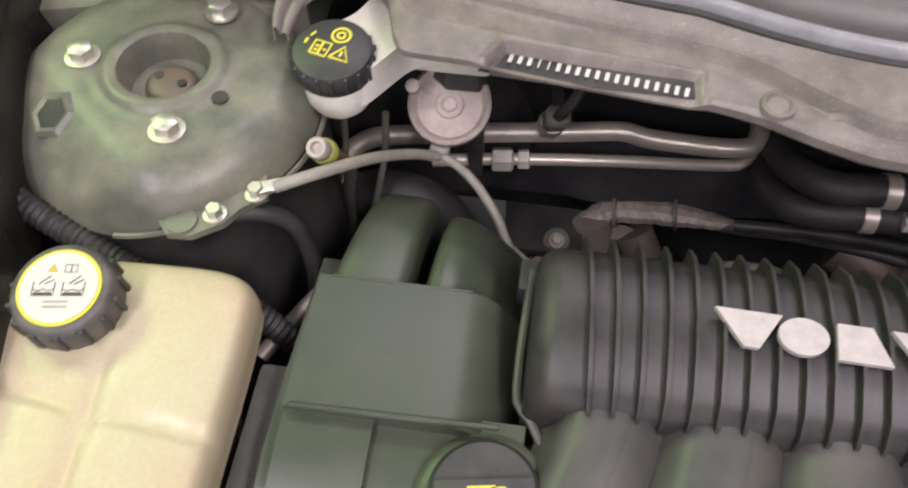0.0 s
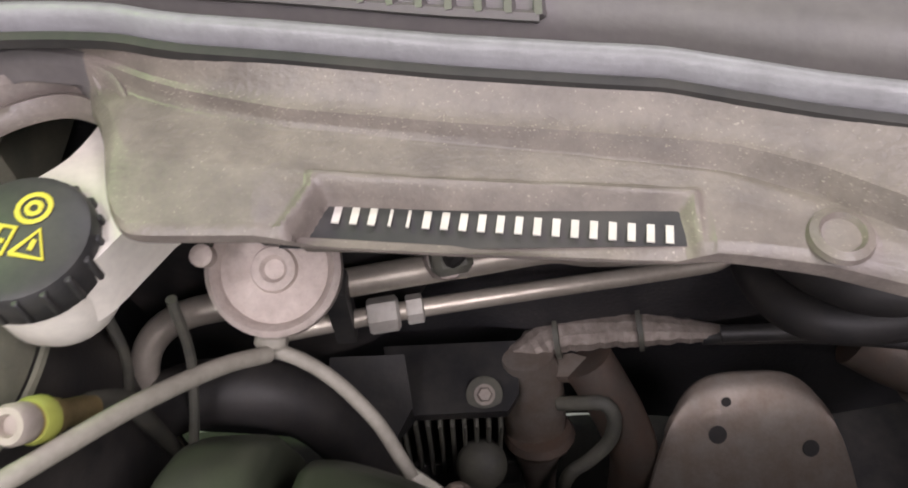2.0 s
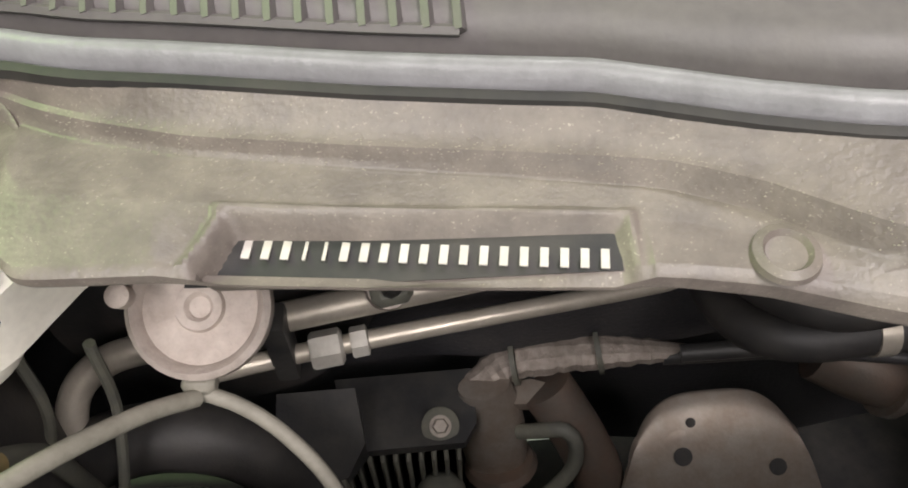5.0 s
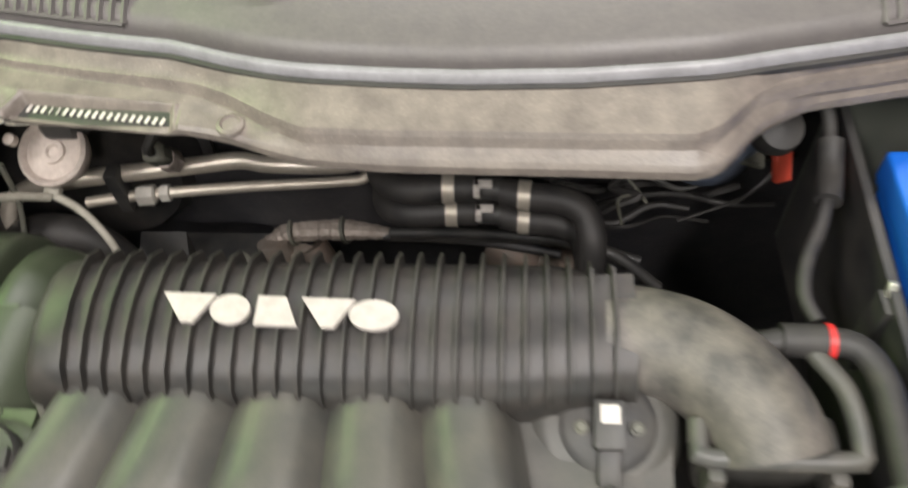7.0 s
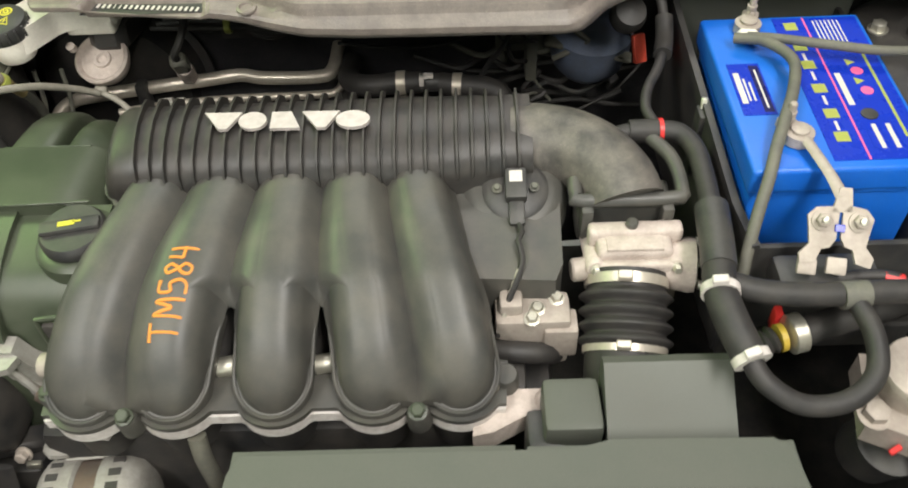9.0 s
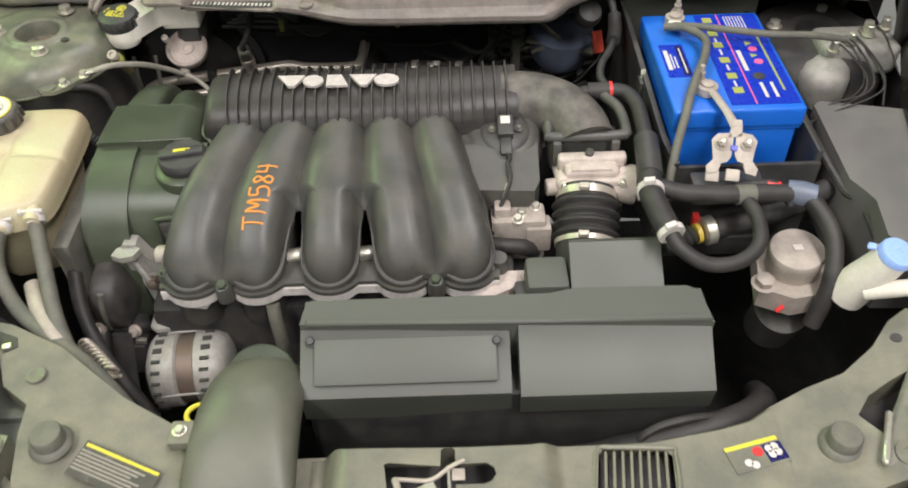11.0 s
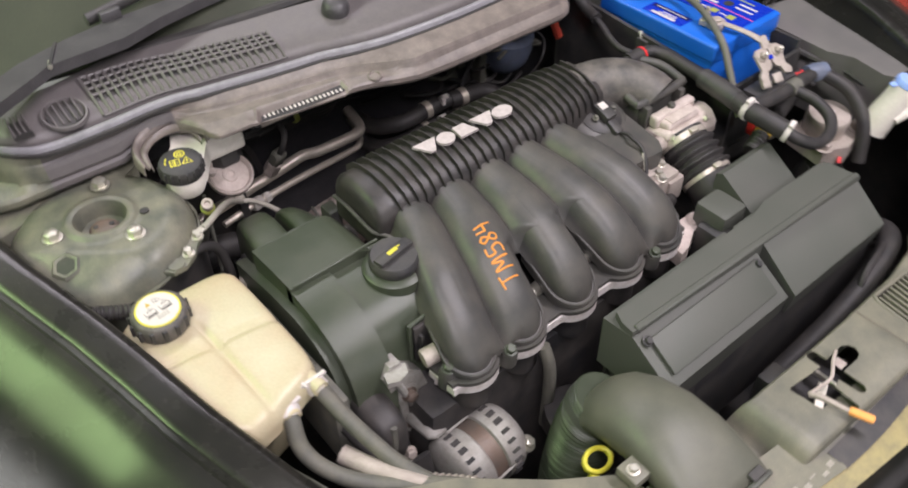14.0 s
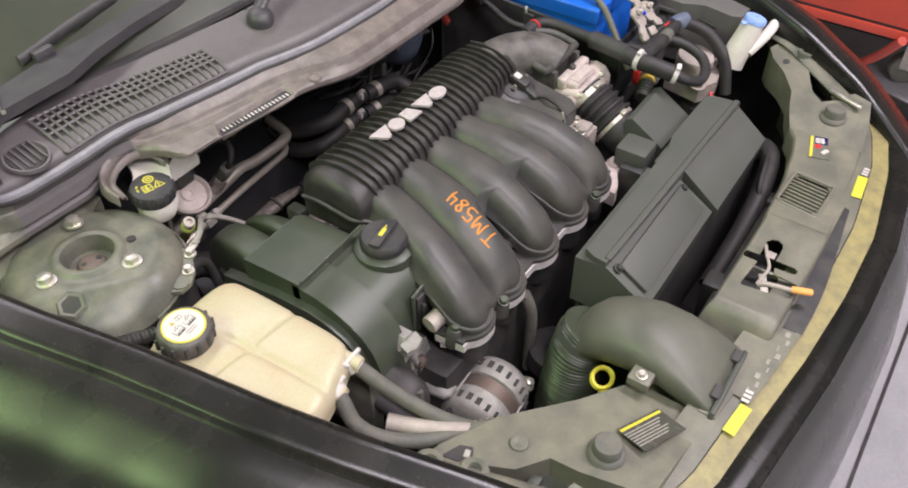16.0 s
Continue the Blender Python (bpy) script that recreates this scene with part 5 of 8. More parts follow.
part("top_nub", lathe([(0.006, 0), (0.006, 0.008), (0.004, 0.010)], (0.279, 0.128, 0.866), (0, -0.2, 1), 12), "manifold", th)
bel = thing("intake_bellows", "ribbed black rubber intake bellows with steel clips", "bellows", at=(0.268, 0.03, 0.8))
BA, BB = Vector((0.274, 0.098, 0.828)), Vector((0.262, -0.014, 0.768))
BD = (BB - BA).normalized()
part("bellows", tube([BA, BA + BD * 0.02, BA + BD * 0.04, BA + BD * 0.06, BA + BD * 0.08, BB], lambda s: 0.0395 + (0.0075 * (0.5 - 0.5 * math.cos(2 * math.pi * 4 * (s - 0.14) / 0.46)) if 0.14 < s < 0.60 else 0.0), 32, 0.0015), "rubber", bel)
part("hose_clip", clamp(BA + BD * 0.010, BD, 0.0405, 0.010), "steel", bel, "bright steel worm-drive clip")
part("hose_clip", clamp(BA + BD * 0.076, BD, 0.0405, 0.010), "steel", bel, "bright steel worm-drive clip")

# air filter box
ab = thing("air_filter_box", "dark grey plastic air filter housing with a ribbed lid", "air filter box", at=(0.15, -0.13, 0.7))
part("lid", prism([(-0.093, -0.112), (-0.085, -0.095), (0.20, -0.096), (0.235, -0.088), (0.37, -0.090), (0.384, -0.10), (0.390, -0.148), (-0.095, -0.132)], 0.77, 0.836, 0.004), "airbox", ab)


def slope_panel(x0, x1, yt, zt, yb, zb, deep=0.05, bev=0.004):
    """A block with a sloping front face."""
    sec = [(yt, zt), (yb, zb), (yb + 0.006, zb - deep), (yt + 0.05, zb - deep), (yt + 0.05, zt - 0.004)]
    return bevelled(skin([[(x0, y, z) for y, z in sec], [(x1, y, z) for y, z in sec]]), bev, 2)


part("left_cover", slope_panel(-0.095, 0.152, -0.134, 0.826, -0.202, 0.784), "airbox", ab)
part("raised_panel", moved(rbox((-0.108, -0.030, 0.0), (0.106, 0.024, 0.006), 0.002), Matrix.Translation((0.030, -0.165, 0.8085)) @ Matrix.Rotation(radians(32), 4, "X")), "airbox", ab)
part("right_cover", slope_panel(0.162, 0.388, -0.140, 0.834, -0.207, 0.783, 0.04), "airbox", ab)
part("ridge", bar((-0.088, -0.130, 0.836), (0.388, -0.143, 0.838), 0.010, 0.006, 0.002), "airbox", ab)
part("raised_box", bevelled(skin([[(x0, y, z) for y, z in ((-0.075, 0.802), (-0.014, 0.840), (-0.003, 0.834), (-0.003, 0.72), (-0.075, 0.72))] for x0 in (0.236, 0.352)]), 0.006, 2), "airbox", ab)
part("side_box", rbox((0.180, -0.068, 0.74), (0.234, -0.012, 0.816), 0.008), "airbox", ab)
part("nose", rbox((0.165, -0.072, 0.72), (0.20, -0.030, 0.792), 0.008), "black", ab)
for a in ((-0.082, -0.146, 0.822), (0.136, -0.152, 0.820)):
    part("screw", hex_bolt(a, (0, -0.55, 0.83), 0.0055, 0.004), "black", ab)
part("case", prism([(-0.085, -0.195), (0.385, -0.20), (0.39, -0.09), (-0.08, -0.085)], 0.58, 0.775, 0.008), "black", ab)
for i in range(9):
    part("case_rib", rbox((-0.092, -0.19 + i * 0.0115, 0.66), (-0.083, -0.187 + i * 0.0115, 0.765), 0.001, 1), "black", ab)
for i in range(6):
    part("case_rib", rbox((-0.05 + i * 0.018, -0.086, 0.66), (-0.046 + i * 0.018, -0.076, 0.80), 0.001, 1), "black", ab)

# cam cover on the left of the engine
cv = thing("timing_cover", "dark green-black plastic cam and timing cover", "engine cover", at=(-0.33, 0.2, 0.8))


def cover_skin(xs, prof, bev):
    return bevelled(skin([[(x, y, z) for y, z in prof] for x in xs]), bev, 4, 40)




def fall(x):
    return 0.055 * max(0.0, (x + 0.300) / 0.044) ** 2


part("rear_deck", bevelled(skin([[(x, y, z) for y, z in ((0.163, 0.72), (0.163, 0.887 - fall(x)), (0.21, 0.8845 - fall(x)), (0.262, 0.880 - fall(x)), (0.262, 0.72))] for x in (-0.402, -0.36, -0.32, -0.30, -0.288, -0.278, -0.268, -0.262, -0.257)]), 0.003, 2, 50), "cover", cv)


def dome(xl, xr, zs, ys, soft):
    """A moulded hump running back along y, its top falling away at the end."""
    rings = []
    for k in range(25):
        y = ys[0] + (ys[-1] - ys[0]) * math.sin(math.pi / 2 * k / 24)
        z = float(np.interp(y, ys, zs))
        a, b = (float(np.interp(y, (ys[0], ys[-1]), e)) for e in (xl, xr))
        ring = [(a, y, 0.72)]
        for q in range(17):
            c = math.cos(math.pi - math.pi * q / 16)
            e = abs(math.sin(math.pi * q / 16)) ** 0.55
            x = (a + b) / 2 + (b - a) / 2 * math.copysign(abs(c) ** 0.62, c)
            ring.append((x, y, max(0.73, z - soft * (1 - e) - fall_over(x))))
        rings.append(ring + [(b, y, 0.72)])
    return skin(rings)


def fall_over(x):
    return float(np.interp(x, [-0.318, -0.306, -0.296, -0.285, -0.274, -0.264, -0.257], [0.0, 0.004, 0.012, 0.024, 0.038, 0.050, 0.058]))


part("left_block", dome((-0.397, -0.377), (-0.342, -0.336), (0.877, 0.876, 0.873, 0.864, 0.851, 0.830, 0.785), (0.262, 0.29, 0.315, 0.340, 0.357, 0.370, 0.379), 0.016), "cover", cv)
part("middle_block", dome((-0.331, -0.322), (-0.255, -0.262), (0.875, 0.874, 0.871, 0.862, 0.849, 0.828, 0.785), (0.262, 0.285, 0.305, 0.328, 0.345, 0.358, 0.367), 0.010), "cover", cv)
part("hood_seam", tube([(-0.392, 0.268, 0.869), (-0.384, 0.298, 0.868), (-0.371, 0.322, 0.864), (-0.356, 0.342, 0.850)], 0.0012, 6, 0.004), "black", cv)
part("deck_floor", rbox((-0.39, 0.25, 0.70), (-0.27, 0.35, 0.80), 0.006), "dark", cv)
part("drain_hole", lathe([(0.010, -0.004), (0.010, 0.003), (0.0085, 0.004), (0.001, 0.004)], (-0.266, 0.284, 0.819), (0.7, 0.1, 0.7), 20), "dark", cv)
part("belt_cover", cover_skin((-0.402, -0.345), [(0.175, 0.60), (0.175, 0.881), (0.160, 0.881), (0.135, 0.879), (0.105, 0.872), (0.080, 0.861), (0.060, 0.846), (0.045, 0.826), (0.036, 0.80), (0.031, 0.76), (0.030, 0.60)], 0.012), "cover", cv)
part("filler_deck", cover_skin((-0.347, -0.252), [(0.175, 0.70), (0.175, 0.874), (0.140, 0.873), (0.100, 0.866), (0.080, 0.858), (0.066, 0.846), (0.057, 0.826), (0.052, 0.79), (0.050, 0.70)], 0.005), "cover", cv)
part("shell_lip", cover_skin((-0.414, -0.398), [(0.30, 0.60), (0.30, 0.838), (0.20, 0.856), (0.14, 0.860), (0.105, 0.853), (0.082, 0.842), (0.064, 0.826), (0.052, 0.80), (0.046, 0.76), (0.045, 0.60)], 0.004), "cover", cv)
part("notch", join(rbox((-0.302, 0.046, 0.775), (-0.272, 0.053, 0.838), 0.003), rbox((-0.296, 0.040, 0.78), (-0.290, 0.050, 0.825), 0.002)), "dark", cv, "dark open notch with a bracket")
part("notch_rim", tube([(-0.306, 0.050, 0.775), (-0.306, 0.051, 0.836), (-0.301, 0.052, 0.843), (-0.270, 0.053, 0.845)], 0.003, 8), "cover", cv)
part("deck_step", bar((-0.398, 0.163, 0.8885), (-0.268, 0.166, 0.8885), 0.004, 0.003, 0.001), "cover", cv)
part("deck_seam", bar((-0.394, 0.262, 0.8795), (-0.296, 0.262, 0.8795), 0.002, 0.002, 0.0004), "cover", cv)
oc = thing("oil_filler_cap", "black oil filler cap with a yellow oil can mark", "filler cap", at=(-0.271, 0.124, 0.87))
part("seat", lathe([(0.044, -0.02), (0.042, 0.0), (0.036, 0.004), (0.030, 0.004)], (-0.272, 0.124, 0.876), (0, -0.05, 1), 40), "cover", oc)
part("cap", lathe([(0.031, 0), (0.033, 0.004), (0.033, 0.013), (0.030, 0.017), (0.001, 0.018)], (-0.272, 0.124, 0.879), (0, -0.05, 1), 40), "black", oc)
part("grip", moved(rbox((-0.029, -0.008, 0), (0.029, 0.008, 0.007), 0.003), Matrix.Translation((-0.272, 0.123, 0.8955)) @ Matrix.Rotation(radians(10), 4, "Z")), "black", oc)
part("oil_mark", moved(join(rbox((-0.010, -0.003, 0.0072), (0.006, 0.003, 0.0078), 0), rbox((0.004, 0.0, 0.0072), (0.012, 0.002, 0.0078), 0)), Matrix.Translation((-0.272, 0.123, 0.8955)) @ Matrix.Rotation(radians(10), 4, "Z")), "yellow", oc, "yellow printed oil can")

# alternator, mounts and the clutter at the engine's left front
alt = thing("alternator", "pale cast alternator with cooling slots", "alternator", at=(-0.26, -0.06, 0.65))
AX = Vector((1, 0.08, 0.0)).normalized()
AC = Vector((-0.281, -0.052, 0.656))
part("drive_end", lathe([(0.024, -0.058), (0.044, -0.050), (0.0505, -0.044), (0.052, -0.040), (0.052, -0.014), (0.049, -0.011)], AC, AX, 40), "dullalloy", alt)
part("stator", lathe([(0.0465, -0.013), (0.048, -0.012), (0.048, 0.012), (0.0465, 0.013)], AC, AX, 40), "rust", alt, "brown laminated stator ring")
part("rear_end", lathe([(0.049, 0.011), (0.052, 0.013), (0.052, 0.036), (0.0505, 0.042), (0.043, 0.053), (0.028, 0.057), (0.001, 0.057)], AC, AX, 40), "dullalloy", alt)
for k in range(22):
    a = 2 * math.pi * k / 22
    o = Vector((0, math.cos(a), math.sin(a)))
    part("slot", bar(AC + AX * 0.024 + o * 0.0519, AC + AX * 0.0365 + o * 0.0519, 0.0080, 0.0016, 0), "dark", alt)
    part("slot", bar(AC - AX * 0.040 + o * 0.0519, AC - AX * 0.028 + o * 0.0519, 0.0080, 0.0016, 0), "dark", alt)
for k in range(3):
    part("stud", tube([AC + Vector((0, math.cos(a), math.sin(a))) * 0.0515 - AX * 0.030 for a in (0.9 + 2.1 * k,)] + [AC + Vector((0, math.cos(a), math.sin(a))) * 0.0515 + AX * 0.032 for a in (0.9 + 2.1 * k,)], 0.0020, 8), "dullalloy", alt)
part("ear", bar((-0.318, -0.022, 0.702), (-0.322, 0.034, 0.696), 0.034, 0.022, 0.008), "dullalloy", alt)
part("ear", bar((-0.250, -0.016, 0.694), (-0.250, 0.020, 0.690), 0.026, 0.016, 0.005), "dullalloy", alt)
part("terminal", join(lathe([(0.012, 0), (0.012, 0.010), (0.0085, 0.012)], (-0.228, -0.086, 0.662), (0.2, -0.5, 0.85), 18), lathe([(0.0075, 0.010), (0.0075, 0.018), (0.005, 0.020)], (-0.228, -0.086, 0.662), (0.2, -0.5, 0.85), 6)), "zinc", alt)
eb = thing("engine_bracket", "pale cast engine bracket with rusty bolts", "engine bracket", at=(-0.33, 0.04, 0.74))
UP = Matrix(((1, 0, 0, 0), (0, 0, -1, 0.052), (0, 1, 0, 0), (0, 0, 0, 1)))
part("casting", moved(prism([(-0.364, 0.802), (-0.352, 0.818), (-0.336, 0.816), (-0.326, 0.792), (-0.306, 0.775), (-0.298, 0.745), (-0.292, 0.705), (-0.304, 0.668), (-0.330, 0.658), (-0.346, 0.676), (-0.340, 0.705), (-0.344, 0.735), (-0.354, 0.765), (-0.358, 0.785)], 0.0, 0.020, 0.004, 2), UP), "dullalloy", eb)
part("rib", bar((-0.352, 0.030, 0.806), (-0.318, 0.028, 0.70), 0.008, 0.010, 0.003), "dullalloy", eb)
for x, z in ((-0.329, 0.747), (-0.326, 0.683)):
    part("boss", lathe([(0.017, -0.012), (0.0155, 0.002), (0.011, 0.003)], (x, 0.032, z), (0, -1, 0.1), 22), "dullalloy", eb)
    part("bolt", hex_bolt((x, 0.030, z), (0, -1, 0.1), 0.0085, 0.008), "rust", eb, "rusty mounting bolt")
part("tab", prism([(-0.366, 0.018), (-0.352, 0.012), (-0.336, 0.016), (-0.330, 0.030), (-0.345, 0.038), (-0.362, 0.032)], 0.803, 0.812, 0.004, 3), "dullalloy", eb)
em = thing("engine_mount", "black rubber engine mount below the timing cover", "engine mount", at=(-0.385, 0.02, 0.74))
part("rubber_block", skin([[Vector((-0.384 + r * 0.8 * math.cos(a), 0.02 + d, 0.735 + r * 1.5 * math.sin(a) + 0.004 * math.sin(3 * a))) for a in (2 * math.pi * i / 32 for i in range(32))] for r, d in ((0.004, -0.040), (0.016, -0.039), (0.025, -0.035), (0.031, -0.027), (0.034, -0.010), (0.036, 0.03))]), "dark", em)
part("rib", tube([(-0.392, -0.012, 0.700), (-0.389, -0.019, 0.735), (-0.384, -0.014, 0.772)], 0.0045, 8), "dustyhose", em)
part("rib", tube([(-0.372, -0.008, 0.705), (-0.371, -0.013, 0.735), (-0.374, -0.008, 0.765)], 0.0035, 8), "black", em)
part("arm", bar((-0.40, 0.0, 0.69), (-0.352, 0.02, 0.672), 0.030, 0.018, 0.005), "dark", em)
part("stop", rbox((-0.415, -0.02, 0.60), (-0.352, 0.05, 0.665), 0.010), "dark", em)
for a in ((-0.405, -0.016, 0.705), (-0.362, -0.010, 0.690)):
    part("bolt", hex_bolt(a, (-0.1, -1, 0.4), 0.007, 0.007), "oxide", em)
part("clip", bar((-0.366, -0.014, 0.672), (-0.352, -0.012, 0.668), 0.006, 0.010), "zinc", em)
solo("drive_belt", tube([(-0.365, -0.04, 0.72), (-0.37, -0.08, 0.60), (-0.37, -0.06, 0.45)], 0.014, 10, flat=0.3), "rubber", "ribbed black drive belt", "drive belt")
solo("oil_filter_cap", lathe([(0.045, 0), (0.045, 0.03), (0.038, 0.034), (0.018, 0.034), (0.018, 0.044), (0.001, 0.044)], (-0.13, -0.085, 0.62), (0.05, -0.1, 1), 32), "dark", "black oil filter housing cap", "oil filter")
solo("coolant_elbow", tube([(-0.152, -0.036, 0.765), (-0.150, -0.046, 0.74), (-0.148, -0.050, 0.70), (-0.15, -0.05, 0.60)], 0.009, 14), "dustyhose", "dusty grey upright pipe below the manifold", "elbow")
ds = thing("dipstick", "yellow looped dipstick handle", "dipstick", at=(-0.20, -0.2, 0.72))
part("loop", tube([(-0.216 + 0.019 * math.cos(a), -0.198 + 0.013 * math.sin(a), 0.752 + 0.004 * math.sin(a) - 0.002 * math.cos(a)) for a in (2 * math.pi * i / 20 for i in range(21))], 0.0034, 8, 0.003, flat=1.3), "yellow", ds)
part("neck", tube([(-0.230, -0.207, 0.748), (-0.232, -0.206, 0.735), (-0.232, -0.198, 0.715)], 0.0062, 10), "yellow", ds)
part("stem", tube([(-0.232, -0.198, 0.716), (-0.230, -0.185, 0.68), (-0.225, -0.17, 0.62)], 0.0045, 8), "amber", ds)

# cooling fan hoses and shield behind the plenum
hs = thing("heat_shield", "dull pressed steel heat shield over the exhaust manifold", "heat shield", at=(0.0, 0.48, 0.5))


def shield(u, v):
    e = abs(2 * u - 1)
    w = 0.064 + 0.036 * v**0.7
    return (-0.013 + (2 * u - 1) * w, 0.514 - 0.12 * v - 0.032 * e**4 * (1 - v), 0.590 - 0.10 * v - 0.020 * e**3 - 0.014 * (1 - v) ** 6)


part("shell", sheet(28, 18, shield, 0.003), "shield", hs)
part("rolled_edge", tube([Vector(shield(u / 14, 0)) for u in range(15)], 0.003, 8), "shield", hs)
for u, v, r in ((0.36, 0.16, 0.004), (0.32, 0.34, 0.0075), (0.78, 0.42, 0.007)):
    part("hole", lathe([(0.0001, 0.0040), (r, 0.0040), (r, 0.0046), (0.0001, 0.0046)], shield(u, v), (0, -0.62, 0.78), 16), "dark", hs)
part("boss", lathe([(0.018, 0.0), (0.014, 0.002), (0.009, 0.0026)], Vector(shield(0.32, 0.30)), (0, -0.62, 0.78), 24), "shield", hs)
wr = thing("foil_wrapped_loom", "crumpled foil-wrapped loom tied along the bulkhead", "wiring loom", at=(-0.13, 0.53, 0.61))
jig = random.Random(3)
crumple = [jig.uniform(0.90, 1.08) for _ in range(60)]
part("wrap", tube([(-0.216, 0.512, 0.612), (-0.195, 0.522, 0.620), (-0.172, 0.530, 0.628), (-0.14, 0.530, 0.632), (-0.103, 0.528, 0.634), (-0.07, 0.525, 0.634), (-0.035, 0.521, 0.634), (-0.001, 0.523, 0.636)], lambda s: (0.0035 + 0.0125 * math.sin(math.pi * min(1.0, s * 1.02 + 0.03) ** 0.62)) * crumple[int(s * 59)], 11, 0.0045, flat=0.75), "foil", wr, smooth=18)
part("tape", tube([(-0.03, 0.519, 0.634), (0.03, 0.512, 0.638), (0.09, 0.503, 0.640), (0.15, 0.49, 0.64)], 0.0055, 10), "trim", wr)
for x in (-0.172, -0.108):
    part("tie", lathe([(0.0165, -0.002), (0.018, -0.002), (0.018, 0.002), (0.0165, 0.002)], (x, 0.529, 0.628 if x < -0.15 else 0.634), (1, -0.03, 0.2), 18), "dustyhose", wr)
part("conduit", tube([(-0.05, 0.515, 0.645), (0.03, 0.505, 0.660), (0.12, 0.495, 0.665), (0.20, 0.48, 0.66), (0.26, 0.46, 0.62)], 0.007, 10), "black", wr)
part("conduit", tube([(-0.06, 0.52, 0.632), (0.05, 0.51, 0.643), (0.16, 0.50, 0.65), (0.24, 0.49, 0.63)], 0.006, 10), "black", wr)
pj = thing("steering_joint", "grimy dark pipe joints below the loom", "pipe joint", at=(-0.18, 0.48, 0.5))
part("left_pipe", tube([(-0.197, 0.512, 0.628), (-0.193, 0.505, 0.600), (-0.190, 0.49, 0.560), (-0.186, 0.475, 0.51), (-0.18, 0.46, 0.42)], lambda s: 0.020 + 0.006 * math.sin(6 * s), 20, flat=0.7), "shield", pj)
part("right_pipe", tube([(-0.150, 0.512, 0.618), (-0.138, 0.500, 0.600), (-0.120, 0.485, 0.565), (-0.105, 0.470, 0.52), (-0.10, 0.46, 0.44)], 0.021, 20), "rust", pj)
part("strap", prism([(-0.178, 0.500), (-0.150, 0.498), (-0.140, 0.512), (-0.160, 0.520), (-0.180, 0.518)], 0.606, 0.616, 0.002), "shield", pj)
part("collar", lathe([(0.027, -0.006), (0.030, 0.0), (0.027, 0.006)], (-0.186, 0.483, 0.545), (0.1, -0.4, -1), 20), "rust", pj)
part("knob", lathe([(0.020, -0.02), (0.021, 0.0), (0.018, 0.008), (0.010, 0.013), (0.001, 0.014)], (-0.236, 0.455, 0.553), (-0.05, -0.5, 0.85), 22), "dustyhose", pj)
solo("lambda_sensor_lead", tube([(-0.172, 0.488, 0.592), (-0.156, 0.482, 0.604), (-0.140, 0.477, 0.612), (-0.132, 0.47, 0.600), (-0.134, 0.462, 0.575), (-0.148, 0.455, 0.555), (-0.165, 0.45, 0.53), (-0.17, 0.44, 0.46)], 0.006, 10), "dustyhose", "curled grey sensor lead", "cable")
elbow = thing("exhaust_elbow", "brown heat-stained exhaust elbow", "exhaust pipe", at=(0.14, 0.51, 0.59))
part("pipe", tube([(0.07, 0.53, 0.61), (0.11, 0.51, 0.60), (0.17, 0.50, 0.58), (0.22, 0.48, 0.52)], 0.028, 18), "rust", elbow)
part("flange", lathe([(0.028, -0.004), (0.036, -0.004), (0.036, 0.004), (0.028, 0.004)], (0.125, 0.508, 0.597), (0.9, -0.2, -0.25), 24), "shield", elbow)
gr = thing("alloy_fin_cover", "finned dark alloy cover beside the bulkhead", "finned cover", at=(-0.26, 0.42, 0.6))
for i in range(14):
    part("fin", rbox((-0.345 + i * 0.0095, 0.468, 0.50), (-0.3415 + i * 0.0095, 0.51, 0.612 - 0.0012 * i), 0.001, 1), "dustyhose", gr)
part("base", rbox((-0.36, 0.47, 0.46), (-0.20, 0.53, 0.515), 0.006), "dark", gr)
part("mount", prism([(-0.300, 0.470), (-0.215, 0.470), (-0.205, 0.485), (-0.205, 0.53), (-0.310, 0.53)], 0.612, 0.622, 0.004), "black", gr)
part("boss", lathe([(0.014, -0.01), (0.014, 0.004), (0.010, 0.006)], (-0.232, 0.485, 0.621), (0, -0.4, 0.9), 20), "dustyhose", gr)
part("bolt", hex_bolt((-0.232, 0.482, 0.627), (0, -0.4, 0.9), 0.006, 0.005), "oxide", gr)
guard = thing("loom_guard", "grey toothed plastic guard behind the timing cover", "guard", at=(-0.33, 0.46, 0.66))
part("plate", prism([(-0.352, 0.452), (-0.300, 0.452), (-0.286, 0.470), (-0.290, 0.50), (-0.345, 0.50)], 0.610, 0.622, 0.002, top=lambda x, y: 0.620 + 0.9 * (y - 0.452)), "black", guard)
for i in range(6):
    part("tooth", rbox((-0.350 + i * 0.0088, 0.445, 0.596 - 0.001 * i), (-0.3455 + i * 0.0088, 0.455, 0.618), 0.001, 1), "dustyhose", guard)
arch_hose = thing("front_hose_arch", "thick black hose arched below the pipes", "hose", at=(-0.40, 0.43, 0.72))
part("hose", tube([(-0.52, 0.38, 0.56), (-0.490, 0.41, 0.66), (-0.455, 0.43, 0.715), (-0.415, 0.435, 0.742), (-0.37, 0.435, 0.742), (-0.335, 0.43, 0.712), (-0.315, 0.42, 0.65), (-0.31, 0.41, 0.56)], 0.021, 16), "rubber", arch_hose)
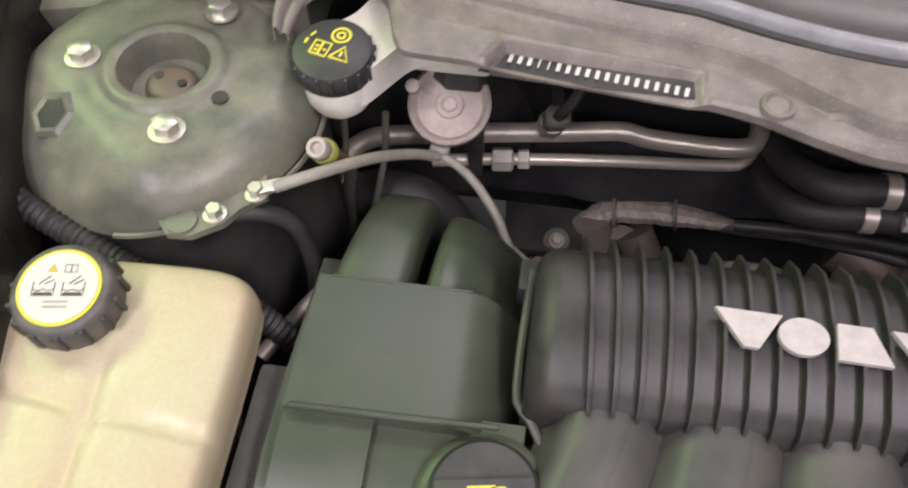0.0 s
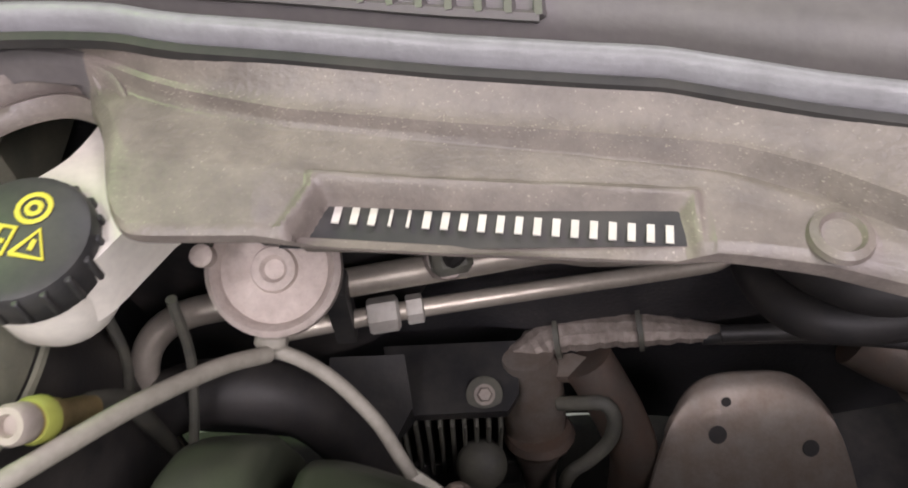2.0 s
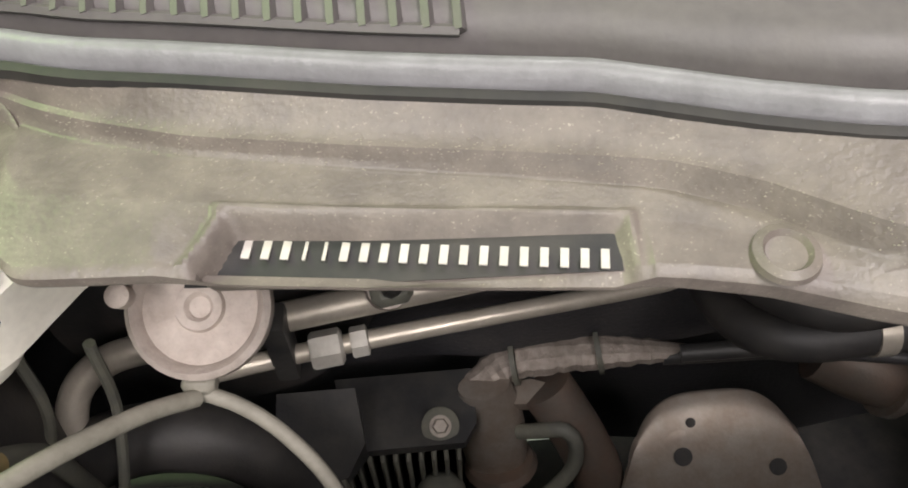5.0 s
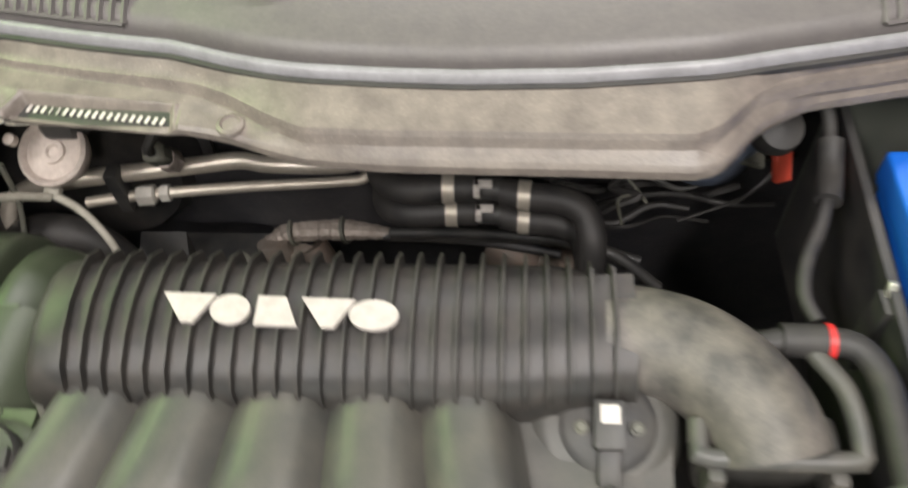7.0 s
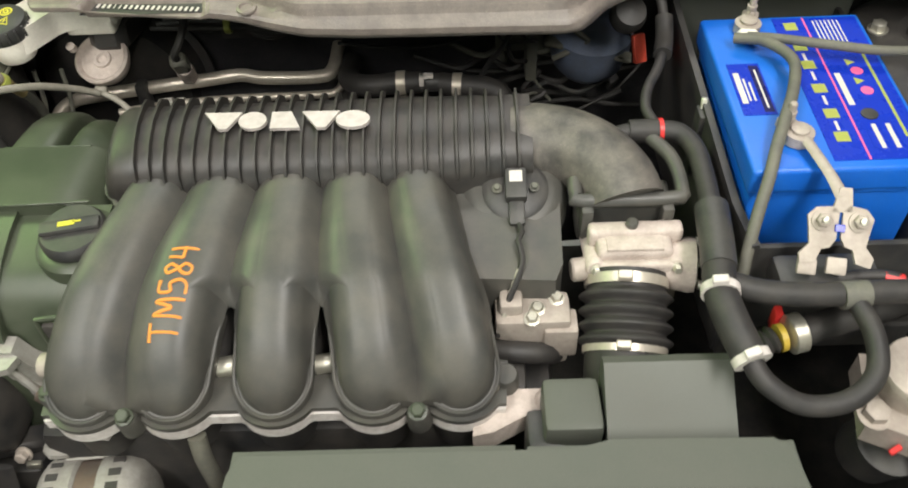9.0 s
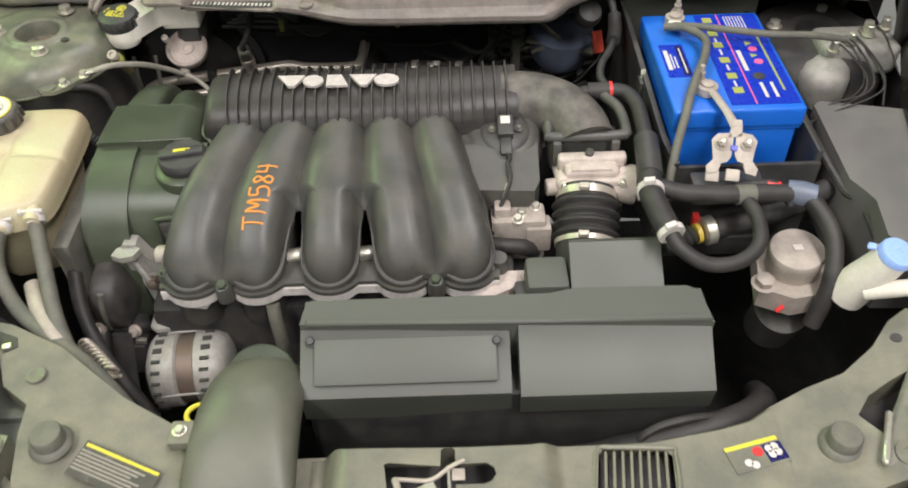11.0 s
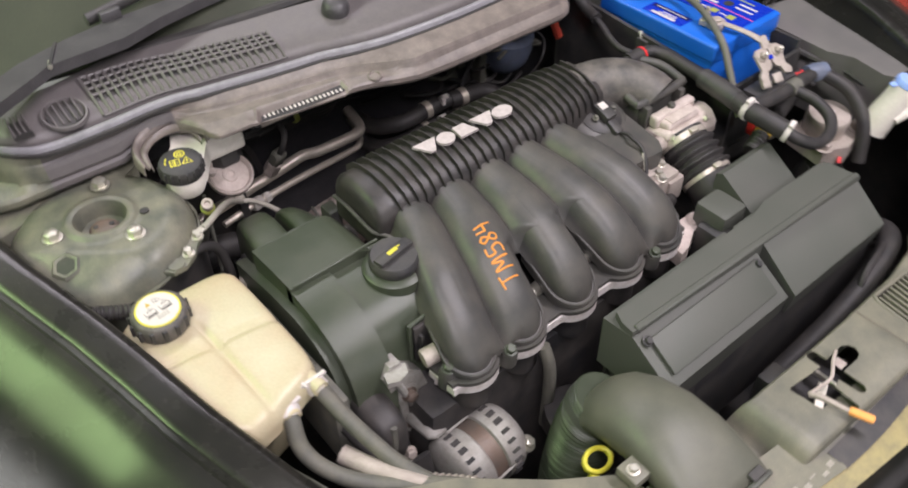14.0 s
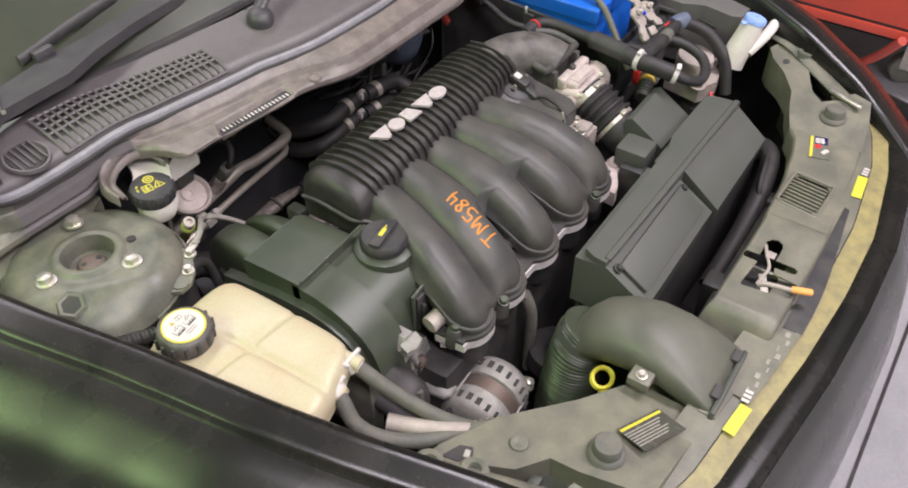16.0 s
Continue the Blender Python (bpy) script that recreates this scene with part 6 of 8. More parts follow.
part("hose_clip", clamp(Vector((-0.465, 0.426, 0.702)), Vector((0.5, 0.28, 0.82)).normalized(), 0.0215, 0.009), "dustyhose", arch_hose, "dull spring clip")

for k, (y, z) in enumerate(((0.452, 0.803), (0.458, 0.758))):
    h = thing("heater_hose", "black heater hose with bright spring clips", "hose", "heater hoses", at=(0.05, y, z))
    part("hose", tube([(-0.045, 0.55, z - 0.035), (-0.045, 0.51, z - 0.028), (-0.035, 0.475, z - 0.014), (-0.01, y, z - 0.003), (0.03, y, z), (0.06, y, z)], 0.0145, 16), "rubber", h)
    part("coupler", tube([(0.045, y, z), (0.085, y - 0.002, z)], 0.012, 14), "black", h)
    part("hose", tube([(0.085, y - 0.004, z), (0.11, y - 0.01, z), (0.145, y - 0.012, z - 0.004), (0.165, y - 0.022, z - 0.012), (0.172, y - 0.045, z - 0.03), (0.17, y - 0.06, z - 0.07)], 0.0145, 16), "rubber", h)
    part("spring_clip", lathe([(0.0143, -0.006), (0.0158, -0.006), (0.0158, 0.006), (0.0143, 0.006)], (0.033, y, z), (1, 0, 0), 24), "steel", h)
    part("spring_clip", lathe([(0.0143, -0.006), (0.0158, -0.006), (0.0158, 0.006), (0.0143, 0.006)], (0.107, y - 0.009, z), (1, -0.1, 0), 24), "steel", h)
    part("release_tab", join(rbox((0.058, y - 0.018, z + 0.006), (0.064, y - 0.004, z + 0.018), 0.001), rbox((0.058, y - 0.012, z + 0.013), (0.076, y - 0.004, z + 0.018), 0.001)), "letter", h, "pale release tab")

# ---- left side of the bay ----
tank = thing("coolant_tank", "yellowed translucent coolant expansion tank", "coolant tank", at=(-0.52, 0.12, 0.75))


def tank_outline(k, z):
    """The tank's outline, rounded, drawn in by k."""
    c = [(-0.602, 0.20), (-0.598, 0.232), (-0.575, 0.250), (-0.52, 0.256), (-0.466, 0.256), (-0.444, 0.245), (-0.438, 0.22), (-0.436, 0.14), (-0.437, 0.065), (-0.448, 0.040), (-0.475, 0.027), (-0.53, 0.010), (-0.549, 0.013), (-0.560, 0.028), (-0.580, 0.11)]
    m = Vector((-0.515, 0.125, 0))
    p = spline([(*q, 0) for q in c] + [(*c[0], 0)], 0.0035)[:-1]
    return [m + (q - m) * k + Vector((0, 0, z)) for q in p]


rings = []
for k, z in ((0.50, 0.735), (0.58, 0.738), (0.64, 0.75), (0.80, 0.835), (0.85, 0.850), (0.985, 0.8515), (0.993, 0.852), (0.993, 0.856), (0.99, 0.860), (1.0, 0.866), (0.992, 0.874), (0.975, 0.881), (0.948, 0.8865), (0.925, 0.8885), (0.90, 0.890), (0.85, 0.8915), (0.80, 0.8925), (0.73, 0.8932), (0.66, 0.8938), (0.58, 0.8942), (0.5, 0.8945), (0.42, 0.8947), (0.34, 0.8948), (0.26, 0.8949), (0.18, 0.895), (0.1, 0.895), (0.03, 0.895)):
    ring = tank_outline(k, z)
    for q in ring:
        if z > 0.88:
            cross, long_ = q.y - 0.142 + 0.10 * (q.x + 0.519), q.x + 0.514 + 0.06 * (q.y - 0.10)
            q.z -= 0.0035 * math.exp(-((cross / 0.0055) ** 2)) + (0.0035 * math.exp(-((long_ / 0.0055) ** 2)) if q.y < 0.185 else 0.0)
    rings.append(ring)
part("body", skin(rings), "tank", tank)
tcap = part("cap", lathe([(0.0315, 0), (0.0330, 0.003), (0.0330, 0.019), (0.0312, 0.024), (0.0285, 0.026), (0.001, 0.026)], (-0.549, 0.208, 0.896), (0.02, -0.1, 1), 44), "dustyblack", tank, "black pressure cap with a yellow and white disc")
for k in range(14):
    a = 2 * math.pi * k / 14
    part("grip", bar((-0.549 + 0.0330 * math.cos(a), 0.208 + 0.0330 * math.sin(a), 0.898), (-0.549 + 0.0330 * math.cos(a), 0.2065 + 0.0330 * math.sin(a), 0.916), 0.006, 0.004, 0.001), "black", tcap)
TC = Matrix.Translation((-0.5485, 0.2054, 0.9220)) @ Vector((0, 0, 1)).rotation_difference(Vector((0.02, -0.1, 1))).to_matrix().to_4x4() @ Matrix.Rotation(radians(8), 4, "Z")
TS = TC @ Matrix.Diagonal((0.84, 0.84, 1, 1))
part("ring", moved(lathe([(0.0262, 0), (0.0262, 0.0008), (0.0001, 0.0008)], seg=44), TC), "yellow", tcap)
disc = part("disc", moved(lathe([(0.0240, 0.0007), (0.0240, 0.0013), (0.0001, 0.0013)], seg=44), TC), "letter", tcap)
for x in (-0.011, 0.011):
    for line in ([(-0.008, 0.004), (-0.008, -0.007), (0.008, -0.007), (0.008, 0.004)], [(-0.008, -0.002), (-0.004, -0.0035), (0.0, -0.002), (0.004, -0.0035), (0.008, -0.002)], [(-0.004, 0.002), (0.004, 0.009)], [(0.000, 0.002), (0.007, 0.006)]):
        part("symbol", moved(tube([(x + a, b, 0.0014) for a, b in line], 0.0005, 5, 0.01, smooth=False, flat=0.4), TS), "dark", tcap)
    part("symbol", moved(rbox((x - 0.007, -0.0068, 0.0013), (x + 0.007, -0.0045, 0.0015), 0), TS), "dark", tcap)
part("symbol", moved(prism([(-0.011, 0.012), (-0.003, 0.012), (-0.007, 0.019)], 0.0013, 0.0016, 0), TS), "amber", tcap)
for line in ([(0.002, 0.012), (0.011, 0.012), (0.011, 0.018), (0.002, 0.018), (0.002, 0.012)], [(0.0065, 0.012), (0.0065, 0.018)]):
    part("symbol", moved(tube([(a, b, 0.0014) for a, b in line], 0.0004, 5, 0.01, smooth=False, flat=0.4), TS), "dark", tcap)
for y in (-0.012, -0.016):
    part("print_bar", moved(rbox((-0.009, y - 0.0007, 0.0013), (0.009, y + 0.0007, 0.0015), 0), TS), "cable", tcap)
part("faded_label", patch(Matrix.Translation((-0.478, 0.195, 0.8925)), 0.018, 0.016), "lime", tank, "faded yellow-green label")
for (a, b) in (((-0.489, 0.046, 0.868), (-0.492, 0.015, 0.864)), ((-0.455, 0.055, 0.876), (-0.450, 0.022, 0.872))):
    part("spout", tube([a, b], 0.010, 14), "tank", tank)
for k, pts in enumerate((
    [(-0.491, 0.030, 0.866), (-0.495, 0.015, 0.858), (-0.500, -0.005, 0.835), (-0.490, -0.03, 0.815), (-0.465, -0.062, 0.800), (-0.428, -0.092, 0.790), (-0.390, -0.115, 0.780), (-0.35, -0.145, 0.765), (-0.31, -0.18, 0.74)],
    [(-0.452, 0.038, 0.872), (-0.447, 0.020, 0.858), (-0.440, -0.005, 0.838), (-0.430, -0.035, 0.818), (-0.417, -0.070, 0.798), (-0.398, -0.105, 0.780), (-0.375, -0.14, 0.755)])):
    h = thing("coolant_hose", "dusty rubber coolant hose with a white spring clip", "hose", "tank hoses", at=pts[0])
    part("hose", tube(pts, 0.0098, 14), "dustyhose", h)
    p, q = Vector(pts[0]), Vector(pts[1])
    d = (q - p).normalized()
    part("spring_clip", join(lathe([(0.0117, -0.006), (0.0132, -0.006), (0.0132, 0.006), (0.0117, 0.006)], p + d * 0.006, d, 20), bar(p + Vector((-0.018, -0.004, 0.008)), p + Vector((0.016, -0.004, 0.010)), 0.005, 0.005), bar(p + Vector((-0.012, -0.010, 0.009)), p + Vector((-0.016, 0.008, 0.012)), 0.004, 0.005)), "letter", h, "whitened spring clip")
solo("drain_pipe", tube([(-0.455, 0.235, 0.79), (-0.436, 0.262, 0.80), (-0.415, 0.290, 0.808), (-0.395, 0.318, 0.80)], 0.0065, 12), "steel", "bright steel pipe beside the timing cover", "pipe")
solo("tank_bracket", rbox((-0.442, 0.02, 0.70), (-0.418, 0.215, 0.828), 0.006), "dustyhose", "dusty bracket beside the coolant tank", "bracket")
solo("sump_hose", lathe([(0.03, 0), (0.034, 0.01), (0.034, 0.05), (0.025, 0.055)], (-0.55, 0.0, 0.71), (0.2, -0.8, 0.3), 24), "dark", "dark round pot below the coolant tank", "pot")
solo("power_steering_pipe", tube([(-0.46, -0.02, 0.80), (-0.44, -0.06, 0.795), (-0.41, -0.10, 0.785), (-0.38, -0.12, 0.76)], 0.012, 12), "oxide", "pale oval metal pipe between the hoses", "pipe")
spring = tube([(-0.395 + 0.05 * s / 70 + 0.009 * math.cos(s * 0.8), -0.075 - 0.05 * s / 70, 0.745 + 0.009 * math.sin(s * 0.8)) for s in range(71)], 0.0025, 6, 0.004)
solo("throttle_spring", spring, "steel", "bright coiled spring beside the alternator", "spring")

rail = thing("headlamp_rail", "dusty painted steel headlamp rail along the wing", "rail", at=(-0.47, -0.18, 0.8))
part("beam", tube([(-0.562, 0.01, 0.842), (-0.553, -0.01, 0.842), (-0.535, -0.057, 0.840), (-0.514, -0.112, 0.836), (-0.492, -0.160, 0.828), (-0.468, -0.215, 0.816), (-0.444, -0.27, 0.802), (-0.42, -0.325, 0.782)], 0.024, 16, flat=0.6), "tower", rail)
for a in ((-0.496, -0.112, 0.842), (-0.473, -0.157, 0.834)):
    part("lug", lathe([(0.024, -0.022), (0.020, -0.004), (0.016, 0.003), (0.008, 0.004), (0.006, -0.002), (0.0001, -0.002)], a, (0.15, -0.15, 1), 24), "tower", rail)
    part("lug_hole", lathe([(0.006, 0), (0.006, 0.0008), (0.0001, 0.0008)], Vector(a) + Vector((0, 0, -0.0015)), (0.15, -0.15, 1), 14), "dark", rail)
part("bracket", prism([(-0.436, -0.245), (-0.408, -0.252), (-0.410, -0.312), (-0.430, -0.312)], 0.77, 0.806, 0.004), "tower", rail)
for a in ((-0.421, -0.264, 0.806), (-0.416, -0.295, 0.806)):
    part("bolt", hex_bolt(a, (0, -0.1, 1), 0.0075, 0.005, 1.5), "tower", rail)
solo("headlamp_housing", join(prism([(-0.50, -0.13), (-0.45, -0.14), (-0.43, -0.185), (-0.392, -0.212), (-0.39, -0.26), (-0.455, -0.245)], 0.66, 0.775, 0.008), rbox((-0.47, -0.215, 0.76), (-0.41, -0.20, 0.785), 0.004)), "airbox", "dark back of the headlamp under the panel", "headlamp", "headlamps")
solo("headlamp_housing", prism([(0.53, -0.24), (0.62, -0.18), (0.68, -0.20), (0.64, -0.29), (0.56, -0.32)], 0.66, 0.768, 0.008), "dark", "dark back of the headlamp under the panel", "headlamp", "headlamps")

# ---- front ----
front = thing("radiator_support_panel", "dusty grey-green painted radiator support panel", "support panel", at=(0.06, -0.31, 0.7))
part("right_arm", prism([(0.438, -0.234), (0.485, -0.215), (0.530, -0.202), (0.572, -0.172), (0.600, -0.140), (0.625, -0.125), (0.655, -0.14), (0.640, -0.182), (0.618, -0.200), (0.570, -0.222), (0.545, -0.236), (0.527, -0.258), (0.545, -0.286), (0.572, -0.302), (0.562, -0.335), (0.510, -0.348), (0.438, -0.357)], 0.75, 0.804, 0.005, 3, top=lambda x, y: 0.7835 + 0.20 * (x - 0.438)), "slam", front)
part("arm_hole", lathe([(0.0065, -0.001), (0.0065, 0.0006), (0.0001, 0.0006)], (0.600, -0.165, 0.8165), (-0.2, 0, 1), 14), "dark", front)

def panel(u, v):
    """The middle of the support panel: a raised latch deck between the duct seat and the lower vent field."""
    x = -0.078 + 0.520 * u
    back, edge_y, z = table([(-0.08, -0.262, -0.362, 0.752), (-0.064, -0.264, -0.364, 0.755), (-0.046, -0.272, -0.366, 0.790), (-0.034, -0.276, -0.367, 0.796), (0.165, -0.279, -0.373, 0.798), (0.180, -0.277, -0.373, 0.797), (0.196, -0.274, -0.372, 0.783),
                            (0.30, -0.270, -0.366, 0.781), (0.38, -0.258, -0.362, 0.782), (0.415, -0.249, -0.359, 0.783), (0.442, -0.232, -0.356, 0.784)], x)
    prof = [(0.0, -0.045), (0.0, -0.012), (0.012, -0.003), (0.03, 0.0), (0.5, 0.001), (0.965, 0.0), (0.99, -0.003), (1.0, -0.010), (1.0, -0.040)]
    k = v * (len(prof) - 1)
    i = min(int(k), len(prof) - 2)
    q = Vector(prof[i]) + (Vector(prof[i + 1]) - Vector(prof[i])) * (k - i)
    return (x, back + (edge_y - back) * q.x, z + q.y + 0.0012 * math.sin(31 * x + 2))


centre = part("centre", sheet(104, 16, panel, 0.002), "slam", front)
part("left_arm", prism([(-0.496, -0.085), (-0.455, -0.096), (-0.383, -0.134), (-0.296, -0.200), (-0.221, -0.232), (-0.205, -0.27), (-0.205, -0.345), (-0.372, -0.335), (-0.383, -0.308), (-0.395, -0.252), (-0.398, -0.215), (-0.434, -0.188), (-0.452, -0.150), (-0.484, -0.112)], 0.735, 0.812, 0.005, 3, top=lambda x, y: float(np.interp(x, [-0.33, -0.205], [0.811, 0.762]))), "slam", front)
part("arm_hole", prism([(-0.467, -0.107), (-0.443, -0.117), (-0.437, -0.132), (-0.451, -0.140), (-0.463, -0.126)], 0.805, 0.8125, 0), "dark", front)
part("arm_nut", bar((-0.455, -0.133, 0.8135), (-0.444, -0.130, 0.8135), 0.008, 0.004, 0.001), "zinc", front)
part("arm_dimple", lathe([(0.012, 0), (0.011, 0.002), (0.007, 0.0025), (0.004, 0.001), (0.001, 0.001)], (-0.401, -0.174, 0.811), (0, 0, 1), 20), "slam", front)
part("duct_seat", prism([(-0.21, -0.26), (-0.06, -0.26), (-0.06, -0.365), (-0.21, -0.345)], 0.70, 0.752, 0.004), "slam", front)
part("front_flange", prism([(-0.215, -0.330), (-0.055, -0.340), (-0.055, -0.370), (-0.215, -0.352)], 0.735, 0.7805, 0.004), "slam", front)
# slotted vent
# near-black plate below the slots stands in for the shade there
vent = part("vent_shade_plate", rbox((0.225, -0.348, 0.755), (0.326, -0.274, 0.760), 0), "dark", front)
part("vent_rim", tube([(0.246, -0.277, 0.784), (0.316, -0.281, 0.784), (0.323, -0.289, 0.784), (0.318, -0.339, 0.784), (0.309, -0.346, 0.784), (0.237, -0.343, 0.784), (0.229, -0.334, 0.784), (0.237, -0.284, 0.784), (0.246, -0.277, 0.784)], 0.003, 8, 0.004), "slam", front)
for i in range(8):
    x = 0.2445 + i * 0.0094
    part("vent_slat", bar((x + 0.004, -0.281, 0.7795), (x - 0.004, -0.341, 0.7795), 0.0036, 0.006, 0.0008), "slam", vent)
# latch opening cut through the deck, with the catch below and the release lever in it
cut(centre, prism([(0.008, -0.299), (0.012, -0.297), (0.068, -0.302), (0.0685, -0.283), (0.073, -0.279), (0.080, -0.279), (0.084, -0.283), (0.084, -0.3005), (0.117, -0.300), (0.125, -0.306), (0.127, -0.314), (0.122, -0.322), (0.114, -0.325), (0.084, -0.3245), (0.084, -0.353), (0.080, -0.358), (0.073, -0.358), (0.070, -0.353), (0.068, -0.328), (0.055, -0.3305), (0.052, -0.366), (0.020, -0.366), (0.012, -0.330)], 0.77, 0.82, 0), prism([(0.246, -0.279), (0.314, -0.283), (0.320, -0.290), (0.315, -0.337), (0.308, -0.343), (0.238, -0.340), (0.232, -0.333), (0.240, -0.286)], 0.74, 0.80, 0))
# dark plate puts the shade under the latch opening into the colour
part("latch_shade_plate", rbox((-0.005, -0.368, 0.745), (0.135, -0.272, 0.755), 0), "dark", front)
part("latch_catch", join(bar((0.020, -0.335, 0.778), (0.062, -0.315, 0.782), 0.012, 0.006), bar((0.076, -0.29, 0.776), (0.078, -0.35, 0.774), 0.005, 0.008), bar((0.070, -0.338, 0.779), (0.086, -0.338, 0.779), 0.004, 0.004), bar((0.070, -0.346, 0.779), (0.086, -0.346, 0.779), 0.004, 0.004)), "zinc", front, "dull zinc catch in the dark opening")
lever = thing("hood_release_lever", "pale metal hood release lever with an orange grip", "lever", at=(0.03, -0.36, 0.8))
part("arm", join(tube([(0.020, -0.318, 0.800), (0.0235, -0.330, 0.8045), (0.030, -0.366, 0.806)], 0.0040, 8, 0.004), tube([(0.020, -0.317, 0.800), (0.035, -0.320, 0.803), (0.055, -0.322, 0.804), (0.066, -0.318, 0.806), (0.078, -0.310, 0.809), (0.094, -0.303, 0.811)], 0.0024, 8, 0.004), rbox((0.080, -0.322, 0.802), (0.094, -0.308, 0.8035), 0.0006, 1)), "oxide", lever)
part("grip", bar((0.030, -0.362, 0.807), (0.0385, -0.390, 0.809), 0.011, 0.007, 0.002), "orange", lever, "orange plastic grip")
for x, y, z in ((-0.354, -0.266, 0.811), (0.500, -0.289, 0.795)):
    b = thing("hood_bump_stop", "grey rubber hood bump stop on the support panel", "bump stop", "bump stops", at=(x, y, z))
    part("foot", lathe([(0.024, 0), (0.022, 0.004), (0.019, 0.006)], (x, y, z - 0.001), (0, 0, 1), 28), "dustyhose", b)
    part("pad", lathe([(0.018, 0), (0.0175, 0.014), (0.016, 0.0165), (0.012, 0.017), (0.001, 0.016)], (x, y, z + 0.003), (0, 0, 1), 28), "dustyhose", b)
# stickers
st = thing("warning_sticker", "faded clear sticker with rows of pale print and a yellow head", "sticker", at=(-0.285, -0.285, 0.812))
sx = Vector((0.075, -0.023, -0.0294)).normalized()
sn = Vector((0.392, 0, 1)).normalized()
sy = sn.cross(sx)
SM = Matrix.Translation(Vector((-0.2775, -0.2735, 0.7912)) - sy * 0.0215) @ Matrix((sx, sy, sn)).transposed().to_4x4()
part("sheet", patch(SM, 0.088, 0.044), "film", st)
part("print_bar", moved(rbox((-0.042, 0.015, 0.0006), (0.042, 0.019, 0.0009), 0), SM), "yellow", st, "yellow headline bar")
for i in range(6):
    part("print_bar", moved(rbox((-0.043, 0.0085 - i * 0.0045, 0.0006), (0.030 - 0.006 * (i % 3), 0.0105 - i * 0.0045, 0.0009), 0), SM), "cable", st)
st = thing("hazard_sticker", "small black sticker with a yellow bar and a red mark", "sticker", at=(0.40, -0.30, 0.804))
SM = Matrix.Translation((0.410, -0.295, 0.7868)) @ Matrix.Rotation(radians(14), 4, "Z")
part("sheet", patch(SM, 0.064, 0.030), "slam", st)
part("print_bar", moved(rbox((-0.032, 0.012, 0.0006), (0.030, 0.017, 0.001), 0), SM), "yellow", st, "bright yellow bar")
part("sign", moved(lathe([(0.0001, 0), (0.006, 0), (0.006, 0.0011), (0.0001, 0.0011)], (0.002, 0.004, 0), (0, 0, 1), 20), SM), "red", st, "red round sign")
part("backing", moved(rbox((0.009, -0.012, 0.0006), (0.031, 0.010, 0.0009), 0), SM), "navy", st)
for x, y in ((0.015, 0.004), (0.022, 0.005), (0.016, -0.003), (0.023, -0.002), (-0.014, -0.006), (-0.008, -0.010)):
    part("sign", moved(lathe([(0.0025, 0), (0.0045, 0), (0.0045, 0.0012), (0.0025, 0.0012)], (x, y, 0), (0, 0, 1), 14), SM), "letter", st)
for n, (x0, x1) in enumerate(((0.317, 0.377), (-0.227, -0.176))):
    yy = -0.380 if n == 0 else -0.376
    st = thing("yellow_sticker", "yellow strip sticker on the front edge", "sticker", "front edge stickers", at=(x0, yy, 0.79))
    part("sheet", patch(Matrix.Translation(((x0 + x1) / 2, yy, 0.7815)) @ Matrix.Rotation(radians(4 if n == 0 else -6), 4, "Z"), x1 - x0, 0.016), "yellow", st)
    for i in range(3):
        part("print_bar", patch(Matrix.Translation((x1 + 0.008 + 0.008 * i, yy + 0.002, 0.7815)), 0.005, 0.010), "letter", st)

pr = thing("print_label", "faded dark label with rows of pale print on the front edge", "label", at=(-0.08, -0.375, 0.78))
part("sheet", patch(Matrix.Translation((-0.092, -0.378, 0.7802)) @ Matrix.Rotation(radians(-7), 4, "Z"), 0.150, 0.026), "slam", pr)
for i in range(9):
    part("print_bar", patch(Matrix.Translation((-0.150 + 0.015 * i, -0.370 - 0.0018 * i - 0.006 * (i % 2), 0.7808)), 0.010, 0.0022 + 0.002 * (i % 3)), "cable", pr)

FRONT = [(-0.52, -0.27, -0.22), (-0.40, -0.350, -0.325), (-0.306, -0.390, -0.337), (-0.189, -0.404, -0.346), (-0.058, -0.420, -0.360), (0.085, -0.429, -0.370), (0.245, -0.431, -0.376), (0.421, -0.413, -0.363), (0.517, -0.391, -0.335), (0.616, -0.330, -0.28), (0.70, -0.25, -0.2)]


def front_strip(u, v):
    x = -0.42 + 1.03 * u
    a, b = table(FRONT, x)
    zz = 0.777
    b += 0.03
    return (x, b + (a - b) * v, zz - 0.006 * v * v + 0.002 * math.sin(9 * x))


solo("front_edge", sheet(50, 5, lambda u, v: front_strip(u, 0.62 + 0.38 * v), 0.004), "strip", "dirty yellowed painted front edge of the bay", "front edge", kind="structure")
solo("front_flange", sheet(50, 6, lambda u, v: front_strip(u, 0.60 * v), 0.004), "slam", "dusty inner flange behind the front edge", "flange", kind="structure")
solo("edge_bead", tube([Vector(front_strip(u / 40, 0.61)) + Vector((0, 0, 0.0005)) for u in range(41)], 0.0022, 8, 0.02), "black", "dark sealer bead along the front edge", "sealer bead", kind="structure")
solo("edge_mat", sheet(24, 3, lambda u, v: (-0.02 + 0.30 * u, -0.374 - 0.028 * v * (0.6 + 0.4 * math.sin(3 * u + 1)), 0.7805 + 0.002 * math.sin(9 * (-0.02 + 0.30 * u)) - 0.002 * v), 0.002), "black", "worn black rubber sheet on the front edge", "rubber sheet")


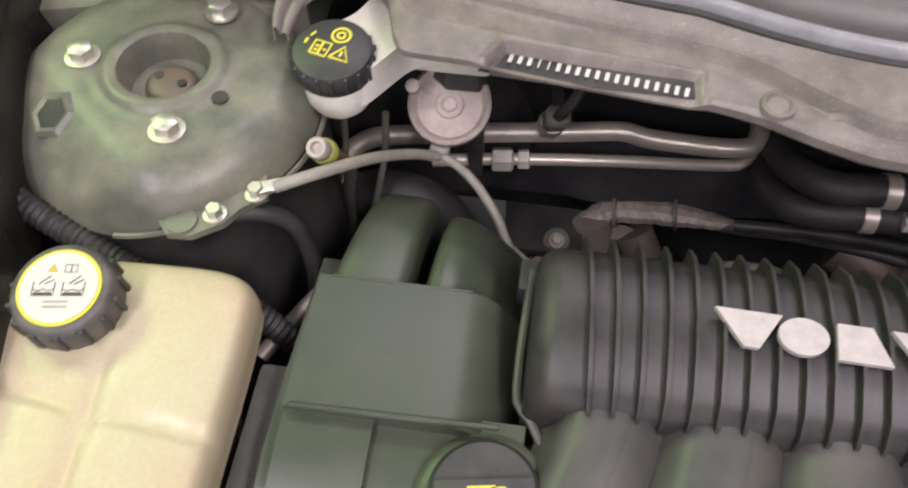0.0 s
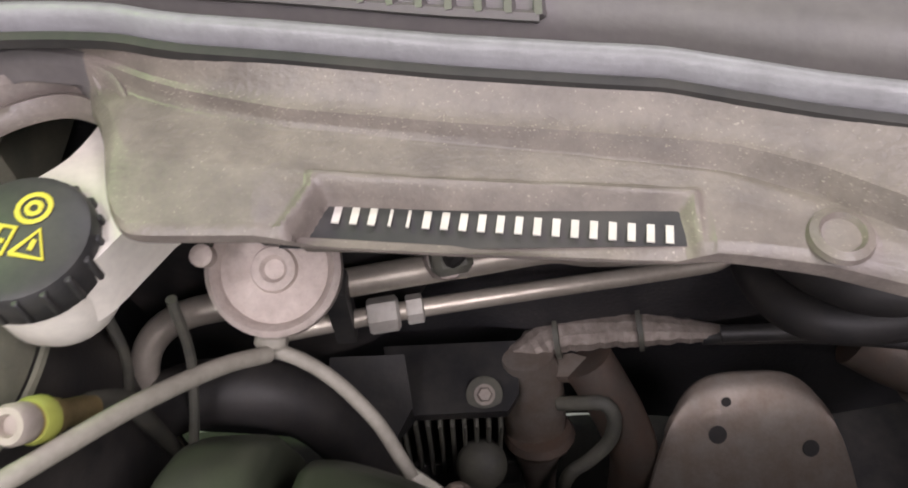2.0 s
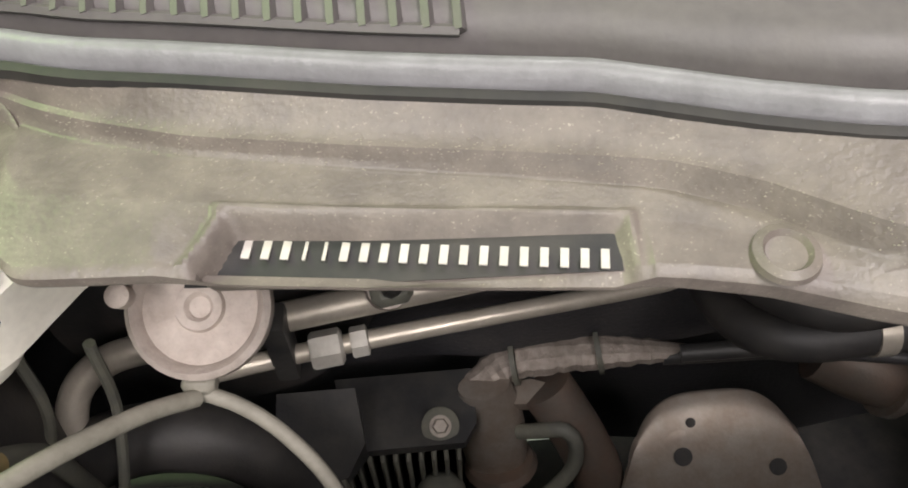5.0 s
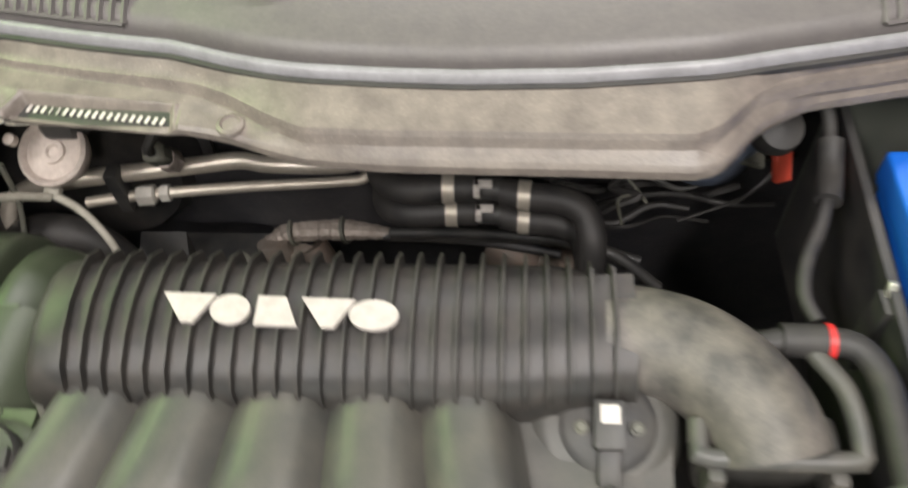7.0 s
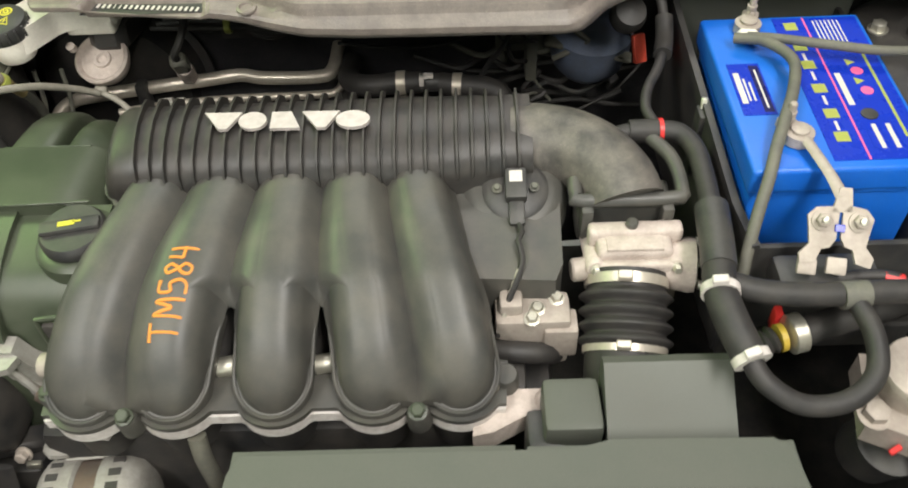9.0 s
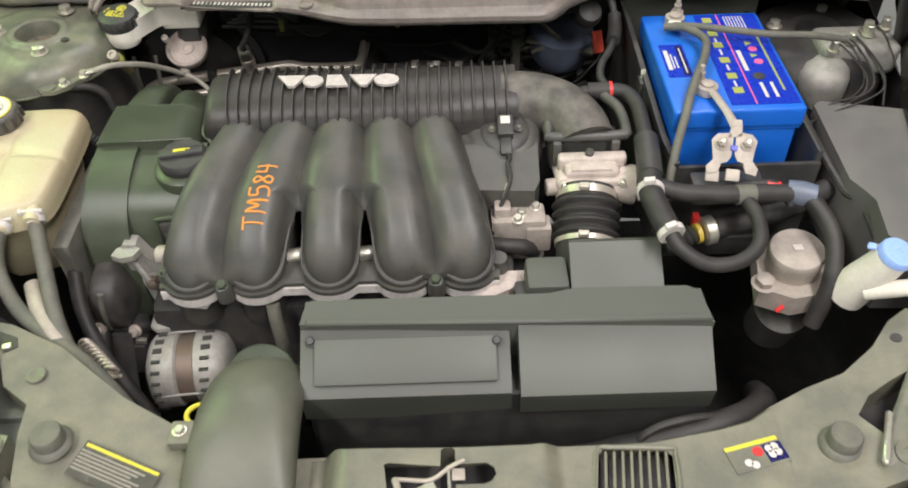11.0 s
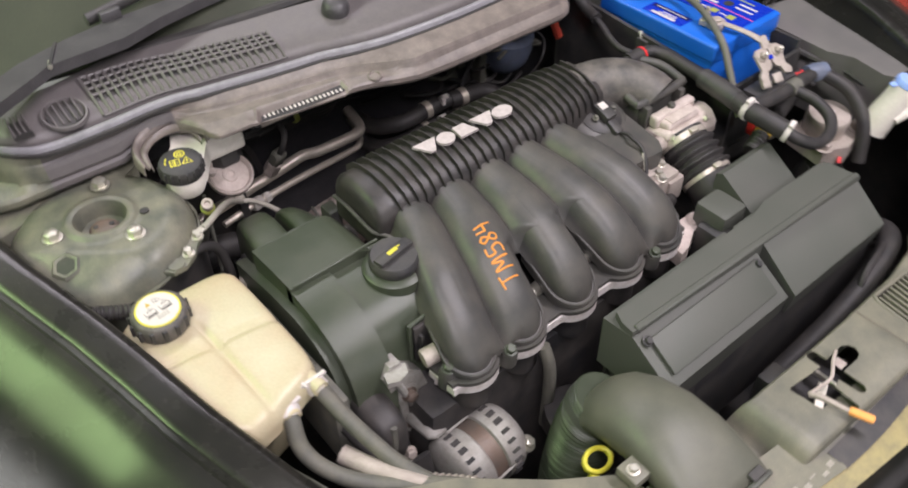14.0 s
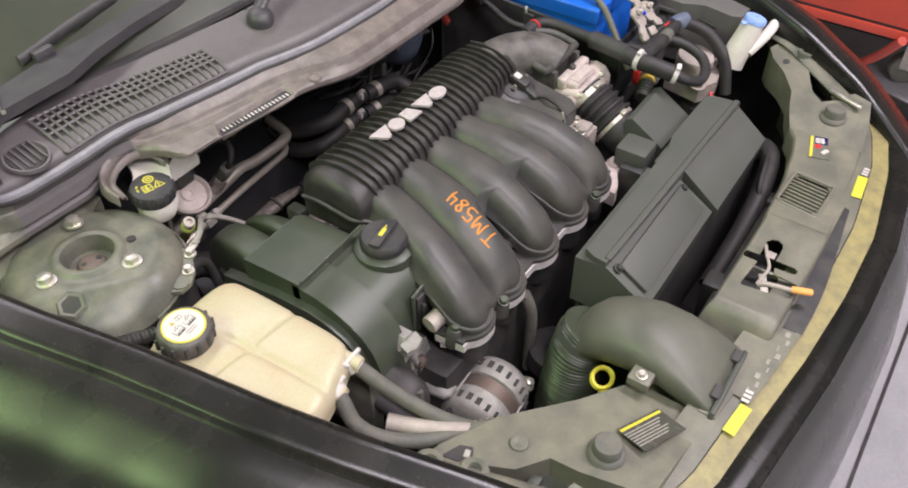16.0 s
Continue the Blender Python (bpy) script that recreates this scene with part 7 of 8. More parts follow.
def bumper(u, v):
    x = -0.55 + 1.28 * u
    a, b = table(FRONT, x)
    prof = [(0.004, -0.004), (-0.002, 0.001), (-0.010, 0.004), (-0.024, 0.003), (-0.034, -0.006), (-0.050, -0.035), (-0.075, -0.10), (-0.092, -0.20), (-0.10, -0.34)]
    k = v * (len(prof) - 1)
    i = min(int(k), len(prof) - 2)
    q = Vector(prof[i]) + (Vector(prof[i + 1]) - Vector(prof[i])) * (k - i)
    return (x + (x - X0) * -q.x * 0.4, a + q.x, 0.772 + q.y - 0.10 * max(0, abs(x - X0) - 0.50))


nose = thing("front_bumper", "glossy black front nose above the grille", "bumper", at=(X0, -0.46, 0.6))
part("upper_lip", sheet(60, 12, lambda u, v: bumper(u, v * 0.5), 0.004), "paint", nose)
part("skin", sheet(60, 14, lambda u, v: bumper(u, 0.5 + v * 0.5), 0.004), "paint", nose)

# intake snorkel
duct = thing("intake_snorkel", "dark grey moulded intake snorkel with a ribbed hose", "intake duct", at=(-0.15, -0.25, 0.75))
DUCT = [(-0.125, 0.748, 0.040, 0.030), (-0.140, 0.780, 0.050, 0.036), (-0.160, 0.805, 0.056, 0.040), (-0.190, 0.823, 0.060, 0.040), (-0.230, 0.831, 0.062, 0.038), (-0.270, 0.826, 0.063, 0.034), (-0.305, 0.812, 0.064, 0.028), (-0.335, 0.795, 0.065, 0.022), (-0.345, 0.788, 0.065, 0.020)]
rings = []
for y, z, w, h in DUCT:
    t = (-0.125 - y) / 0.22
    ring = []
    for a in (2 * math.pi * i / 32 for i in range(32)):
        c, s = math.cos(a), math.sin(a)
        e = 1.0 if t < 0.3 else 1.0 - 0.45 * (t - 0.3) / 0.7
        ring.append(Vector((-0.146 - 0.004 * t + 0.95 * w * math.copysign(abs(c) ** e, c), y + 0.006 * s, z - h + h * math.copysign(abs(s) ** e, s))))
    rings.append(ring)
part("shell", skin(rings), "duct", duct)
part("mouth_band", tube([(-0.215, -0.346, 0.748), (-0.215, -0.346, 0.778), (-0.20, -0.347, 0.787), (-0.11, -0.347, 0.787), (-0.092, -0.346, 0.778), (-0.090, -0.346, 0.748)], 0.004, 8), "airbox", duct)
for x in (-0.183, -0.112):
    part("clip_tab", bar((x - 0.011, -0.340, 0.791), (x + 0.011, -0.340, 0.791), 0.012, 0.005), "black", duct)
part("neck_collar", tube([(-0.153, -0.143, 0.745), (-0.157, -0.140, 0.733)], 0.044, 28), "airbox", duct)
part("ribbed_hose", tube([(-0.150, -0.148, 0.762), (-0.158, -0.140, 0.73), (-0.165, -0.135, 0.70), (-0.175, -0.13, 0.62), (-0.18, -0.13, 0.56)], corrugated(0.0405, 0.0026, 34), 28, 0.0012), "cover", duct, "ribbed black intake hose")
part("lug", join(rbox((-0.232, -0.265, 0.785), (-0.205, -0.235, 0.800), 0.003)), "slam", duct)
part("screw", hex_bolt((-0.22, -0.25, 0.80), (0, 0, 1), 0.006, 0.004), "zinc", duct)

# ---- right side of the bay ----
bat = thing("car_battery", "bright blue car battery with printed labels", "battery", at=(0.478, 0.264, 0.74))
part("case", rbox((0.394, 0.144, 0.74), (0.562, 0.386, 0.893), 0.005, 2), "blue", bat)
lid = part("lid", rbox((0.389, 0.139, 0.894), (0.567, 0.391, 0.925), 0.005, 3), "blue", bat)
part("lid_seam", rbox((0.3915, 0.1415, 0.890), (0.5645, 0.3885, 0.8945), 0.001), "blue", bat)
lab = part("top_label", rbox((0.468, 0.150, 0.9251), (0.561, 0.384, 0.9258), 0), "bluelabel", bat, "deep blue printed top label")
part("print_line", rbox((0.501, 0.150, 0.9258), (0.503, 0.384, 0.9262), 0), "pink", lab)
for i, y in enumerate((0.368, 0.330, 0.298, 0.258, 0.218, 0.183)):
    part("symbol", moved(rbox((-0.007, -0.007, 0), (0.007, 0.007, 0.0006), 0.0), Matrix.Translation((0.485, y, 0.9258))), "lime", lab)
    if i in (1, 2, 3, 4):
        part("symbol", rbox((0.4835, y - 0.026, 0.9258), (0.4865, y - 0.012, 0.9262), 0), "letter", lab)
for i in range(7):
    part("print_bar", rbox((0.511 + i * 0.0045, 0.335, 0.9258), (0.5125 + i * 0.0045, 0.378, 0.9262), 0), "letter", lab)
part("print_bar", rbox((0.507, 0.230, 0.9258), (0.513, 0.282, 0.9262), 0), "letter", lab)
for i, y in enumerate((0.300, 0.285, 0.268, 0.252)):
    part("symbol", lathe([(0.0001, 0), (0.0065, 0), (0.0065, 0.0006), (0.0001, 0.0006)], (0.528 + 0.004 * (i % 2), y, 0.9257), (0, 0, 1), 3 if i % 2 == 0 else 18), "lime" if i % 2 == 0 else "pink", lab)
part("plug", lathe([(0.0085, 0), (0.0085, 0.0012), (0.006, 0.0016), (0.0001, 0.0016)], (0.522, 0.215, 0.9257), (0, 0, 1), 24), "black", lab)
for i in range(5):
    part("print_bar", rbox((0.511 + i * 0.007, 0.165, 0.9258), (0.5155 + i * 0.007, 0.200, 0.9262), 0), "letter" if i % 2 else "bluelabel", lab)
part("print_bar", rbox((0.546, 0.180, 0.9258), (0.549, 0.330, 0.9262), 0), "lime", lab)
sm = part("small_label", rbox((0.399, 0.220, 0.9251), (0.433, 0.304, 0.9257), 0), "bluelabel", bat, "small navy label with pale print")
part("dark_band", rbox((0.421, 0.224, 0.9257), (0.431, 0.300, 0.926), 0), "navy", sm)
for i, (x, a, b) in enumerate(((0.405, 0.238, 0.288), (0.411, 0.242, 0.278), (0.416, 0.242, 0.272), (0.426, 0.230, 0.293))):
    part("print_bar", rbox((x - (0.003 if i == 0 else 0.001), a, 0.9257), (x + (0.003 if i == 0 else 0.001), b, 0.9261), 0), "letter", sm)


def battery_terminal(x, y, turn):
    t = thing("battery_terminal", "corroded lead battery clamp on its post", "terminal", "battery terminals", at=(x, y, 0.925))
    part("post", lathe([(0.0095, 0), (0.009, 0.017), (0.007, 0.018), (0.0001, 0.018)], (x, y, 0.925), (0, 0, 1), 20), "oxide", t)
    part("ring", lathe([(0.010, 0), (0.0145, 0.001), (0.0145, 0.012), (0.010, 0.013)], (x, y, 0.926), (0, 0, 1), 24), "oxide", t)
    d = Vector((math.cos(turn), math.sin(turn), 0))
    part("bolt", join(hex_bolt(Vector((x, y, 0.934)) + d * 0.018, (0, 0, 1), 0.006, 0.006), lathe([(0.0042, 0), (0.0042, 0.010), (0.0056, 0.0105), (0.0056, 0.015), (0.0040, 0.0155), (0.0038, 0.024), (0.0028, 0.025)], Vector((x, y, 0.934)) + d * 0.018, (0, 0, 1), 10)), "oxide", t)
    part("jaw", bar(Vector((x, y, 0.932)) + d * 0.010, Vector((x, y, 0.932)) + d * 0.027, 0.018, 0.011, 0.002), "oxide", t)
    return t


t1 = battery_terminal(0.434, 0.362, 1.2)
part("cable_shoe", bar((0.418, 0.345, 0.934), (0.440, 0.338, 0.936), 0.016, 0.012, 0.004), "white", t1, "pale cable shoe")
t2 = battery_terminal(0.440, 0.180, 1.9)
part("link_bar", tube([(0.443, 0.172, 0.936), (0.449, 0.145, 0.935), (0.455, 0.120, 0.932), (0.460, 0.100, 0.926)], lambda s: 0.0058 + 0.003 * max(0.0, s - 0.6), 8, 0.006, flat=0.6), "oxide", t2, "corroded link bar")
pl = thing("fuse_link_plate", "corroded metal fuse link plate with two bolts", "fuse link", at=(0.458, 0.07, 0.88))
FL = Matrix.Translation((0.4545, 0.078, 0.906)) @ Matrix.Rotation(radians(-12), 4, "Z") @ Matrix.Rotation(radians(42), 4, "X")
LEAF = [(-0.028, 0.012), (-0.021, 0.020), (-0.006, 0.022), (-0.001, 0.016), (-0.0015, -0.008), (-0.006, -0.016), (-0.013, -0.018), (-0.017, -0.030), (-0.030, -0.033), (-0.032, -0.024), (-0.024, -0.014), (-0.026, 0.000)]
part("leaf", moved(prism(LEAF, -0.002, 0.003, 0.0012), FL), "oxide", pl)
part("leaf", moved(prism([(-x + 0.001, y + 0.002) for x, y in LEAF[::-1]], -0.002, 0.003, 0.0012), FL), "oxide", pl)
for x, y in ((-0.015, 0.008), (0.017, 0.010)):
    part("nut", moved(hex_bolt((x, y, 0.003), (0, 0, 1), 0.0068, 0.007, 1.45), FL), "oxide", pl)
    part("stud", moved(lathe([(0.0034, 0), (0.0034, 0.006), (0.0025, 0.0066)], (x, y, 0.011), (0, 0, 1), 12), FL), "zinc", pl)
part("fuse", moved(rbox((-0.004, -0.001, 0.003), (0.005, 0.006, 0.005), 0.0006, 1), FL), "bluelabel", pl)
part("foot", moved(join(rbox((-0.031, -0.043, -0.006), (-0.014, -0.028, 0.001), 0.002), rbox((-0.006, -0.040, -0.006), (0.012, -0.024, 0.001), 0.002)), FL), "oxide", pl)
part("neck", moved(prism([(-0.008, 0.016), (0.010, 0.018), (0.007, 0.040), (-0.003, 0.040)], -0.002, 0.003, 0.001), FL), "oxide", pl)
part("base_block", rbox((0.405, 0.045, 0.84), (0.50, 0.085, 0.868), 0.006), "black", pl, "black plastic fuse carrier")
solo("battery_cable", tube([(0.412, 0.334, 0.938), (0.436, 0.322, 0.943), (0.451, 0.304, 0.945), (0.459, 0.282, 0.946), (0.456, 0.262, 0.946), (0.444, 0.228, 0.947), (0.428, 0.193, 0.946), (0.412, 0.158, 0.938), (0.402, 0.132, 0.924), (0.391, 0.108, 0.900), (0.382, 0.085, 0.872), (0.374, 0.06, 0.84)], 0.0060, 12), "dustyhose", "thick dusty black battery cable across the battery", "cable", "battery cables")
solo("battery_cable", tube([(0.425, 0.332, 0.941), (0.456, 0.320, 0.945), (0.507, 0.304, 0.946), (0.56, 0.296, 0.942), (0.62, 0.30, 0.936), (0.68, 0.31, 0.92)], 0.0052, 12), "dustyhose", "thick dusty black battery cable across the battery", "cable", "battery cables")
tray = thing("battery_tray", "black plastic battery box around the battery", "battery tray", at=(0.48, 0.27, 0.7))
part("side_wall", prism([(0.372, 0.47), (0.379, 0.47), (0.386, 0.14), (0.392, 0.085), (0.384, 0.083), (0.378, 0.14)], 0.70, 0.905, 0.002, top=lambda x, y: 0.882 if y < 0.3 else 0.91), "black", tray)
part("back_wall", rbox((0.372, 0.47, 0.70), (0.60, 0.478, 0.925), 0.003), "airbox", tray, "dusty back wall")
part("side_wall", rbox((0.580, 0.10, 0.70), (0.587, 0.47, 0.882), 0.002), "black", tray)
part("front_wall", rbox((0.388, 0.095, 0.70), (0.587, 0.102, 0.865), 0.002), "black", tray)
part("floor_plate", rbox((0.38, 0.09, 0.70), (0.59, 0.475, 0.735), 0.002), "black", tray)
part("corner_post", rbox((0.370, 0.262, 0.80), (0.382, 0.285, 0.888), 0.003), "black", tray)
part("strap_clip", bar((0.376, 0.276, 0.880), (0.378, 0.284, 0.898), 0.007, 0.006), "zinc", tray, "bright bent clip")

# breather hose from the elbow down beside the battery
bh = thing("breather_hose", "black breather hose with plastic couplings", "hose", at=(0.34, 0.1, 0.88))
part("nozzle", tube([(0.288, 0.233, 0.898), (0.318, 0.232, 0.899)], 0.0125, 16), "rubber", bh)
part("red_ring", lathe([(0.0118, -0.0022), (0.0130, -0.0022), (0.0130, 0.0022), (0.0118, 0.0022)], (0.320, 0.232, 0.899), (1, 0, 0), 24), "red", bh, "red marker ring")
part("hose", tube([(0.316, 0.232, 0.899), (0.338, 0.228, 0.899), (0.352, 0.205, 0.896), (0.354, 0.16, 0.892), (0.352, 0.12, 0.890)], 0.0105, 14), "rubber", bh)
part("coupling", tube([(0.353, 0.128, 0.890), (0.350, 0.09, 0.888), (0.346, 0.055, 0.886)], 0.0165, 16), "black", bh)
part("clip", clamp((0.342, 0.030, 0.884), (-0.1, -1, -0.1), 0.0165, 0.008), "letter", bh, "pale plastic clip")
part("hose", tube([(0.346, 0.058, 0.886), (0.342, 0.030, 0.884), (0.346, 0.0, 0.880), (0.355, -0.030, 0.872)], 0.0155, 16), "rubber", bh)
part("clip", clamp((0.357, -0.034, 0.871), (0.3, -1, -0.25), 0.0160, 0.008), "letter", bh, "pale plastic clip")
part("hose", tube([(0.355, -0.030, 0.872), (0.368, -0.052, 0.860), (0.40, -0.066, 0.846), (0.44, -0.062, 0.845), (0.468, -0.04, 0.852), (0.474, -0.005, 0.862), (0.466, 0.028, 0.868)], 0.0095, 14), "rubber", bh)
part("branch", tube([(0.345, 0.045, 0.882), (0.38, 0.035, 0.876), (0.43, 0.032, 0.872), (0.50, 0.036, 0.868), (0.54, 0.036, 0.866)], 0.0115, 14), "rubber", bh)
part("tee", lathe([(0.013, -0.012), (0.013, 0.012)], (0.466, 0.032, 0.870), (1, 0.05, 0), 18), "dustyhose", bh)
part("branch", tube([(0.54, 0.036, 0.866), (0.555, 0.02, 0.86), (0.57, -0.02, 0.84), (0.565, -0.06, 0.80), (0.55, -0.08, 0.74)], 0.0115, 14), "rubber", bh)
part("tee", lathe([(0.014, -0.018), (0.016, 0.0), (0.014, 0.018)], (0.540, 0.036, 0.866), (0.8, -0.3, 0), 18), "potblue", bh)
lw = thing("purge_line", "ribbed black purge line with a yellow ring", "hose", at=(0.44, 0.0, 0.78))
part("bellows", tube([(0.385, -0.01, 0.79), (0.41, -0.005, 0.795), (0.425, 0.0, 0.80)], corrugated(0.012, 0.003, 5), 16, 0.0015), "rubber", lw)
part("yellow_ring", lathe([(0.012, -0.003), (0.0140, -0.003), (0.0140, 0.003), (0.012, 0.003)], (0.430, 0.0, 0.80), (1, 0.2, 0.1), 24), "amber", lw, "amber marker ring")
part("collar", lathe([(0.017, 0), (0.020, 0.002), (0.020, 0.014), (0.017, 0.016)], (0.437, 0.002, 0.801), (1, 0.2, 0.1), 24), "zinc", lw)
part("hose", tube([(0.45, 0.004, 0.802), (0.50, 0.018, 0.806), (0.55, 0.03, 0.81), (0.62, 0.06, 0.82)], 0.0145, 16), "rubber", lw)
part("red_tab", rbox((0.428, 0.018, 0.785), (0.436, 0.030, 0.812), 0.001), "red", lw, "red plastic tab")
for ob in list(lw.children):
    ob.data.transform(Matrix.Translation((-0.012, 0.035, 0.0)))
rc = solo("red_cable", tube([(0.455, 0.058, 0.862), (0.49, 0.055, 0.868), (0.515, 0.048, 0.868), (0.53, 0.03, 0.85)], 0.006, 10), "rubber", "black cable with a red end sleeve", "cable")
part("red_sleeve", tube([(0.500, 0.0525, 0.8685), (0.516, 0.0475, 0.868)], 0.0066, 12), "red", rc)

absu = thing("brake_pump", "pale cast pump body on three lugs", "pump", at=(0.535, -0.01, 0.75))
part("drum", lathe([(0.034, -0.05), (0.036, -0.01), (0.036, -0.004), (0.034, 0.0), (0.001, 0.002)], (0.535, -0.012, 0.812), (-0.05, -0.1, 1), 36), "oxide", absu)
part("top_label", moved(rbox((-0.006, -0.005, 0), (0.006, 0.005, 0.001), 0), pose(0.535, -0.012, 0.8145)), "letter", absu)
part("base", prism([(0.485, -0.045), (0.525, -0.065), (0.58, -0.055), (0.59, -0.02), (0.565, 0.03), (0.50, 0.03)], 0.742, 0.775, 0.008), "oxide", absu)
for a in ((0.492, -0.038, 0.775), (0.582, -0.045, 0.775)):
    part("lug", hex_bolt(a, (0, -0.1, 1), 0.012, 0.010), "oxide", absu)
part("lower_case", lathe([(0.034, -0.06), (0.036, 0.0)], (0.53, -0.035, 0.72), (0, -0.3, 1), 24), "black", absu)
part("red_mark", bar((0.505, -0.066, 0.752), (0.515, -0.062, 0.758), 0.006, 0.003), "red", absu)

fb = thing("fuse_box", "dark grey fuse box cover beside the battery", "fuse box", at=(0.69, 0.12, 0.75))
part("lid", prism([(0.617, 0.222), (0.628, 0.232), (0.752, 0.203), (0.766, 0.188), (0.748, -0.04), (0.735, -0.06), (0.635, -0.055), (0.625, -0.04), (0.632, 0.02), (0.622, 0.042), (0.612, 0.06)], 0.74, 0.858, 0.010, 3, top=lambda x, y: 0.868 - 0.05 * max(0, 0.1 - y)), "lid", fb)
part("flange", tube([(0.605, 0.235, 0.85), (0.606, 0.15, 0.848), (0.615, 0.06, 0.842), (0.632, 0.05, 0.838), (0.635, -0.03, 0.82), (0.65, -0.05, 0.80)], 0.006, 8), "black", fb)
rs = thing("strut_tower", "grimy suspension strut tower beside the fuse box", "strut tower", at=(0.66, 0.37, 0.8))
part("dome", lathe([(0.125, -0.3), (0.115, -0.05), (0.10, -0.01), (0.085, 0.0), (0.045, 0.002), (0.04, 0.004), (0.03, 0.0), (0.03, -0.015), (0.001, -0.016)], (0.672, 0.400, 0.885), (-0.04, 0, 1), 40), "dark", rs)
for a in ((0.715, 0.355, 0.884), (0.70, 0.455, 0.884), (0.612, 0.415, 0.884)):
    part("bolt", hex_bolt(a, (-0.04, 0, 1), 0.009, 0.008), "zinc", rs)
ab2 = thing("brake_modulator", "dull metal brake modulator with a bundle of steel lines", "modulator", at=(0.68, 0.30, 0.85))
part("drum", lathe([(0.036, -0.01), (0.038, 0.010), (0.038, 0.030), (0.035, 0.041), (0.028, 0.049), (0.016, 0.054), (0.001, 0.056)], (0.664, 0.312, 0.832), (-0.10, -0.15, 0.95), 32), "dullalloy", ab2, "dull metal drum")
for i in range(3):
    part("line", tube([(0.675 + 0.012 * i, 0.33, 0.915), (0.69 + 0.012 * i, 0.30, 0.91 - 0.004 * i), (0.70 + 0.01 * i, 0.26 - 0.01 * i, 0.88), (0.66 - 0.012 * i, 0.225 - 0.01 * i, 0.865), (0.61 - 0.004 * i, 0.20, 0.85)], 0.0014, 6), "rubber", ab2)
    part("fitting", hex_bolt((0.663 + 0.033 * i, 0.306 + 0.02 * i, 0.905), (0, 0, 1), 0.007, 0.014), "zinc", ab2)

wb = thing("washer_bottle_neck", "white washer filler neck with a pale blue cap", "washer filler", at=(0.61, -0.09, 0.8))
part("neck", tube([(0.586, -0.066, 0.785), (0.594, -0.073, 0.815), (0.604, -0.080, 0.845), (0.610, -0.084, 0.868)], lambda s: 0.026 - 0.005 * s, 24), "white", wb)
part("cap", lathe([(0.018, 0), (0.0215, 0.002), (0.0215, 0.009), (0.020, 0.012), (0.004, 0.013), (0.003, 0.011), (0.001, 0.011)], (0.611, -0.085, 0.868), (0.2, -0.2, 1), 32), "bluecap", wb, "pale blue snap cap")
part("cap_tab", bar((0.592, -0.075, 0.876), (0.584, -0.070, 0.874), 0.010, 0.004), "bluecap", wb)
part("side_spout", tube([(0.592, -0.092, 0.815), (0.625, -0.108, 0.838), (0.662, -0.115, 0.853)], 0.0105, 16), "white", wb)
rr = thing("headlamp_rail", "dusty painted steel headlamp rail along the wing", "rail", at=(0.62, -0.22, 0.8))
part("beam", tube([(0.70, -0.02, 0.80), (0.668, -0.10, 0.825), (0.645, -0.155, 0.828), (0.60, -0.23, 0.812), (0.548, -0.305, 0.800), (0.535, -0.32, 0.796)], 0.015, 12, flat=0.5), "tower", rr)
for a in ((0.658, -0.155, 0.838), (0.628, -0.190, 0.832), (0.560, -0.310, 0.808)):
    part("lug", lathe([(0.016, -0.012), (0.015, 0.0), (0.006, 0.001), (0.005, -0.003), (0.0001, -0.003)], a, (0.1, -0.15, 1), 20), "tower", rr)
part("lamp_latch", bar((0.556, -0.262, 0.812), (0.528, -0.325, 0.812), 0.008, 0.007, 0.002), "zinc", rr, "bright lamp latch rod")

# vacuum hose and plug at the right end of the bulkhead
vh = thing("vacuum_hose", "dusty black vacuum hose hanging from the bulkhead", "hose", at=(0.34, 0.42, 0.88))
part("hose", tube([(0.325, 0.45, 0.955), (0.345, 0.425, 0.94), (0.352, 0.405, 0.915), (0.348, 0.375, 0.905), (0.335, 0.335, 0.902), (0.318, 0.30, 0.90), (0.312, 0.272, 0.896), (0.318, 0.252, 0.893)], 0.0058, 12), "rubber", vh)
part("coupling", tube([(0.352, 0.408, 0.918), (0.350, 0.385, 0.907), (0.343, 0.355, 0.904)], 0.0105, 14), "rubber", vh)
part("red_clip", bar((0.335, 0.452, 0.865), (0.340, 0.438, 0.832), 0.016, 0.008), "redpaint", vh, "faded rusty-red clip")
solo("rubber_bulb", lathe([(0.010, -0.02), (0.020, -0.012), (0.022, 0.0), (0.018, 0.012), (0.001, 0.016)], (0.314, 0.425, 0.912), (0.1, -0.5, 0.7), 24), "rubber", "round dusty rubber bulb at the bulkhead", "rubber bulb")
solo("washer_reservoir", lathe([(0.012, -0.060), (0.034, -0.050), (0.050, -0.030), (0.056, -0.005), (0.056, 0.02), (0.04, 0.03), (0.001, 0.032)], (0.290, 0.535, 0.800), (0.05, -0.1, 1), 32), "potblue", "dim blue-grey plastic pot at the bulkhead", "pot")
lm = thing("wiring_loom", "bundle of dark cables tied along the bulkhead", "wiring loom", at=(-0.1, 0.5, 0.85))
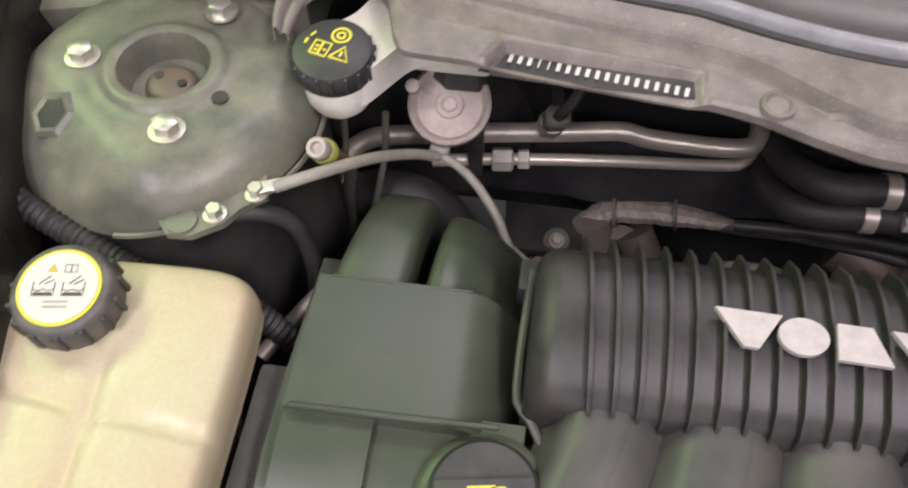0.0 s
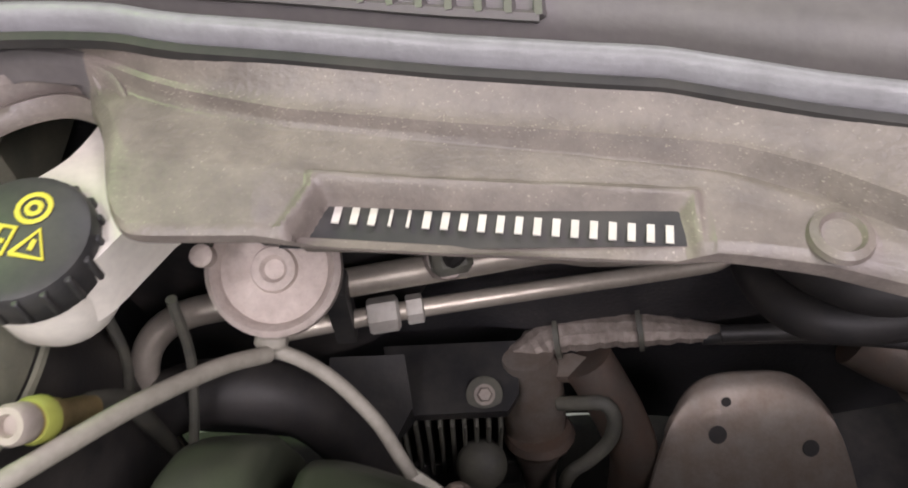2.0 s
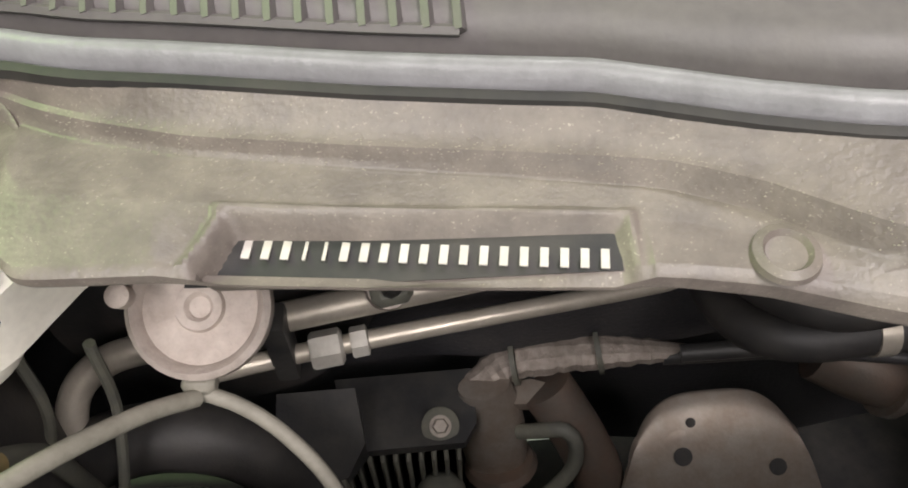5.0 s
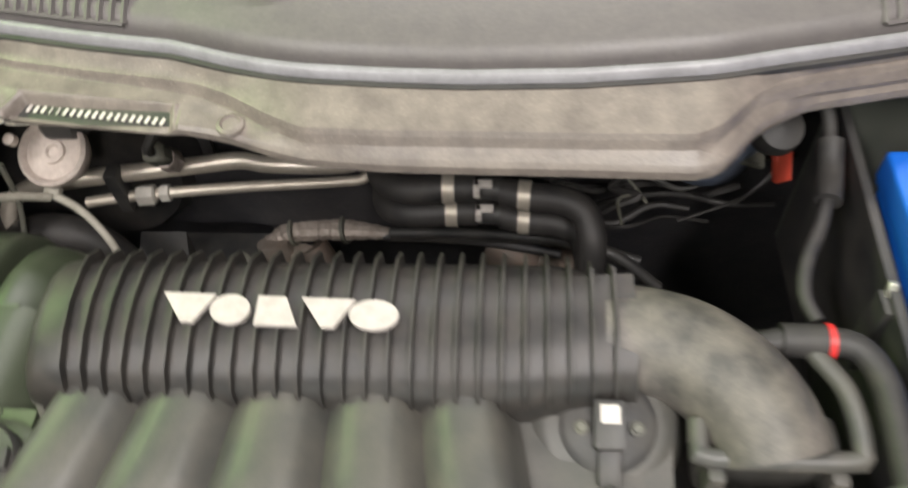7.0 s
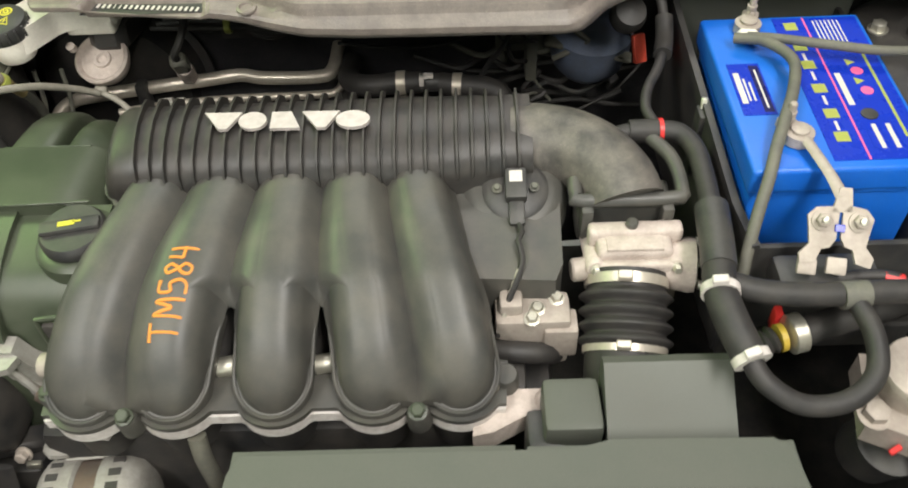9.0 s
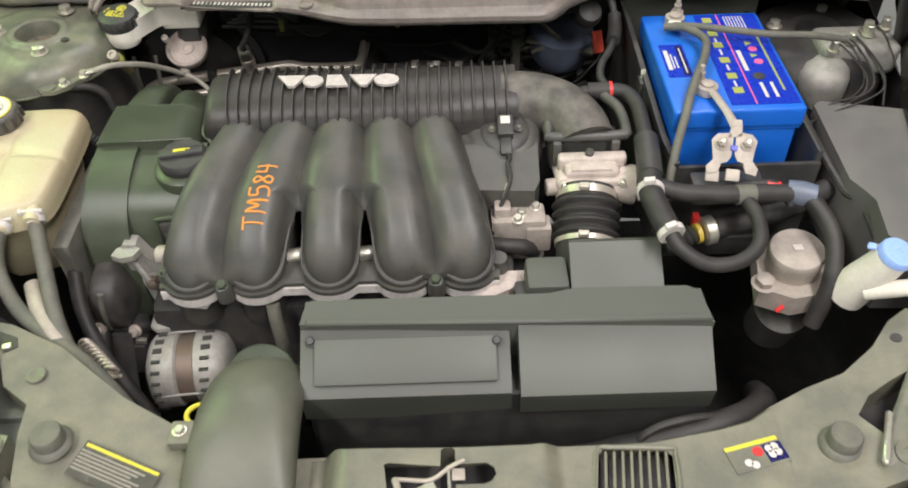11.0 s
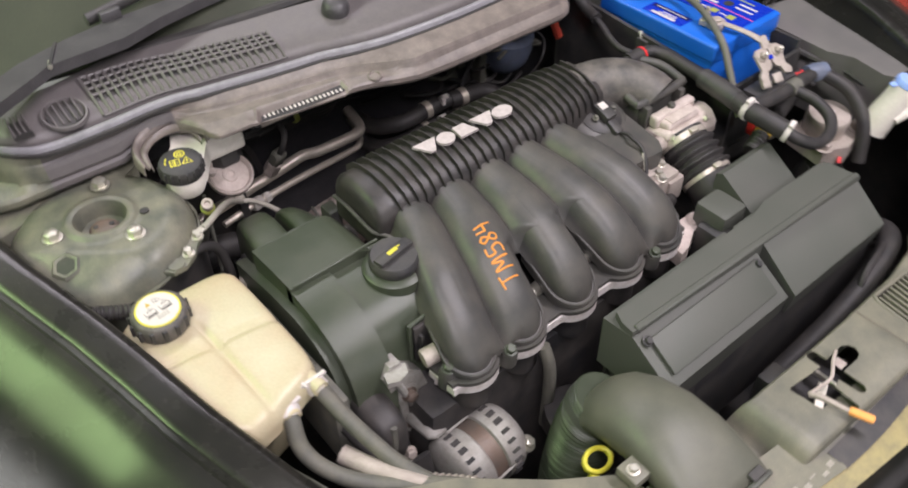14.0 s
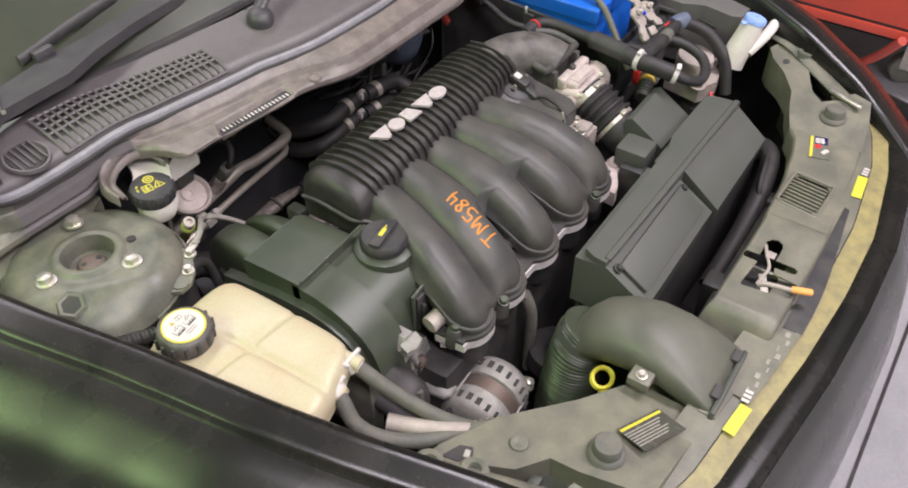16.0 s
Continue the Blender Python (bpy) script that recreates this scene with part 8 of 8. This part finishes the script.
for i in range(4):
    part("cable", tube([(-0.29 + 0.01 * i, 0.50, 0.87 + 0.006 * i), (-0.21, 0.50 + 0.004 * i, 0.866 + 0.008 * i), (-0.14, 0.505, 0.862 - 0.006 * i), (-0.06, 0.51 + 0.006 * i, 0.858 + 0.004 * i), (0.06, 0.52, 0.86 - 0.006 * i), (0.16, 0.54, 0.855)], 0.0045, 8), "rubber", lm)
for x in (-0.19, 0.005, 0.075):
    part("tape", lathe([(0.011, -0.004), (0.012, 0.0), (0.011, 0.004)], (x, 0.505, 0.866), (1, 0.05, 0), 14), "lime" if x < 0.01 else "dustyhose", lm, "yellow marker tape")

# cables, brackets and hoses crowded along the bulkhead
rng = random.Random(7)
cl = thing("bulkhead_loom", "crowd of dusty black cables and clips on the bulkhead", "wiring loom", at=(0.1, 0.53, 0.75))
for i in range(16):
    z = 0.66 + 0.017 * i + rng.uniform(-0.008, 0.008)
    a, b = (rng.uniform(-0.30, 0.0) if z > 0.80 else rng.uniform(0.03, 0.10)), rng.uniform(0.16, 0.40)
    pts = [(a + (b - a) * k / 6, 0.535 + rng.uniform(-0.018, 0.012), z + rng.uniform(-0.014, 0.014)) for k in range(7)]
    part("cable", tube(pts, rng.choice((0.0025, 0.0035, 0.0045)), 8, 0.008), rng.choice(("rubber", "dustyhose", "black", "rubber")), cl)
for i in range(5):
    x, z = rng.uniform(0.05, 0.34), rng.uniform(0.70, 0.88)
    part("clip", moved(rbox((-0.008, -0.006, -0.012), (0.008, 0.006, 0.012), 0.002), pose(x, 0.545, z, rng.uniform(-30, 30), rng.uniform(-20, 20), rng.uniform(-40, 40))), rng.choice(("black", "dustyhose", "dark")), cl)
for x, z in ((-0.21, 0.895), (0.02, 0.902), (0.09, 0.895)):
    part("tape", lathe([(0.006, -0.005), (0.0075, 0.0), (0.006, 0.005)], (x, 0.512, z), (1, 0.05, 0.1), 12), "lime", cl, "yellow marker tape")
for i in range(7):
    p = Vector((rng.uniform(0.16, 0.34), 0.51, rng.uniform(0.76, 0.88)))
    pts = [p]
    for k in range(4):
        p = p + Vector((rng.uniform(-0.05, 0.05), rng.uniform(-0.02, 0.004), rng.uniform(-0.045, 0.02)))
        pts.append(p)
    part("wire", tube(pts, rng.choice((0.002, 0.003, 0.004)), 6), rng.choice(("rubber", "black", "dustyhose")), cl)
solo("bulkhead_bracket", join(rbox((0.16, 0.515, 0.80), (0.225, 0.535, 0.835), 0.004), rbox((0.20, 0.50, 0.76), (0.215, 0.535, 0.84), 0.003), bar((0.225, 0.51, 0.82), (0.34, 0.49, 0.80), 0.018, 0.008, 0.002)), "dustyhose", "dusty pressed bracket on the bulkhead", "bracket")
solo("bulkhead_bracket", join(rbox((-0.205, 0.51, 0.84), (-0.16, 0.54, 0.90), 0.004), bar((-0.18, 0.50, 0.90), (-0.02, 0.505, 0.905), 0.012, 0.010, 0.002)), "black", "black plastic cable bracket under the scuttle", "bracket")

# hoses in the dark gap between the filter housing and the support panel
solo("radiator_hose", tube([(0.50, -0.10, 0.62), (0.47, -0.17, 0.70), (0.42, -0.215, 0.735), (0.34, -0.235, 0.73), (0.24, -0.24, 0.70), (0.12, -0.235, 0.66)], 0.017, 16), "rubber", "black radiator hose behind the support panel", "hose")
solo("fan_shroud", join(rbox((-0.05, -0.285, 0.55), (0.50, -0.255, 0.715), 0.006), rbox((0.06, -0.265, 0.60), (0.10, -0.235, 0.72), 0.005), rbox((0.30, -0.265, 0.60), (0.33, -0.24, 0.725), 0.005)), "black", "black plastic fan shroud behind the radiator", "fan shroud")
solo("fan_lead", tube([(0.28, -0.25, 0.70), (0.31, -0.235, 0.745), (0.36, -0.225, 0.755), (0.40, -0.215, 0.74), (0.43, -0.19, 0.70)], 0.005, 8), "rubber", "black fan cable looping beside the hose", "cable")
lo = thing("steering_pipe_pair", "dark rubber pipes between the coolant tank and the engine", "pipe", at=(-0.40, 0.0, 0.7))
part("pipe", tube([(-0.43, 0.03, 0.78), (-0.415, -0.02, 0.745), (-0.39, -0.06, 0.71), (-0.36, -0.09, 0.67), (-0.33, -0.11, 0.62)], 0.010, 12), "rubber", lo)
part("pipe", tube([(-0.415, 0.06, 0.74), (-0.41, 0.0, 0.70), (-0.40, -0.05, 0.66), (-0.37, -0.09, 0.60)], 0.012, 12), "rubber", lo)

body = thing("brake_valve_block", "grimy cast valve block with bright unions", "valve block", at=(0.70, 0.33, 0.87))
part("block", rbox((0.655, 0.315, 0.85), (0.775, 0.385, 0.902), 0.014, 3), "dullalloy", body)
for a in ((0.732, 0.357, 0.905), (0.762, 0.365, 0.905)):
    part("union", hex_bolt(a, (0, 0, 1), 0.008, 0.014), "zinc", body)
for k, pts in enumerate(([(0.663, 0.306, 0.92), (0.675, 0.285, 0.915), (0.70, 0.26, 0.89), (0.69, 0.235, 0.875), (0.655, 0.225, 0.872), (0.62, 0.22, 0.86)], [(0.696, 0.326, 0.92), (0.71, 0.30, 0.91), (0.735, 0.275, 0.88), (0.73, 0.24, 0.85)], [(0.732, 0.357, 0.92), (0.745, 0.33, 0.915), (0.76, 0.29, 0.88)])):
    part("line", tube(pts, 0.0016, 6), "rubber", body)
# cast flange, fuel rail end and mount under the manifold's left end
solo("head_flange", prism([(-0.300, 0.012), (-0.292, -0.006), (-0.268, -0.032), (-0.240, -0.036), (-0.236, -0.026), (-0.236, 0.0), (-0.285, 0.02)], 0.760, 0.778, 0.004), "whitecast", "bright cast flange under the manifold", "flange")
solo("fuel_rail", join(lathe([(0.0125, 0), (0.013, 0.004), (0.013, 0.040), (0.010, 0.043)], (-0.306, 0.026, 0.803), (1, -0.15, 0.1), 20)), "oxide", "pale fuel rail end beside the engine cover", "fuel rail")
# gas strut of the raised hood
gs = thing("hood_strut", "black gas strut beside the wing", "gas strut", at=(0.802, 0.376, 0.867))
SF, SD = Vector((0.802, 0.376, 0.862)), Vector((-0.42, -0.58, 0.70)).normalized()
part("cylinder", tube([SF + SD * 0.02, SF + SD * 0.36], 0.0095, 16), "black", gs)
part("rod", tube([SF + SD * 0.355, SF + SD * 0.62], 0.004, 12), "steel", gs, "bright piston rod")
part("ball_joint", lathe([(0.006, -0.012), (0.012, -0.006), (0.012, 0.006), (0.006, 0.012)], SF + SD * 0.012, SD, 18), "black", gs)
